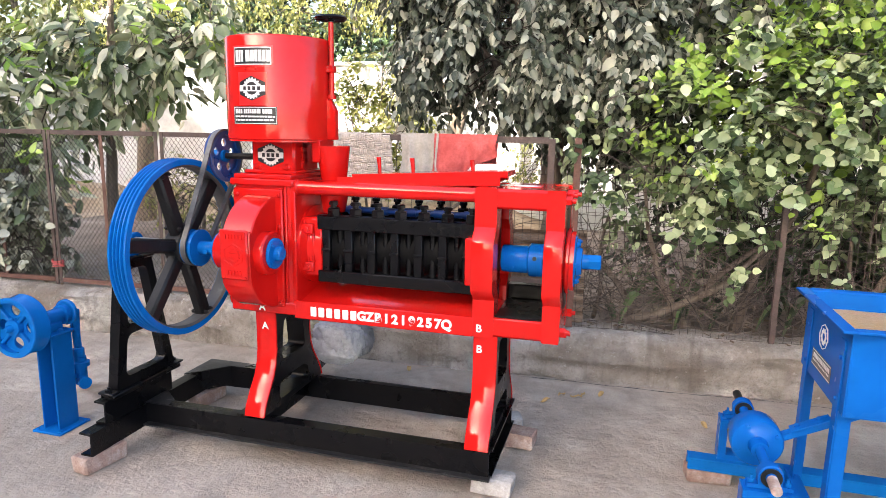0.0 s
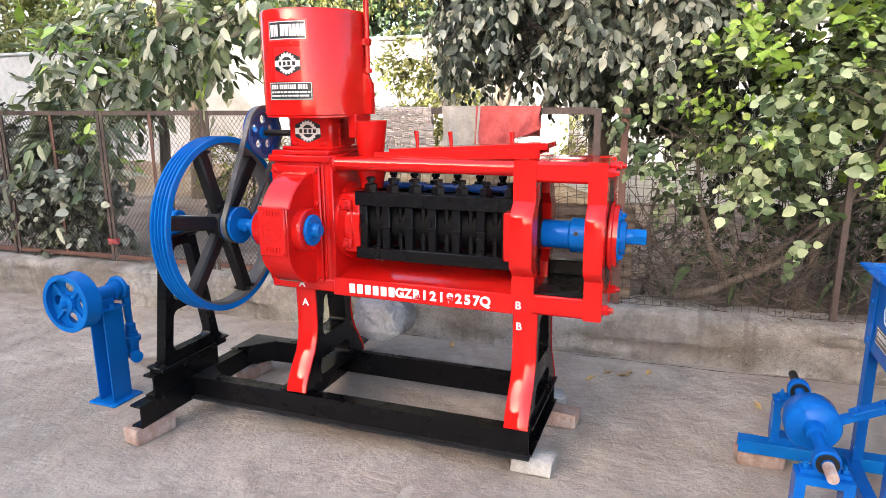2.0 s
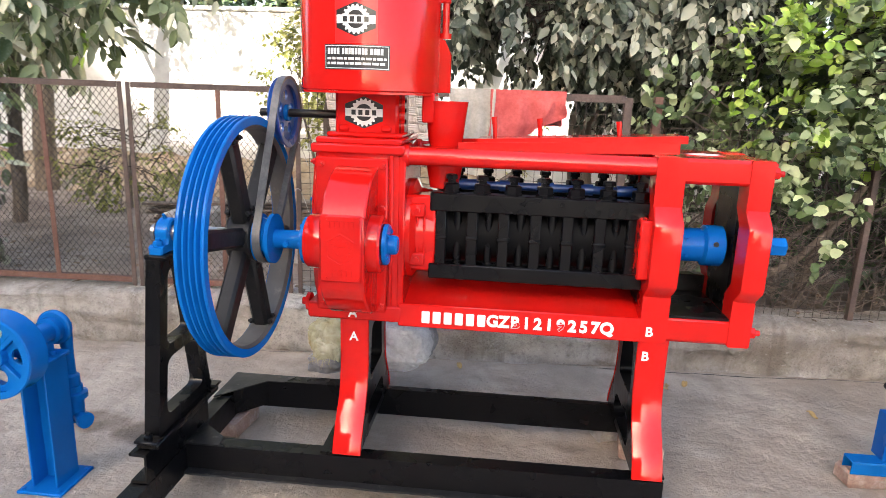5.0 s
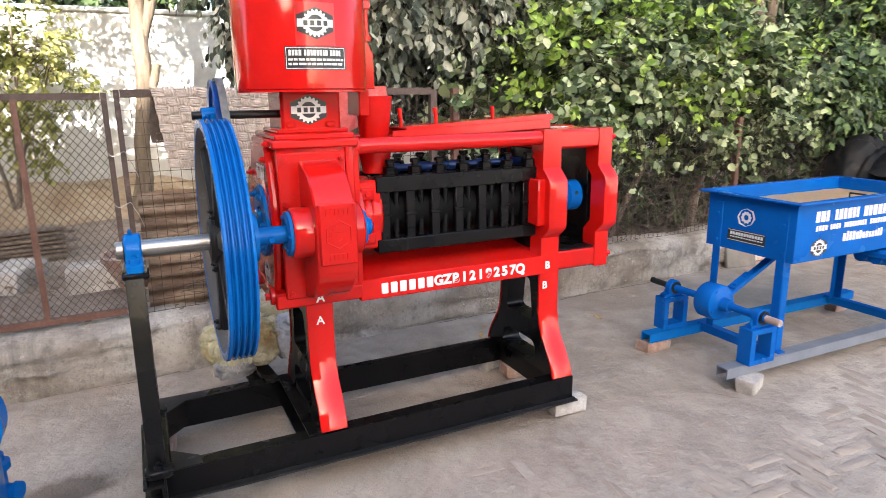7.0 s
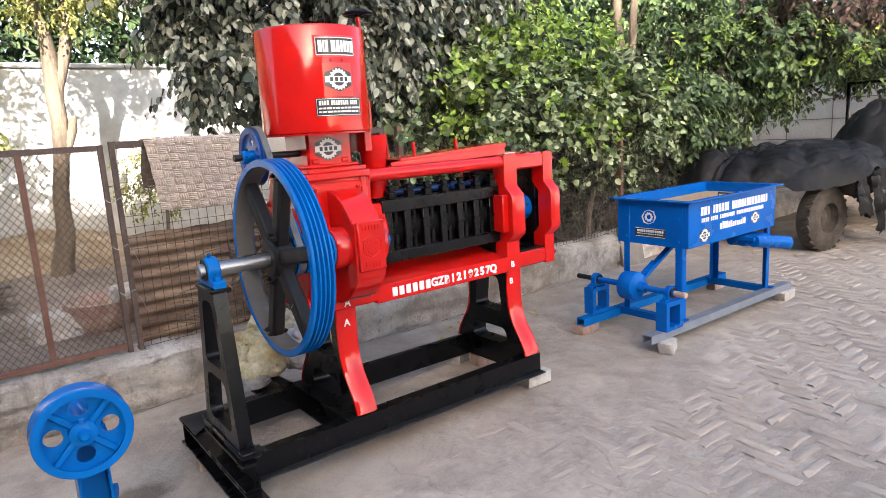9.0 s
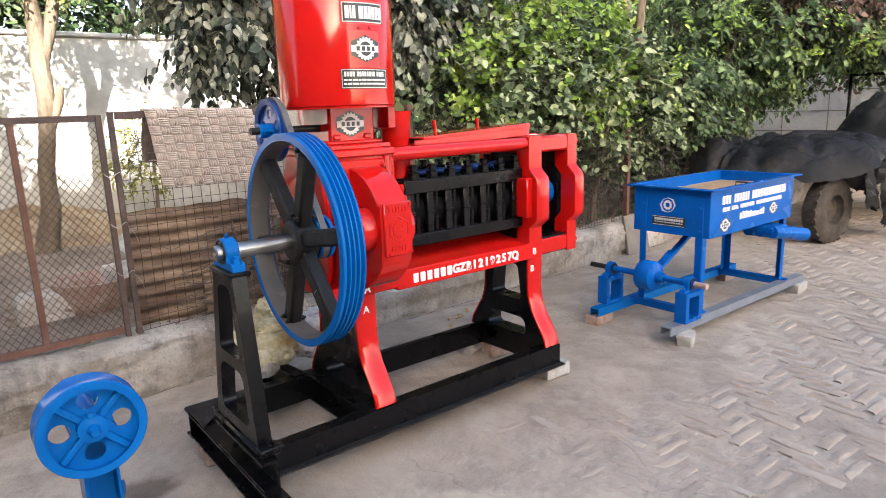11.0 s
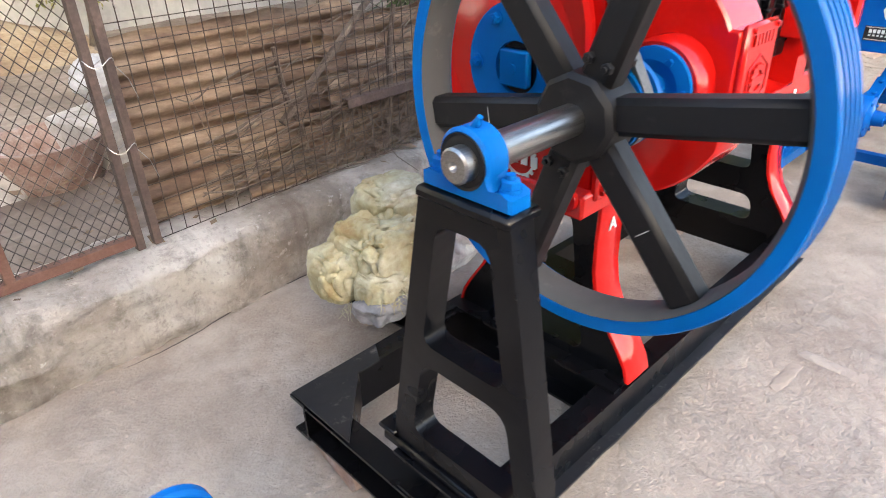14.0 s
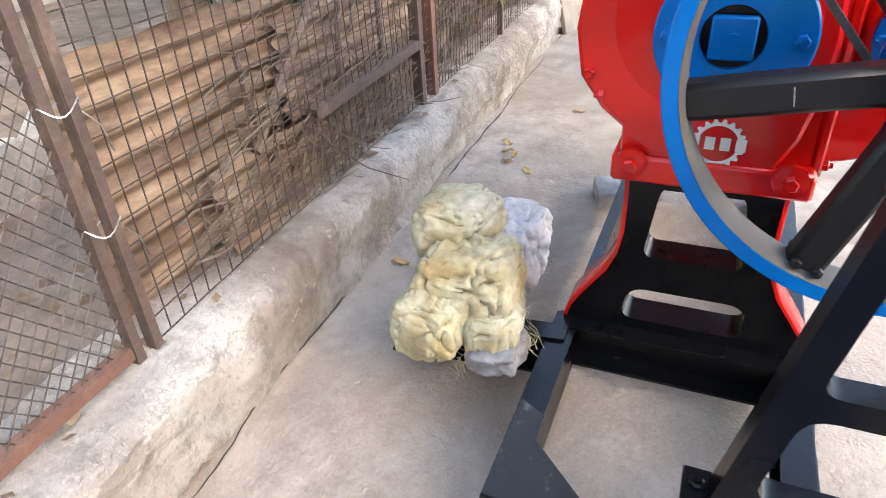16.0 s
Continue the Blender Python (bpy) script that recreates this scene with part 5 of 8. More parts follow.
# small pulley with belt up beside the drum
SPX, SPY, SPZ, SPR = -0.262, 0.30, 1.505, 0.135
g = Geo()
g.lathe(((0.108, -0.018), (SPR - 0.003, -0.022), (SPR, -0.018), (SPR - 0.014, 0.0), (SPR, 0.018), (SPR - 0.003, 0.022), (0.108, 0.018)), (SPX, SPY, SPZ), (1, 0, 0), 44, closed=True)
holed(g, ring_loop(0, 0, 0.112, 40), [ring_loop(0.069 * math.cos(radians(72 * k + 15)), 0.069 * math.sin(radians(72 * k + 15)), 0.021, 16) for k in range(5)], 0.010, lambda u, v, d: (SPX - 0.005 + d, SPY + u, SPZ + v))
spul = part("feed_pulley", g, NAVY, press, "small dark blue pulley with round holes")
g = Geo()
g.lathe(((0.016, -0.06), (0.03, -0.06), (0.032, 0.02), (0.016, 0.02)), (SPX, SPY, SPZ), (1, 0, 0), 24, closed=True)
g.hexbolt((SPX - 0.04, SPY - 0.03, SPZ), (0, -1, 0), 0.008, 0.012)
part("pulley_hub", g, BLUE, spul)
g = Geo()
g.cyl((SPX - 0.095, SPY, SPZ), (-0.03, SPY, SPZ), 0.016, n=18)
part("feed_shaft", g, GREY, press, "dark feed shaft")
# belt round both
def belt_points(c0, r0, c1, r1, n=22):
    c0, c1 = Vector(c0), Vector(c1)
    d = c1 - c0
    base = math.atan2(d.y, d.x)
    off = math.acos((r0 - r1) / d.length)
    pts = []
    for i in range(n + 1):
        a = base + off + (2 * math.pi - 2 * off) * i / n
        pts.append((c0.x + r0 * math.cos(a), c0.y + r0 * math.sin(a)))
    for i in range(n + 1):
        a = base - off + 2 * off * i / n
        pts.append((c1.x + r1 * math.cos(a), c1.y + r1 * math.sin(a)))
    return pts


bp_in = belt_points((PY, PZ), 0.078, (SPY, SPZ), SPR - 0.006)
bp_out = belt_points((PY, PZ), 0.09, (SPY, SPZ), SPR + 0.006)
g = Geo()
n = len(bp_in)
vs = [(x, y, z) for x in (-0.249, -0.227) for y, z in bp_in] + [(x, y, z) for x in (-0.252, -0.224) for y, z in bp_out]
fs = []
for i in range(n):
    j = (i + 1) % n
    fs += [(i, j, n + j, n + i), (2 * n + i, 2 * n + j, 3 * n + j, 3 * n + i), (i, j, 2 * n + j, 2 * n + i), (n + i, n + j, 3 * n + j, 3 * n + i)]
vs = [(x + (-0.013 if z > 1.3 else -0.013 * max(0.0, (z - 1.0) / 0.3)), y, z) for x, y, z in vs]
g.add(vs, fs)
part("drive_belt", g, RUBBER, press, "dark rubber drive belt", angle=50)

# ---- more mesh helpers ----


def blob(geo, c, rad, seed, amp=0.12, freq=2.2, nu=40, nv=24, pleat=0.0, flat=None, mat=None):
    """A lumpy closed bag."""
    c = Vector(c)
    grid = []
    for j in range(nv + 1):
        t = math.pi * j / nv
        row = []
        for i in range(nu):
            a = 2 * math.pi * i / nu
            d = Vector((math.sin(t) * math.cos(a), math.sin(t) * math.sin(a), math.cos(t)))
            k = 1 + amp * noise.noise(d * freq + Vector((seed, 0, 0))) + amp * 0.5 * noise.noise(d * freq * 2.7 + Vector((seed, 3, 1))) + amp * 0.22 * abs(noise.noise(d * freq * 7 + Vector((seed, 5, 1))))
            k += pleat * math.sin(a * 9 + 3 * noise.noise(d * 2 + Vector((seed, 0, 9)))) * (abs(math.cos(t)) ** 1.5)
            w = noise.noise(d * freq * 1.8 + Vector((seed, 8, 2)))
            k -= amp * 0.55 * max(0.0, 1 - abs(w) * 9) + amp * 0.3 * max(0.0, 1 - abs(noise.noise(d * freq * 3.3 + Vector((seed, 1, 6)))) * 8)
            p = c + Vector((d.x * rad[0], d.y * rad[1], d.z * rad[2])) * k
            if flat is not None and p.z < flat:
                p.z = flat + (p.z - flat) * 0.05
            row.append(p)
        grid.append(row)
    vs, fs = [grid[0][0]], []
    for j in range(1, nv):
        vs += grid[j]
    vs.append(grid[nv][0])
    for i in range(nu):
        i2 = (i + 1) % nu
        fs.append((0, 1 + i, 1 + i2))
        for j in range(nv - 2):
            fs.append((1 + j * nu + i, 1 + (j + 1) * nu + i, 1 + (j + 1) * nu + i2, 1 + j * nu + i2))
        fs.append((1 + (nv - 2) * nu + i, len(vs) - 1, 1 + (nv - 2) * nu + i2))
    return geo.add(vs, fs, mat)


# ---- bricks under the machines ----


def brick_geo(l, w, h, seed):
    geo = Geo()
    geo.box(-l / 2, l / 2, -w / 2, w / 2, 0, h, 0.008)
    r2 = random.Random(seed)
    geo.v = [(x + r2.uniform(-1, 1) * 0.005, y + r2.uniform(-1, 1) * 0.005, max(0.0, z + (r2.uniform(-1, 1) * 0.004 if z > 0.02 else 0))) for x, y, z in geo.v]
    return geo


def put_brick(x, y, rz, mat, label, l=0.225, w=0.11, h=0.08, seed=1):
    ob = lone("brick", brick_geo(l, w, h, seed), mat, label, "brick", "bricks under the machines")
    ob.matrix_world = pose(x, y, 0.0, 0, 0, rz)
    return ob


put_brick(-0.64, -0.28, 80, BRICKRED, "worn red brick with whitish mortar under the black base", 0.23, 0.11, 0.082, 1)
put_brick(1.27, 0.07, -4, BRICKGREY, "pale grey broken brick under the black base", 0.19, 0.115, 0.082, 2)
put_brick(1.30, 0.56, -6, BRICKRED, "chipped red brick lying by the rear of the base", 0.19, 0.12, 0.08, 3)
put_brick(-0.60, 0.52, 84, BRICKRED, "dusty brown brick under the end of the cross beam", 0.22, 0.11, 0.08, 5)
put_brick(1.20, 0.72, 20, BRICKGREY, "grey brick half under the rear beam", 0.2, 0.11, 0.078, 6)

# ---- blue pump stand ----
ps = thing("pump_stand", (-1.14, -0.02, 0.0), "blue painted cast pump on a steel stand with a spoked pulley", "pump")
QX, QZ = -1.173, 0.63
g = Geo()
g.box(-1.245, -1.055, -0.125, 0.085, 0.0, 0.014, 0.004)
for xx in (-1.225, -1.075):
    for yy in (-0.105, 0.065):
        g.hexbolt((xx, yy, 0.014), (0, 0, 1), 0.009, 0.006)
part("base_plate", g, BLUE, ps)
for x0, x1 in ((-1.205, -1.195), (-1.105, -1.095)):
    g = Geo()
    g.box(x0, x1, -0.085, 0.045, 0.013, 0.54, 0.002)
    part("upright", g, BLUE, ps)
g = Geo()
g.box(-1.196, -1.104, -0.008, 0.002, 0.013, 0.54, 0.002)
part("upright", g, BLUE, ps)
g = Geo()
g.box(-1.22, -1.08, -0.095, 0.055, 0.54, 0.553, 0.003)
for xx in (-1.20, -1.10):
    g.cyl((xx, -0.02, 0.553), (xx, -0.02, 0.562), 0.02, n=14)
    g.hexbolt((xx, -0.02, 0.562), (0, 0, 1), 0.013, 0.011)
part("top_plate", g, BLUE, ps)
g = Geo()
g.lathe(((0.0, 0), (0.036, 0), (0.042, 0.02), (0.042, 0.17), (0.055, 0.175), (0.055, 0.20), (0.03, 0.205), (0.0, 0.205)), (QX, -0.12, QZ - 0.01), (0, 1, 0), 30)
g.box(QX - 0.045, QX + 0.045, -0.07, 0.03, 0.553, 0.60, 0.006)
part("bearing_tube", g, BLUE, ps)
g = Geo()
RR = 0.158
g.lathe(((RR - 0.028, 0.0), (RR - 0.004, 0.0), (RR, 0.006), (RR - 0.006, 0.05), (RR, 0.094), (RR - 0.004, 0.10), (RR - 0.02, 0.10), (RR - 0.018, 0.06), (RR - 0.018, 0.03)), (QX, -0.245, QZ), (0, 1, 0), 64, closed=True)
wheelp = part("pulley", g, BLUE, ps, "blue flat-belt pulley with four ribs and round holes")
g = Geo()
holed(g, ring_loop(0, 0, RR - 0.017, 48), [ring_loop(0.088 * math.cos(radians(a)), 0.088 * math.sin(radians(a)), 0.031, 20) for a in (0, 90, 180, 270)], 0.008, lambda u, v, d: (QX + u, -0.205 + d, QZ + v))
part("web", g, BLUE, wheelp)
for a in (45, 135, 225, 315):
    m4 = Matrix.Translation((QX, -0.212, QZ)) @ Matrix.Rotation(radians(a), 4, "Y")
    g = Geo()
    g.box(0.03, RR - 0.022, -0.013, 0.008, -0.011, 0.011, 0.004, rot=m4)
    part("rib", g, BLUE, wheelp)
g = Geo()
g.lathe(((0.0, 0), (0.012, 0), (0.018, 0.012), (0.02, 0.03), (0.03, 0.034), (0.044, 0.036), (0.046, 0.08), (0.0, 0.08)), (QX, -0.272, QZ), (0, 1, 0), 28)
g.hexbolt((QX, -0.235, QZ + 0.04), (0, 0, 1), 0.013, 0.014)
part("hub", g, BLUE, wheelp)
g = Geo()
g.lathe(((0.0, 0.0), (0.066, 0.0), (0.072, 0.006), (0.072, 0.02), (0.04, 0.026), (0.0, 0.028)), (QX, 0.085, QZ - 0.005), (0, 1, 0), 30)
part("crank_disc", g, BLUE, ps)
g = Geo()
g.tube([(QX + 0.02, 0.125, QZ + 0.0), (QX + 0.025, 0.125, 0.50), (QX + 0.03, 0.125, 0.40)], [0.03, 0.022, 0.02], 12)
g.lathe(((0.026, 0), (0.03, 0.01), (0.03, 0.05), (0.02, 0.06)), (QX + 0.032, 0.125, 0.355), (0, 0, 1), 16)
part("connecting_rod", g, BLUE, ps)
g = Geo()
g.lathe(((0.03, 0.0), (0.034, 0.01), (0.034, 0.10), (0.05, 0.105), (0.05, 0.13), (0.034, 0.135), (0.034, 0.16), (0.0, 0.165)), (QX + 0.035, 0.125, 0.20), (0, 0, 1), 22)
g.cyl((QX + 0.035, 0.125, 0.225), (QX + 0.09, 0.09, 0.225), 0.026, n=16)
g.lathe(((0.016, 0), (0.034, 0), (0.034, 0.018), (0.016, 0.02)), (QX + 0.09, 0.09, 0.225), (0.9, -0.4, 0), 18)
g.box(QX + 0.0, QX + 0.04, 0.04, 0.12, 0.24, 0.27, 0.004)
part("pump_body", g, BLUE, ps)

# ---- blue sieve tank on skids ----
tk = thing("sieve_tank", (3.15, 0.2, 0.0), "blue sheet-metal sieve tank on an angle-iron frame with skids", "tank")
TX0, TX1, TY0, TY1, TZ0, TZ1 = 2.588, 3.80, -0.145, 0.45, 0.655, 0.982
g = Geo()
w = 0.006
g.box(TX0 + w, TX1 - w, TY0 + w, TY1 - w, TZ0, TZ0 + w, 0.001)
tank = part("tank_floor", g, TANKBLUE, tk)
for bx in ((TX0, TX0 + w, TY0, TY1), (TX1 - w, TX1, TY0, TY1), (TX0 + w, TX1 - w, TY0, TY0 + w), (TX0 + w, TX1 - w, TY1 - w, TY1)):
    g = Geo()
    g.box(*bx, TZ0, TZ1, 0.001)
    part("side_panel", g, TANKBLUE, tank)
for x0, x1, y0, y1 in ((TX0 - 0.045, TX0 + 0.004, TY0 - 0.045, TY1 + 0.045), (TX1 - 0.004, TX1 + 0.045, TY0 - 0.045, TY1 + 0.045), (TX0 + 0.004, TX1 - 0.004, TY0 - 0.045, TY0 + 0.004), (TX0 + 0.004, TX1 - 0.004, TY1 - 0.004, TY1 + 0.045)):
    g = Geo()
    g.box(x0, x1, y0, y1, TZ1 - 0.002, TZ1 + 0.010, 0.003)
    part("rim", g, TANKBLUE, tank)
g = Geo()
g.sheet([[(TX0 + 0.01 + (TX1 - TX0 - 0.02) * i / 24, TY0 + 0.01 + (TY1 - TY0 - 0.02) * j / 16, 0.915 + 0.004 * noise.noise((i * 0.5, j * 0.5, 2))) for i in range(25)] for j in range(17)], 0.004)
part("sieve_screen", g, GRAIN, tank, "tan perforated sieve screen")
g = Geo()
g.tube([(3.42, 0.02, 0.917), (3.42, 0.02, 0.95), (3.42, 0.12, 0.95), (3.42, 0.12, 0.917)], 0.006, 8)
part("screen_handle", g, GREY, tank)
for xx, yy, sx, sy in ((TX0, -0.075, -1, -1), (TX0, 0.365, -1, 1), (TX1 + 0.02, -0.075, 1, -1), (TX1 + 0.02, 0.365, 1, 1)):
    top = 0.93 if sx < 0 else 0.655
    g = Geo()
    g.box(min(xx + sx * 0.001, xx + sx * 0.007), max(xx + sx * 0.001, xx + sx * 0.007), yy - 0.026, yy + 0.026, 0.13, top, 0.001)
    g.box(min(xx + sx * 0.001, xx - sx * 0.045), max(xx + sx * 0.001, xx - sx * 0.045), yy + sy * 0.026 - 0.003, yy + sy * 0.026 + 0.003, 0.13, 0.655, 0.001)
    part("leg", g, TANKBLUE, tk)
    for zz in ((0.70, 0.86) if sx < 0 else ()):
        g = Geo()
        g.hexbolt((xx + sx * 0.007, yy, zz), (sx, 0, 0), 0.010, 0.008)
        part("bolt", g, TANKBLUE, tk)
for yy in (-0.16, 0.42):
    g = Geo()
    g.box(2.15, 4.10, yy, yy + 0.075, 0.125, 0.133, 0.001)
    g.box(2.15, 4.10, yy, yy + 0.006, 0.075, 0.125, 0.001)
    g.box(2.15, 4.10, yy + 0.069, yy + 0.075, 0.075, 0.125, 0.001)
    part("skid", g, BLUE if yy > 0 else DULLBLUE, tk)
for xx in (2.57, 3.80):
    g = Geo()
    g.box(xx, xx + 0.05, -0.14, 0.45, 0.134, 0.142, 0.001)
    g.box(xx, xx + 0.006, -0.14, 0.45, 0.09, 0.134, 0.001)
    part("cross_bar", g, TANKBLUE, tk)
for yy in (-0.18, 0.45):
    g = Geo()
    holed(g, [(2.28, 0.134), (2.47, 0.134), (2.47, 0.335), (2.28, 0.335)], [[(2.315, 0.16), (2.435, 0.16), (2.435, 0.305), (2.315, 0.305)]], 0.085, lambda u, v, d, y0=yy: (u, y0 - 0.005 + d, v))
    part("bearing_seat", g, TANKBLUE, tk)
    g = Geo()
    poly = [(2.295, 0.336), (2.295, 0.352), (2.335, 0.354)]
    for a in range(190, -11, -12):
        poly.append((2.377 + 0.046 * math.cos(radians(a)), 0.389 + 0.046 * math.sin(radians(a))))
    poly += [(2.419, 0.354), (2.459, 0.352), (2.459, 0.336)]
    g.prism(poly, "y", yy + 0.015, yy + 0.06, b_inset=0.004)
    blk = part("pillow_block", g, TANKBLUE, tk)
    for xx in (2.313, 2.441):
        g = Geo()
        g.hexbolt((xx, yy + 0.037, 0.353), (0, 0, 1), 0.012, 0.014, 0.014)
        part("bolt", g, BLUE, blk)
    g = Geo()
    g.lathe(((0.02, 0), (0.038, 0), (0.038, 0.006), (0.02, 0.004)), (2.377, yy + 0.012, 0.389), (0, -1, 0), 24)
    part("bearing_seal", g, GREY, blk)
g = Geo()
g.cyl((2.377, -0.18, 0.389), (2.377, 0.52, 0.389), 0.021, n=20)
part("shaft", g, TANKBLUE, tk)
g = Geo()
g.cyl((2.377, 0.52, 0.389), (2.377, 0.67, 0.389), 0.019, n=18, b=0.003)
part("shaft_end", g, GREY, tk, "bare dark shaft end")
g = Geo()
g.cyl((2.377, -0.27, 0.389), (2.377, -0.18, 0.389), 0.02, n=18, b=0.003)
part("shaft_end", g, BRICKRED, tk, "rusty shaft end")
g = Geo()
g.lathe(((0.0, 0), (0.035, 0), (0.04, 0.05), (0.06, 0.06), (0.098, 0.066), (0.104, 0.075), (0.104, 0.17), (0.098, 0.178), (0.05, 0.182), (0.036, 0.22), (0.0, 0.22)), (2.377, 0.05, 0.389), (0, 1, 0), 36)
for k in range(4):
    a = radians(90 * k + 30)
    g.hexbolt((2.377 + 0.082 * math.cos(a), 0.116, 0.389 + 0.082 * math.sin(a)), (0, -1, 0), 0.009, 0.008)
part("eccentric", g, TANKBLUE, tk)
g = Geo()
m4 = Matrix.Translation((2.44, 0.16, 0.40)) @ Matrix.Rotation(radians(-27), 4, "Y")
g.box(0.0, 0.55, -0.025, 0.025, -0.012, 0.012, 0.003, rot=m4)
g.box(0.08, 0.24, -0.03, 0.03, 0.012, 0.022, 0.002, rot=m4)
for k in (0.11, 0.2):
    g.hexbolt(m4 @ Vector((k, 0, 0.022)), m4.to_3x3() @ Vector((0, 0, 1)), 0.012, 0.012)
part("drive_arm", g, TANKBLUE, tk)
g = Geo()
for k in range(3):
    y0 = -0.33 + 0.09 * k
    g.tube([(3.36, y0 + 0.12, 0.60), (3.55, y0 + 0.09, 0.575), (3.74, y0 + 0.05, 0.54)], [0.045, 0.05, 0.052], 14)
g.box(3.34, 3.58, -0.22, 0.06, 0.60, 0.634, 0.004)
part("spout", g, TANKBLUE, tk, "blue fluted outlet spout")
# marks on the tank
def on_tank_front(u, v, d):
    return (3.19 + u, TY0 - 0.0002 - d, 0.815 + v)


r3 = random.Random(5)
for u, u1, w0, w1, gap_, v0, v1, rag in ((-0.45, 0.46, 0.022, 0.036, 0.010, 0.055, 0.115, 0.0), (-0.44, 0.45, 0.012, 0.022, 0.007, 0.005, 0.035, 0.0), (-0.20, 0.14, 0.014, 0.026, 0.008, -0.075, -0.03, 0.012)):
    g = Geo()
    while u < u1:
        w = r3.uniform(w0, w1)
        if r3.random() < 0.88:
            bar(g, on_tank_front, u, u + w, v0, v1 + r3.uniform(-rag, rag), 0.0012)
        u += w + gap_
    part("painted_writing", g, WHITE, tank, "white painted line of writing as bars")
badge(lambda u, v, d: on_tank_front(u - 0.40, v - 0.09, d), 0.0, 0.066, tank)
badge(lambda u, v, d: on_tank_front(u + 0.30, v - 0.05, d), 0.0, 0.060, tank)


def on_tank_side(u, v, d):
    return (TX0 - 0.0002 - d, 0.155 - u, 0.815 + v)


g = Geo()
gear_marks(g, lambda u, v, d: on_tank_side(u - 0.02, v + 0.045, d), 0.062, 2, 0.80, 0.0012)
gear_marks(g, lambda u, v, d: on_tank_side(u - 0.02, v + 0.045, d), 0.036, 10, 0.45, 0.0012)
part("round_badge", g, WHITE, tank, "round white badge")
g = Geo()
bar(g, on_tank_side, -0.14, 0.12, -0.105, -0.035, 0.001, mat=0)
for v0, v1 in ((-0.042, -0.039), (-0.101, -0.098)):
    bar(g, lambda u, v, d: on_tank_side(u, v, d + 0.0012), -0.135, 0.115, v0, v1, 0.0006, mat=1)
u = -0.12
while u < 0.10:
    bar(g, lambda uu, v, d: on_tank_side(uu, v, d + 0.0012), u, u + 0.014, -0.068, -0.05, 0.0006, mat=1)
    bar(g, lambda uu, v, d: on_tank_side(uu, v, d + 0.0012), u, u + 0.012, -0.083, -0.076, 0.0006, mat=1)
    u += 0.019
part("maker_sticker", g, [SIGNBLACK, WHITE], tank, "black sticker with small white lines")
put_brick(2.25, 0.49, 5, BRICKRED, "brown brick under the end of the skid", 0.2, 0.11, 0.074, 11)
put_brick(2.30, -0.18, 25, BRICKGREY, "broken grey brick under the skid", 0.17, 0.10, 0.074, 12)
put_brick(4.03, -0.14, 5, BRICKGREY, "grey brick under the far end of the skid", 0.2, 0.10, 0.074, 13)
put_brick(4.0, 0.46, 5, BRICKRED, "brown brick under the rear skid", 0.2, 0.10, 0.074, 14)

# ---- bundle of sacking on the rear beam ----


def bag(geo, c, rad, seed, creases, boxy=1.0, lump=0.06, nu=110, nv=66, flat=None):
    """A stuffed sack: creases are (direction, how many, depth, sharpness)."""
    c = Vector(c)
    off = Vector((seed, seed * 0.7, 1.3))

    def point(t, a):
        d = Vector((math.sin(t) * math.cos(a), math.sin(t) * math.sin(a), math.cos(t)))
        q = Vector([math.copysign(abs(v) ** boxy, v) for v in d])
        k = 1 + lump * (noise.noise(d * 1.6 + off) + 0.5 * noise.noise(d * 3.4 + off))
        for way, many, depth, sharp in creases:
            ph = d.dot(Vector(way)) * many + 1.3 * noise.noise(d * 1.9 + off * 2) + 0.5 * noise.noise(d * 5 + off)
            strength = max(0.0, 0.35 + 1.6 * noise.noise(d * 2.1 + off * 3 + Vector(way) * 5))
            k -= depth * strength * ((1 - abs(math.sin(ph))) ** sharp + 0.25 * (1 - abs(math.sin(ph * 2.3 + 1))) ** 3)
        for sx, sy, sz, q_, amt in ((1.0, 3.6, 2.2, 1.7, 0.09), (3.4, 1.1, 2.6, 2.3, 0.07), (2.2, 3.0, 6.5, 3.1, 0.05)):
            w = noise.noise(Vector((d.x * sx, d.y * sy, d.z * sz)) + off * q_)
            k -= amt * max(0.0, 1 - 11 * abs(w)) * max(0.0, 0.6 + noise.noise(d * 2.0 + off * q_ * 2))
        k += 0.012 * noise.noise(d * 9 + off)
        p = c + Vector((q.x * rad[0], q.y * rad[1], q.z * rad[2])) * k
        if flat is not None and p.z < flat:
            p.z = flat + (p.z - flat) * 0.04
        return p
    vs = [point(0.0, 0.0)]
    for j in range(1, nv):
        vs += [point(math.pi * j / nv, 2 * math.pi * i / nu) for i in range(nu)]
    vs.append(point(math.pi, 0.0))
    fs = []
    for i in range(nu):
        i2 = (i + 1) % nu
        fs.append((0, 1 + i, 1 + i2))
        for j in range(nv - 2):
            fs.append((1 + j * nu + i, 1 + (j + 1) * nu + i, 1 + (j + 1) * nu + i2, 1 + j * nu + i2))
        fs.append((1 + (nv - 2) * nu + i, len(vs) - 1, 1 + (nv - 2) * nu + i2))
    return geo.add(vs, fs)


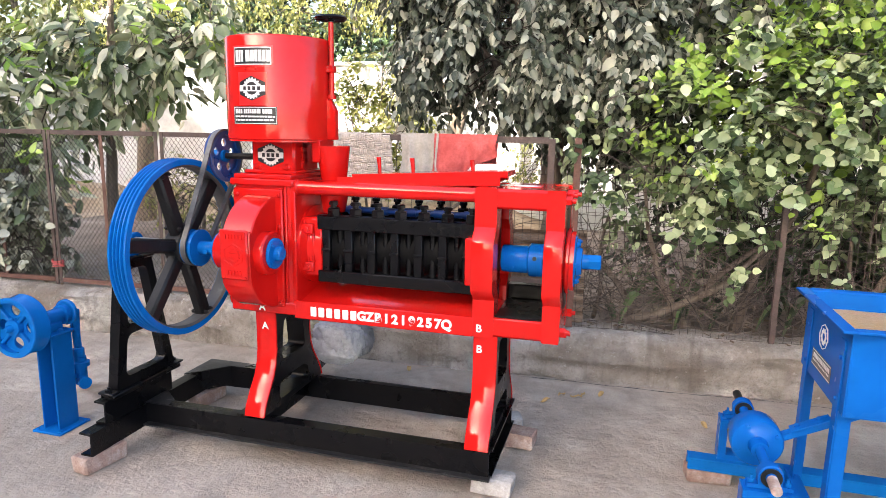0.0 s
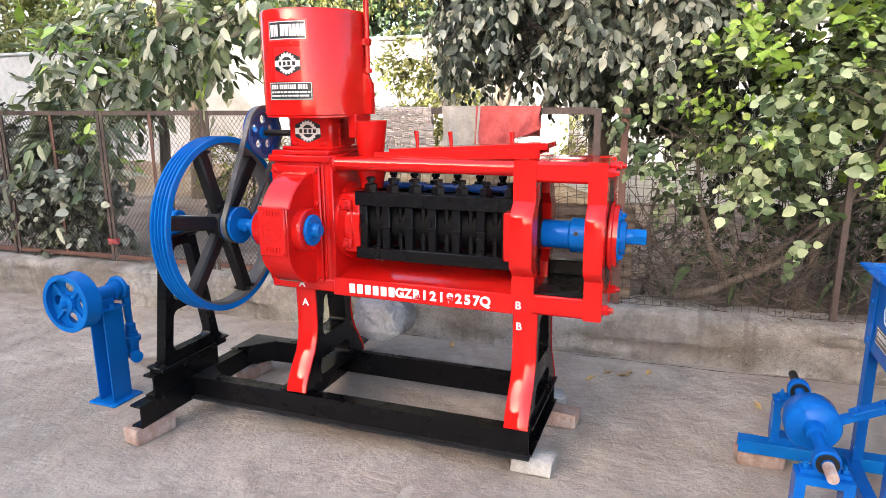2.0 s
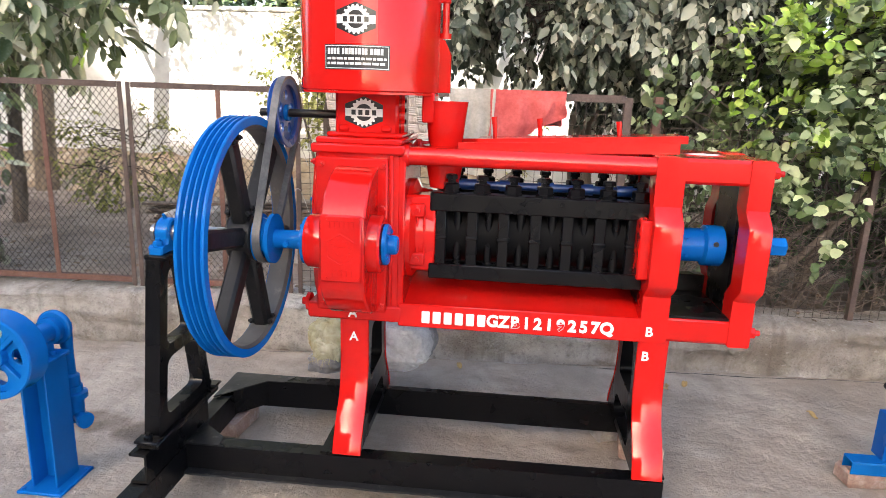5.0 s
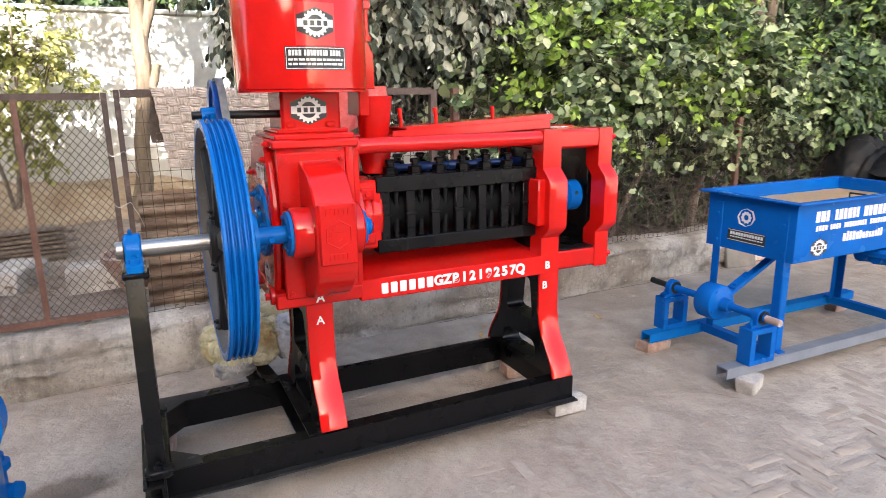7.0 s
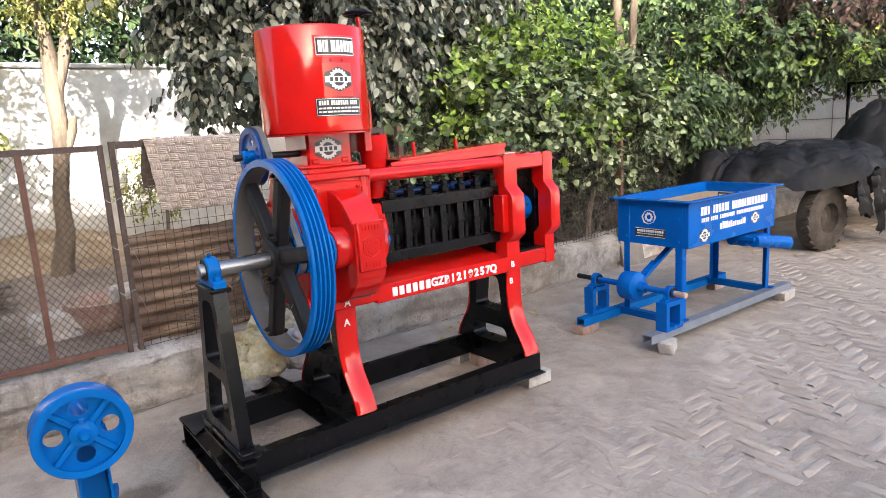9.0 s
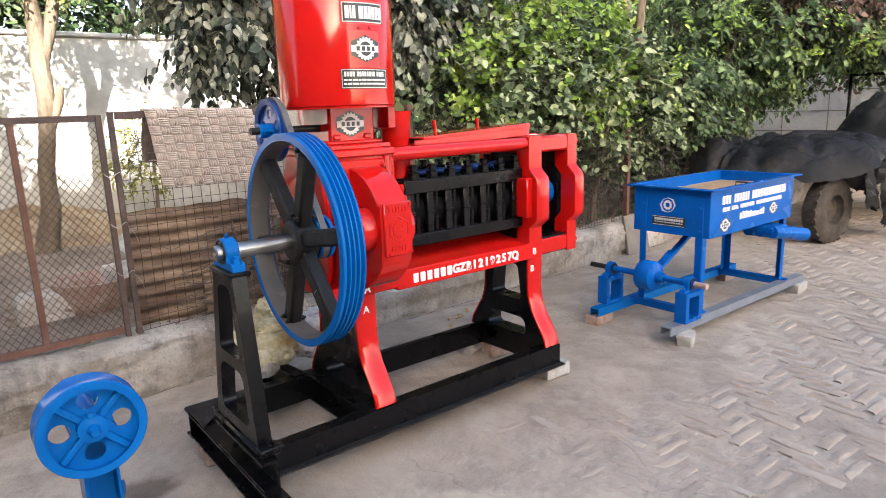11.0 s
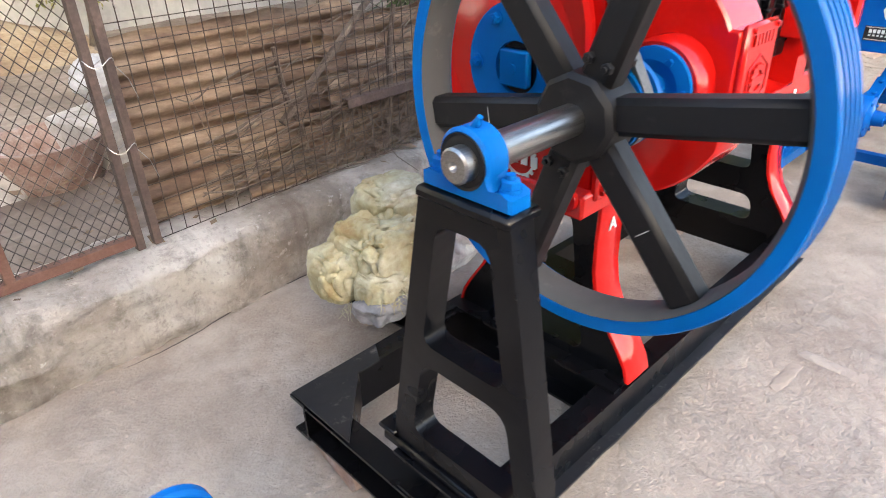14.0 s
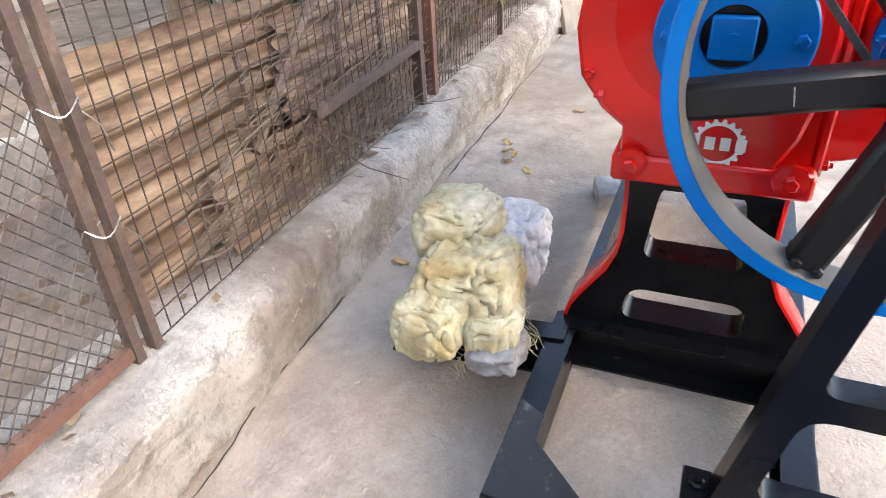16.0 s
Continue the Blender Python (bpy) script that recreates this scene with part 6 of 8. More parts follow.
sb = thing("sack_bundle", (-0.14, 0.93, 0.22), "crumpled bundle of yellow and white sacking lying on the black beam", "sack")
for c, rad, seed, creases, boxy, flat, label in (
        ((-0.135, 0.885, 0.365), (0.165, 0.15, 0.14), 2.0, (((0.6, 0.7, 0.5), 7.0, 0.20, 4), ((0.7, -0.6, 0.1), 6.0, 0.14, 5), ((0.2, 0.9, -0.4), 5.0, 0.16, 5)), 0.66, 0.226, "yellow-green crumpled sacking"),
        ((-0.01, 0.965, 0.475), (0.135, 0.125, 0.105), 7.0, (((0.5, 0.6, 0.7), 5.0, 0.16, 5), ((0.8, -0.5, 0.2), 4.6, 0.10, 5)), 0.68, None, "tied yellow sack end"),
        ((-0.275, 0.95, 0.325), (0.105, 0.10, 0.10), 13.0, (((0.7, -0.7, 0.2), 9.0, 0.10, 4), ((0.1, 0.4, 0.9), 5.0, 0.10, 5)), 0.72, 0.21, "stuffed yellowed sack corner with brown stains"),
        ((-0.225, 0.79, 0.305), (0.085, 0.08, 0.078), 17.0, (((0.6, 0.7, 0.4), 8.0, 0.2, 4),), 0.72, 0.226, "frayed yellow sack end")):
    g = Geo()
    bag(g, c, rad, seed, creases, boxy, 0.10, flat=flat)
    part("sacking", g, SACKYEL, sb, label, angle=75)
g = Geo()
bag(g, (0.115, 0.845, 0.355), (0.165, 0.115, 0.135), 23.0, (((0.5, 0.5, 0.7), 6.0, 0.18, 4), ((0.9, -0.3, 0.2), 4.0, 0.2, 5), ((0.1, 0.8, -0.6), 9.0, 0.1, 4)), 0.72, 0.13, 100, 60, 0.228)
part("white_sack", g, SACKWHITE, sb, "white woven plastic sack", angle=75)
g = Geo()
bag(g, (0.185, 0.96, 0.34), (0.12, 0.09, 0.11), 31.0, (((0.4, 0.6, 0.6), 4.0, 0.12, 4),), 0.8, 0.16, 60, 36, 0.226)
part("dark_plastic", g, SACKDARK, sb, "grey dirty plastic bag", angle=75)
g = Geo()
bag(g, (-0.235, 0.775, 0.252), (0.10, 0.085, 0.05), 41.0, (((0.7, 0.6, 0.2), 4.0, 0.16, 4), ((0.2, 0.9, 0.3), 4.0, 0.12, 4)), 0.8, 0.18, 60, 36, 0.2265)
part("clear_plastic", g, SACKDARK, sb, "dull translucent plastic", angle=75)
g = Geo()
r4 = random.Random(3)
for k in range(70):
    c = ((-0.30, 0.86, 0.25), (-0.24, 0.70, 0.30), (-0.17, 0.745, 0.335))[k % 3]
    p = Vector((c[0] + r4.uniform(-0.05, 0.05), c[1] + r4.uniform(-0.03, 0.03), c[2] + r4.uniform(-0.02, 0.03)))
    d = Vector((r4.uniform(-1, 0.7), r4.uniform(-1, 0.1), r4.uniform(-1, 0.4))).normalized()
    pts = [p]
    for i in range(4):
        d = (d + Vector((r4.uniform(-0.6, 0.6), r4.uniform(-0.6, 0.6), r4.uniform(-0.7, 0.3)))).normalized()
        p = p + d * r4.uniform(0.006, 0.014)
        pts.append(p)
    g.tube(pts, 0.0011, 3, caps=False)
tagged(part("frayed_threads", g, SACKYEL, sb, fix=False), kind="stuff")

# ---- fence ----


def fpt(x, z, off=0.0):
    """A point in the fence's plane."""
    return Vector((x - 0.05 * off, fence_y(x) + off, z))


fence = thing("fence", (0.0, 1.6, 0.34), "rusty angle-iron fence panels with wire mesh on the kerb", "fence")


def angle_post(x, z0, z1, w=0.035, mat=IRON, lean=0.0, name="post"):
    geo = Geo()
    a = Vector((1, 0.05, 0)).normalized()
    m4 = Matrix.Translation(fpt(x, z0)) @ Matrix.Rotation(math.atan(0.05), 4, "Z") @ Matrix.Rotation(radians(lean), 4, "Y")
    geo.box(-w / 2, w / 2, -0.004, 0.003, 0, z1 - z0, 0.001, rot=m4)
    geo.box(-w / 2, -w / 2 + 0.006, 0.003, w, 0, z1 - z0, 0.001, rot=m4)
    return part(name, geo, mat, fence)


def rail(x0, x1, z, w=0.035, mat=IRON):
    geo = Geo()
    L = (x1 - x0) * math.sqrt(1 + 0.05 ** 2)
    m4 = Matrix.Translation(fpt(x0, z)) @ Matrix.Rotation(math.atan(0.05), 4, "Z")
    geo.box(0, L, -0.0045, 0.0035, -w / 2, w / 2, 0.001, rot=m4)
    geo.box(0, L, 0.0035, w, w / 2 - 0.006, w / 2, 0.001, rot=m4)
    return part("rail", geo, mat, fence)


def net(x0, x1, z0, z1, cw, ch, r=0.0019, off=0.012, mat=WIRE):
    """Diamond netting: zigzag wires."""
    geo = Geo()
    n = int((x1 - x0) / cw)
    rows = int((z1 - z0) / (ch / 2))
    for i in range(n + 1):
        xm = x0 + cw * i
        pts = []
        for j in range(rows + 1):
            s = 1 if (i + j) % 2 else -1
            z = z0 + (z1 - z0) * j / rows
            wob = 0.006 * noise.noise((xm * 3, z * 3, 1))
            pts.append(fpt(min(max(xm + s * cw * 0.5 + wob, x0), x1), z, off + 0.5 * wob))
        geo.tube(pts, r, 3, caps=False)
    return tagged(part("netting", geo, mat, fence, fix=False), kind="stuff")


def weld(x0, x1, z0, z1, cw, ch, r=0.0019, off=0.014, mat=WIRE, seed=0):
    """Square welded mesh, a little bent."""
    geo = Geo()
    def P(x, z):
        k = 0.012 * noise.noise((x * 1.5, z * 1.5, seed)) + 0.004 * noise.noise((x * 9, z * 9, seed))
        return fpt(x + k * 0.6, z + 0.5 * k, off + k)
    n = int((x1 - x0) / cw)
    m = int((z1 - z0) / ch)
    for i in range(n + 1):
        xx = x0 + (x1 - x0) * i / n
        geo.tube([P(xx, z0 + (z1 - z0) * k / 14) for k in range(15)], r, 4, caps=False)
    for j in range(m + 1):
        zz = z0 + (z1 - z0) * j / m
        geo.tube([P(x0 + (x1 - x0) * k / 24, zz) for k in range(25)], r, 4, caps=False)
    return tagged(part("welded_mesh", geo, mat, fence, fix=False), kind="stuff")


TOP = 1.605
for x0, x1, mid in ((-4.9, -3.8, -4.3), (-3.75, -2.70, -3.2), (-2.66, -1.69, -2.18), (-1.64, -0.69, -1.10)):
    angle_post(x0, 0.345, TOP, 0.028)
    angle_post(x1, 0.345, TOP, 0.028)
    angle_post(mid, 0.37, TOP - 0.02, 0.03, GATEIRON, name="middle_bar")
    rail(x0 + 0.018, x1 - 0.018, TOP - 0.018)
    rail(x0 + 0.018, x1 - 0.018, 0.385, mat=GATEIRON)
    net(x0 + 0.01, x1 - 0.01, 0.39, TOP - 0.03, 0.0195, 0.048, 0.0024)
angle_post(-0.628, 0.345, 1.62, 0.028)
angle_post(1.29, 0.345, 1.61, 0.045)
rail(-0.61, 1.27, 1.60, 0.042)
weld(-0.62, 1.28, 0.36, 1.58, 0.055, 0.066, 0.0021, seed=1)
rail(0.3, 1.27, 0.64, 0.04)
angle_post(1.46, 0.34, 1.62, 0.045, GATEIRON)
weld(1.40, 2.72, 0.345, 1.45, 0.048, 0.055, 0.0021, seed=4)
angle_post(2.74, 0.34, 1.25, 0.034, IRON)
weld(2.76, 4.4, 0.345, 1.40, 0.05, 0.06, seed=6)
angle_post(4.42, 0.34, 1.35, 0.045, GATEIRON)
weld(4.46, 6.4, 0.345, 1.30, 0.06, 0.07, seed=8)
angle_post(6.42, 0.34, 1.35, 0.05)
# wire ties
for zz in (0.72, 1.0, 1.28):
    g = Geo()
    c = fpt(-0.66, zz)
    pts = [c + Vector((0.045 * math.cos(a * 0.9), 0.03 * math.sin(a * 0.9), 0.012 * math.sin(a * 2.3))) for a in [0.35 * k for k in range(22)]]
    g.tube(pts + [pts[-1] + Vector((0.03, -0.02, -0.05)), pts[-1] + Vector((0.05, -0.01, -0.12))], 0.002, 4)
    part("wire_tie", g, STEEL, fence)
g = Geo()
for k in range(5):
    zz = 0.50 + 0.012 * k
    c = fpt(-2.68, zz)
    g.tube([c + Vector((0.05 * math.cos(a * 0.7), 0.035 * math.sin(a * 0.7), 0.006 * math.sin(a + k))) for a in [0.5 * q for q in range(19)]], 0.004, 5)
part("wire_tie", g, CLOTHRED, fence, "faded red cord tie")

# ---- corrugated sheets behind the fence ----


def corrugated(x0, x1, z0, z1, off, seed, tilt, label):
    geo = Geo()
    grid = []
    nz = int((z1 - z0) / 0.0085)
    for j in range(nz + 1):
        z = z0 + (z1 - z0) * j / nz
        row = []
        for i in range(41):
            x = x0 + (x1 - x0) * i / 40
            sag = 0.03 * noise.noise((x * 1.2, z * 0.8, seed)) - tilt * (x - x0)
            wave = 0.015 * math.sin(2 * math.pi * (z + sag) / 0.078)
            edge = 0.02 * noise.noise((x * 6, seed, 0)) if j in (0, nz) else 0
            row.append(fpt(x, z + sag * 0.6 + edge, off + wave + 0.02 * noise.noise((x * 2, z * 2, seed + 4))))
        grid.append(row)
    geo.sheet(grid, 0.002)
    return lone("corrugated_sheet", geo, TIN, label, "metal sheet", "sheets behind the fence", angle=60)


corrugated(-0.58, 0.50, 0.30, 1.04, 0.17, 1.0, 0.0, "rusty tan corrugated tin sheet leaning behind the fence")
corrugated(0.30, 1.55, 0.28, 0.98, 0.12, 6.0, -0.03, "dark rusty corrugated tin sheet with bent edge")
corrugated(-0.2, 1.3, 0.27, 0.62, 0.07, 11.0, 0.02, "low rusty corrugated tin strip along the kerb")
for x0, z0, x1, z1, off in ((0.12, 0.36, 0.02, 0.92, 0.075), (0.55, 0.36, 0.66, 1.0, 0.06), (0.0, 0.62, 0.75, 1.22, 0.06), (0.95, 0.36, 1.02, 1.1, 0.06)):
    g = Geo()
    a, b = fpt(x0, z0, off), fpt(x1, z1, off)
    g.tube([a, a.lerp(b, 0.35) + Vector((0.012, 0, 0.01)), a.lerp(b, 0.7) - Vector((0.01, 0, 0)), b], [0.018, 0.016, 0.014, 0.010], 8)
    lone("dead_branch", g, TWIG, "grey dead branch caught behind the wire mesh", "branch", "branches in the fence")
g = Geo()
r5 = random.Random(11)
for k in range(760):
    x = r5.triangular(-0.4, 2.9, 0.8) if k % 3 else r5.uniform(1.3, 4.5)
    z = 0.36 + abs(r5.gauss(0, 0.13 if x < 1.3 else 0.32))
    off = r5.uniform(0.015, 0.09 if x < 1.3 else 0.4)
    p = fpt(x, z, off)
    d = Vector((r5.uniform(-1, 1), r5.uniform(-0.1, 0.1), r5.uniform(-0.5, 0.6))).normalized()
    L = r5.uniform(0.1, 0.4)
    q = Vector((0, 0, r5.uniform(-0.06, 0.06)))
    pts = [p, p + d * L * 0.4 + q, p + d * L * 0.75 + q * 0.7, p + d * L]
    pts = [Vector((v.x, v.y, max(v.z, 0.35))) for v in pts]
    g.tube(pts, [0.003, 0.0026, 0.002, 0.001], 4, caps=False)
for k in range(110):
    x = r5.uniform(-0.45, 0.95)
    z = 0.38 + 0.62 * r5.random() ** 1.4
    L = r5.uniform(0.3, 0.9)
    off, sl = r5.uniform(0.02, 0.06), r5.uniform(-0.14, 0.22)
    ph = r5.uniform(0, 6)
    pts = [fpt(min(x + L * t / 7, 1.27), max(0.35, z + sl * L * t / 7 + 0.018 * math.sin(ph + t * 1.3) + 0.01 * noise.noise((x, t * 0.9, k))), off + 0.012 * math.sin(ph * 2 + t)) for t in range(8)]
    w = r5.uniform(0.0016, 0.0045)
    g.tube(pts, [w * (1 - 0.07 * t) for t in range(8)], 4, caps=False)
tagged(lone("dry_twigs", g, TWIG, "tangle of dry twigs and vines along the mesh", "twigs", fix=False), kind="stuff")

# ---- mat and cloths on the top rail ----
mt = thing("woven_mat", (-0.16, 1.6, 1.62), "thick brown woven jute mat hung over the fence rail", "mat")
g = Geo()
CW, CH, MX = 0.0575, 0.049, -0.455
for side, rows, cols in ((-1, 9, 11), (1, 6, 11)):
    for j in range(rows):
        for i in range(cols):
            for q in range(4):
                across = (i + j) % 2 == 0
                t = (q + 0.5) / 4
                ends = ((i - 0.05, j + t), (i + 0.5, j + t), (i + 1.05, j + t)) if across else ((i + t, j - 0.05), (i + t, j + 0.5), (i + t, j + 1.05))
                pts = []
                for k, (u, v) in enumerate(ends):
                    x = MX + CW * u + (0.055 * v / 9 if side < 0 else 0.0)
                    z = 1.632 - CH * v - 0.03 * CW * u * (1 if side < 0 else 0.3)
                    wob = 0.004 * noise.noise((x * 9, z * 9, 2))
                    out = 0.027 + (0.018 if k == 1 else 0.0) - (0.0 if across else 0.003) + 0.012 * noise.noise((x * 3, z * 3, 7))
                    pts.append(fpt(x + wob, z + wob, side * out))
                a, m, b = pts
                g.tube([a, a.lerp(m, 0.5) + (m - a.lerp(b, 0.5)) * 0.35, m, m.lerp(b, 0.5) + (m - a.lerp(b, 0.5)) * 0.35, b], [0.0060, 0.0074, 0.0078, 0.0074, 0.0060], 5, caps=False)
tagged(part("weave", g, MAT, mt, fix=False), kind="stuff")
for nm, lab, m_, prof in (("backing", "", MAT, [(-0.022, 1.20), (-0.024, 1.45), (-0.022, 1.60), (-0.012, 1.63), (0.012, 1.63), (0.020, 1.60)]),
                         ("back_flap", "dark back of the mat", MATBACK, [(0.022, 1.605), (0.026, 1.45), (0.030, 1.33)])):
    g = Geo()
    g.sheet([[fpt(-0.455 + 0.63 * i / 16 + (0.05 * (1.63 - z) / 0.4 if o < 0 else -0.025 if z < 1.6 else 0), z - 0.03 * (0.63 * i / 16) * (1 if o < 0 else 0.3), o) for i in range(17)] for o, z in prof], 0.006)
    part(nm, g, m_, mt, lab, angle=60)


def cloth(x0, x1, drop_f, drop_b, mat, label, seed, slant=0.0):
    geo = Geo()
    grid = []
    nu = 36
    path = [(-1, drop_f * (1 - k / 9)) for k in range(10)] + [(0, 0)] + [(1, drop_b * (k + 1) / 6) for k in range(6)]
    for side, d in path:
        row = []
        for i in range(nu + 1):
            t = i / nu
            x = x0 + (x1 - x0) * t
            dd = d * (1 - slant * t if side < 0 else 1)
            fold = (0.018 * math.sin(t * 17 + seed + 3 * noise.noise((t * 3, d * 3, seed))) + 0.02 * noise.noise((t * 6, d * 5, seed))) * min(1, d * 6)
            row.append(fpt(x + 0.05 * noise.noise((t * 3, d * 4, seed + 2)) * min(1, d * 4), 1.632 - dd, side * (0.024 + 0.03 * min(1, d * 4)) + fold * (1 if side else 0)))
        grid.append(row)
    geo.sheet(grid, 0.003)
    return lone("cloth", geo, mat, label, "cloth", "cloths on the rail", angle=70)


cloth(0.26, 0.53, 0.33, 0.25, CLOTHGREY, "faded beige sackcloth hung over the fence rail", 1.0)
cloth(0.50, 0.93, 0.36, 0.2, CLOTHRED, "faded red cloth draped over the fence rail", 5.0, 0.6)

# ---- behind the fence ----
g = Geo()
g.lathe(((0.0, 0.0), (0.20, 0.0), (0.27, 0.18), (0.28, 0.24), (0.25, 0.24), (0.20, 0.05), (0.0, 0.04)), (-0.62, 2.9, 0.20), (0, 0, 1), 28)
g.v = [(x + 0.012 * noise.noise((x * 6, y * 6, z * 6)), y + 0.012 * noise.noise((x * 6, y * 6, z * 6 + 4)), z) for x, y, z in g.v]
lone("clay_basin", g, BRICKRED, "cracked brown clay basin on the soil behind the fence", "basin")
# Plain rounded lump, put in place of a small white bird.
g = Geo()
blob(g, (-0.24, 3.1, 0.62), (0.14, 0.1, 0.12), 3.0, 0.15)
lone("white_bag", g, SACKWHITE, "small rounded white lump on the rubble, in place of a bird", "bag", angle=60)
for k, (x, y, z, sx, sy, sz) in enumerate(((-0.95, 2.9, 0.2, 0.35, 0.25, 0.22), (-0.2, 3.1, 0.2, 0.6, 0.4, 0.3), (0.6, 3.3, 0.2, 0.7, 0.4, 0.25), (-1.5, 3.2, 0.2, 0.5, 0.3, 0.2), (-2.3, 3.6, 0.2, 0.6, 0.4, 0.28))):
    g = Geo()
    g.box(-sx / 2, sx / 2, -sy / 2, sy / 2, 0, sz, 0.02, rot=pose(x, y, z - 0.03, 0, 0, 23 * k))
    g.v = [(a + 0.02 * noise.noise((a * 5, b * 5, c * 5)), b + 0.02 * noise.noise((a * 5, b * 5, c * 5 + 9)), c) for a, b, c in g.v]
    lone("rubble_block", g, CONCRETE, "broken grey concrete block on the soil", "rubble", "rubble behind the fence")
for k in range(7):
    g = Geo()
    z = 0.26 + 0.035 * k
    g.box(-0.9 + 0.05 * (k % 3), 0.8 + 0.08 * (k % 2), -0.06, 0.06, z - 0.012, z + 0.012, 0.004, rot=pose(-2.0, 3.9 + 0.03 * (k % 2), 0, 0, 0, 5 + 2 * k))
    lone("plank", g, TWIG, "weathered brown plank in a stack behind the fence", "plank", "planks behind the fence")

# ---- covered machine at the end of the yard ----
tm = thing("covered_tractor", (6.4, 1.0, 0.0), "tractor under a torn dusty grey tarpaulin with one tyre showing", "tractor")


def drape(c, ax, ay, h, hem, seed, rot=0.0, steep=2.2, rough=0.16):
    geo = Geo()
    grid = []
    for j in range(70):
        r = (j / 69) ** 0.85
        row = []
        for i in range(145):
            a = 2 * math.pi * i / 144
            rr = r * (1 + 0.16 * noise.noise((math.cos(a) * 1.5, math.sin(a) * 1.5, seed)) * r)
            fold = 0.05 * math.sin(a * 11 + 4 * noise.noise((math.cos(a), math.sin(a), seed))) * max(0, r - 0.6) * 2
            x, y = (rr + fold) * ax * math.cos(a), (rr + fold) * ay * math.sin(a)
            hm = hem + 0.22 * noise.noise((math.cos(a) * 2, math.sin(a) * 2, seed + 5))
            z = hm + (h - hm) * (1 - r ** steep) + rough * noise.noise((x * 1.5, y * 1.5, seed)) * (1 - 0.3 * r) + 0.2 * rough * noise.noise((x * 3.5, y * 3.5, seed)) - 0.06 * max(0.0, 1 - abs(noise.noise((x * 0.9 + y * 0.4, y * 2.6, seed + 2))) * 8) - 0.05 * max(0.0, 1 - abs(noise.noise((x * 3.5, y * 1.2 + x, seed + 3))) * 8) - 0.03 * max(0.0, 1 - abs(noise.noise((x * 5 + y, y * 4 - x, seed + 6))) * 6)
            row.append(Vector(c) + Matrix.Rotation(rot, 3, "Z") @ Vector((x, y, max(z, 0.02))))
        grid.append(row)
    geo.sheet(grid, 0.004)
    return geo


part("tarpaulin", drape((6.75, 1.0, 0), 1.15, 0.85, 1.16, 0.80, 3.0, 0.15, 5.0, 0.05), TARP, tm, "dusty grey tarpaulin", angle=60)
part("tarpaulin", drape((8.6, 0.7, 0), 1.0, 0.85, 1.62, 0.5, 8.0, -0.2, 2.4, 0.12), TARPDARK, tm, "torn black tarpaulin over a high seat", angle=60)
part("tarpaulin", drape((6.3, 1.75, 0), 0.7, 0.5, 1.12, 0.6, 5.0, 0.2, 3.0, 0.14), TARP, tm, angle=60)
for k in range(6):
    g = Geo()
    x, y = 6.25 + 0.14 * k, 0.20 - 0.03 * k + 0.05 * (k % 2)
    top, drop = 0.84 - 0.02 * k, (0.3, 0.45, 0.38, 0.6, 0.55, 0.74)[k]
    g.sheet([[(x + 0.17 * i / 6 + 0.03 * noise.noise((i, j * 0.5, k)) + 0.05 * j / 11 * (k % 3 - 1), y + 0.04 * math.sin(i * 1.9 + k) * (0.3 + j / 11) - 0.02 * j / 3 + 0.03 * noise.noise((i * 0.6, j * 0.5, k + 7)), max(0.03, top - drop * j / 11 * (1 + 0.25 * noise.noise((i * 0.6, k, 2))) + 0.03 * noise.noise((i * 0.7, k, 0)))) for i in range(7)] for j in range(12)], 0.004)
    part("tarpaulin_flap", g, TARP, tm, angle=70)
g = Geo()
TR = 0.36
g.lathe(((0.17, -0.09), (0.22, -0.105), (0.32, -0.10), (TR, -0.07), (TR + 0.005, 0.0), (TR, 0.07), (0.32, 0.10), (0.22, 0.105), (0.17, 0.09)), (6.2, 0.50, TR), (0.12, 1, 0), 40, closed=True)
tyre = part("tyre", g, TYRE, tm, "dusty worn tyre")
for k in range(24):
    m4 = Matrix.Translation((6.2, 0.50, TR)) @ Matrix.Rotation(radians(-6.8), 4, "Z") @ Matrix.Rotation(2 * math.pi * k / 24, 4, "Y")
    g = Geo()
    g.box(-0.022, 0.022, -0.085, 0.0, TR - 0.004, TR + 0.022, 0.004, rot=m4 @ Matrix.Rotation(0.5, 4, "Z"))
    part("tread_lug", g, TYRE, tyre)
g = Geo()
g.lathe(((0.0, -0.03), (0.06, -0.03), (0.09, -0.01), (0.15, -0.02), (0.172, -0.07), (0.172, 0.07), (0.0, 0.05)), (6.2, 0.50, TR), (0.12, 1, 0), 28)
part("wheel_rim", g, TYRE, tm)
g = Geo()
g.box(-0.05, 0.05, -0.02, 0.02, 0, 0.75, 0.01, rot=pose(8.0, 0.25, 0.35, 0, 14, 0))
part("red_panel", g, RED, tm, "red painted metal panel")
g = Geo()
g.box(6.9, 7.9, 0.10, 0.15, 1.10, 1.15, 0.005, rot=pose(0, 0, 0, 0, 2, 0))
part("bar", g, GREY, tm)
g = Geo()
g.box(9.6, 9.64, 1.0, 1.04, 0.2, 1.9, 0.004)
g.box(9.6, 9.64, 1.6, 1.64, 0.2, 1.9, 0.004)
g.box(9.6, 9.64, 1.04, 1.60, 1.86, 1.9, 0.004)
part("frame", g, BLACK, tm, "black tubular frame")
# leaning slab by the kerb
g = Geo()
g.box(-0.16, 0.16, -0.02, 0.02, 0.0, 0.42, 0.006, rot=pose(4.35, 1.62, 0.0, -12, 0, -8))
lone("stone_slab", g, PLASTER, "dark grey-brown stone slab leaning on the kerb", "slab")
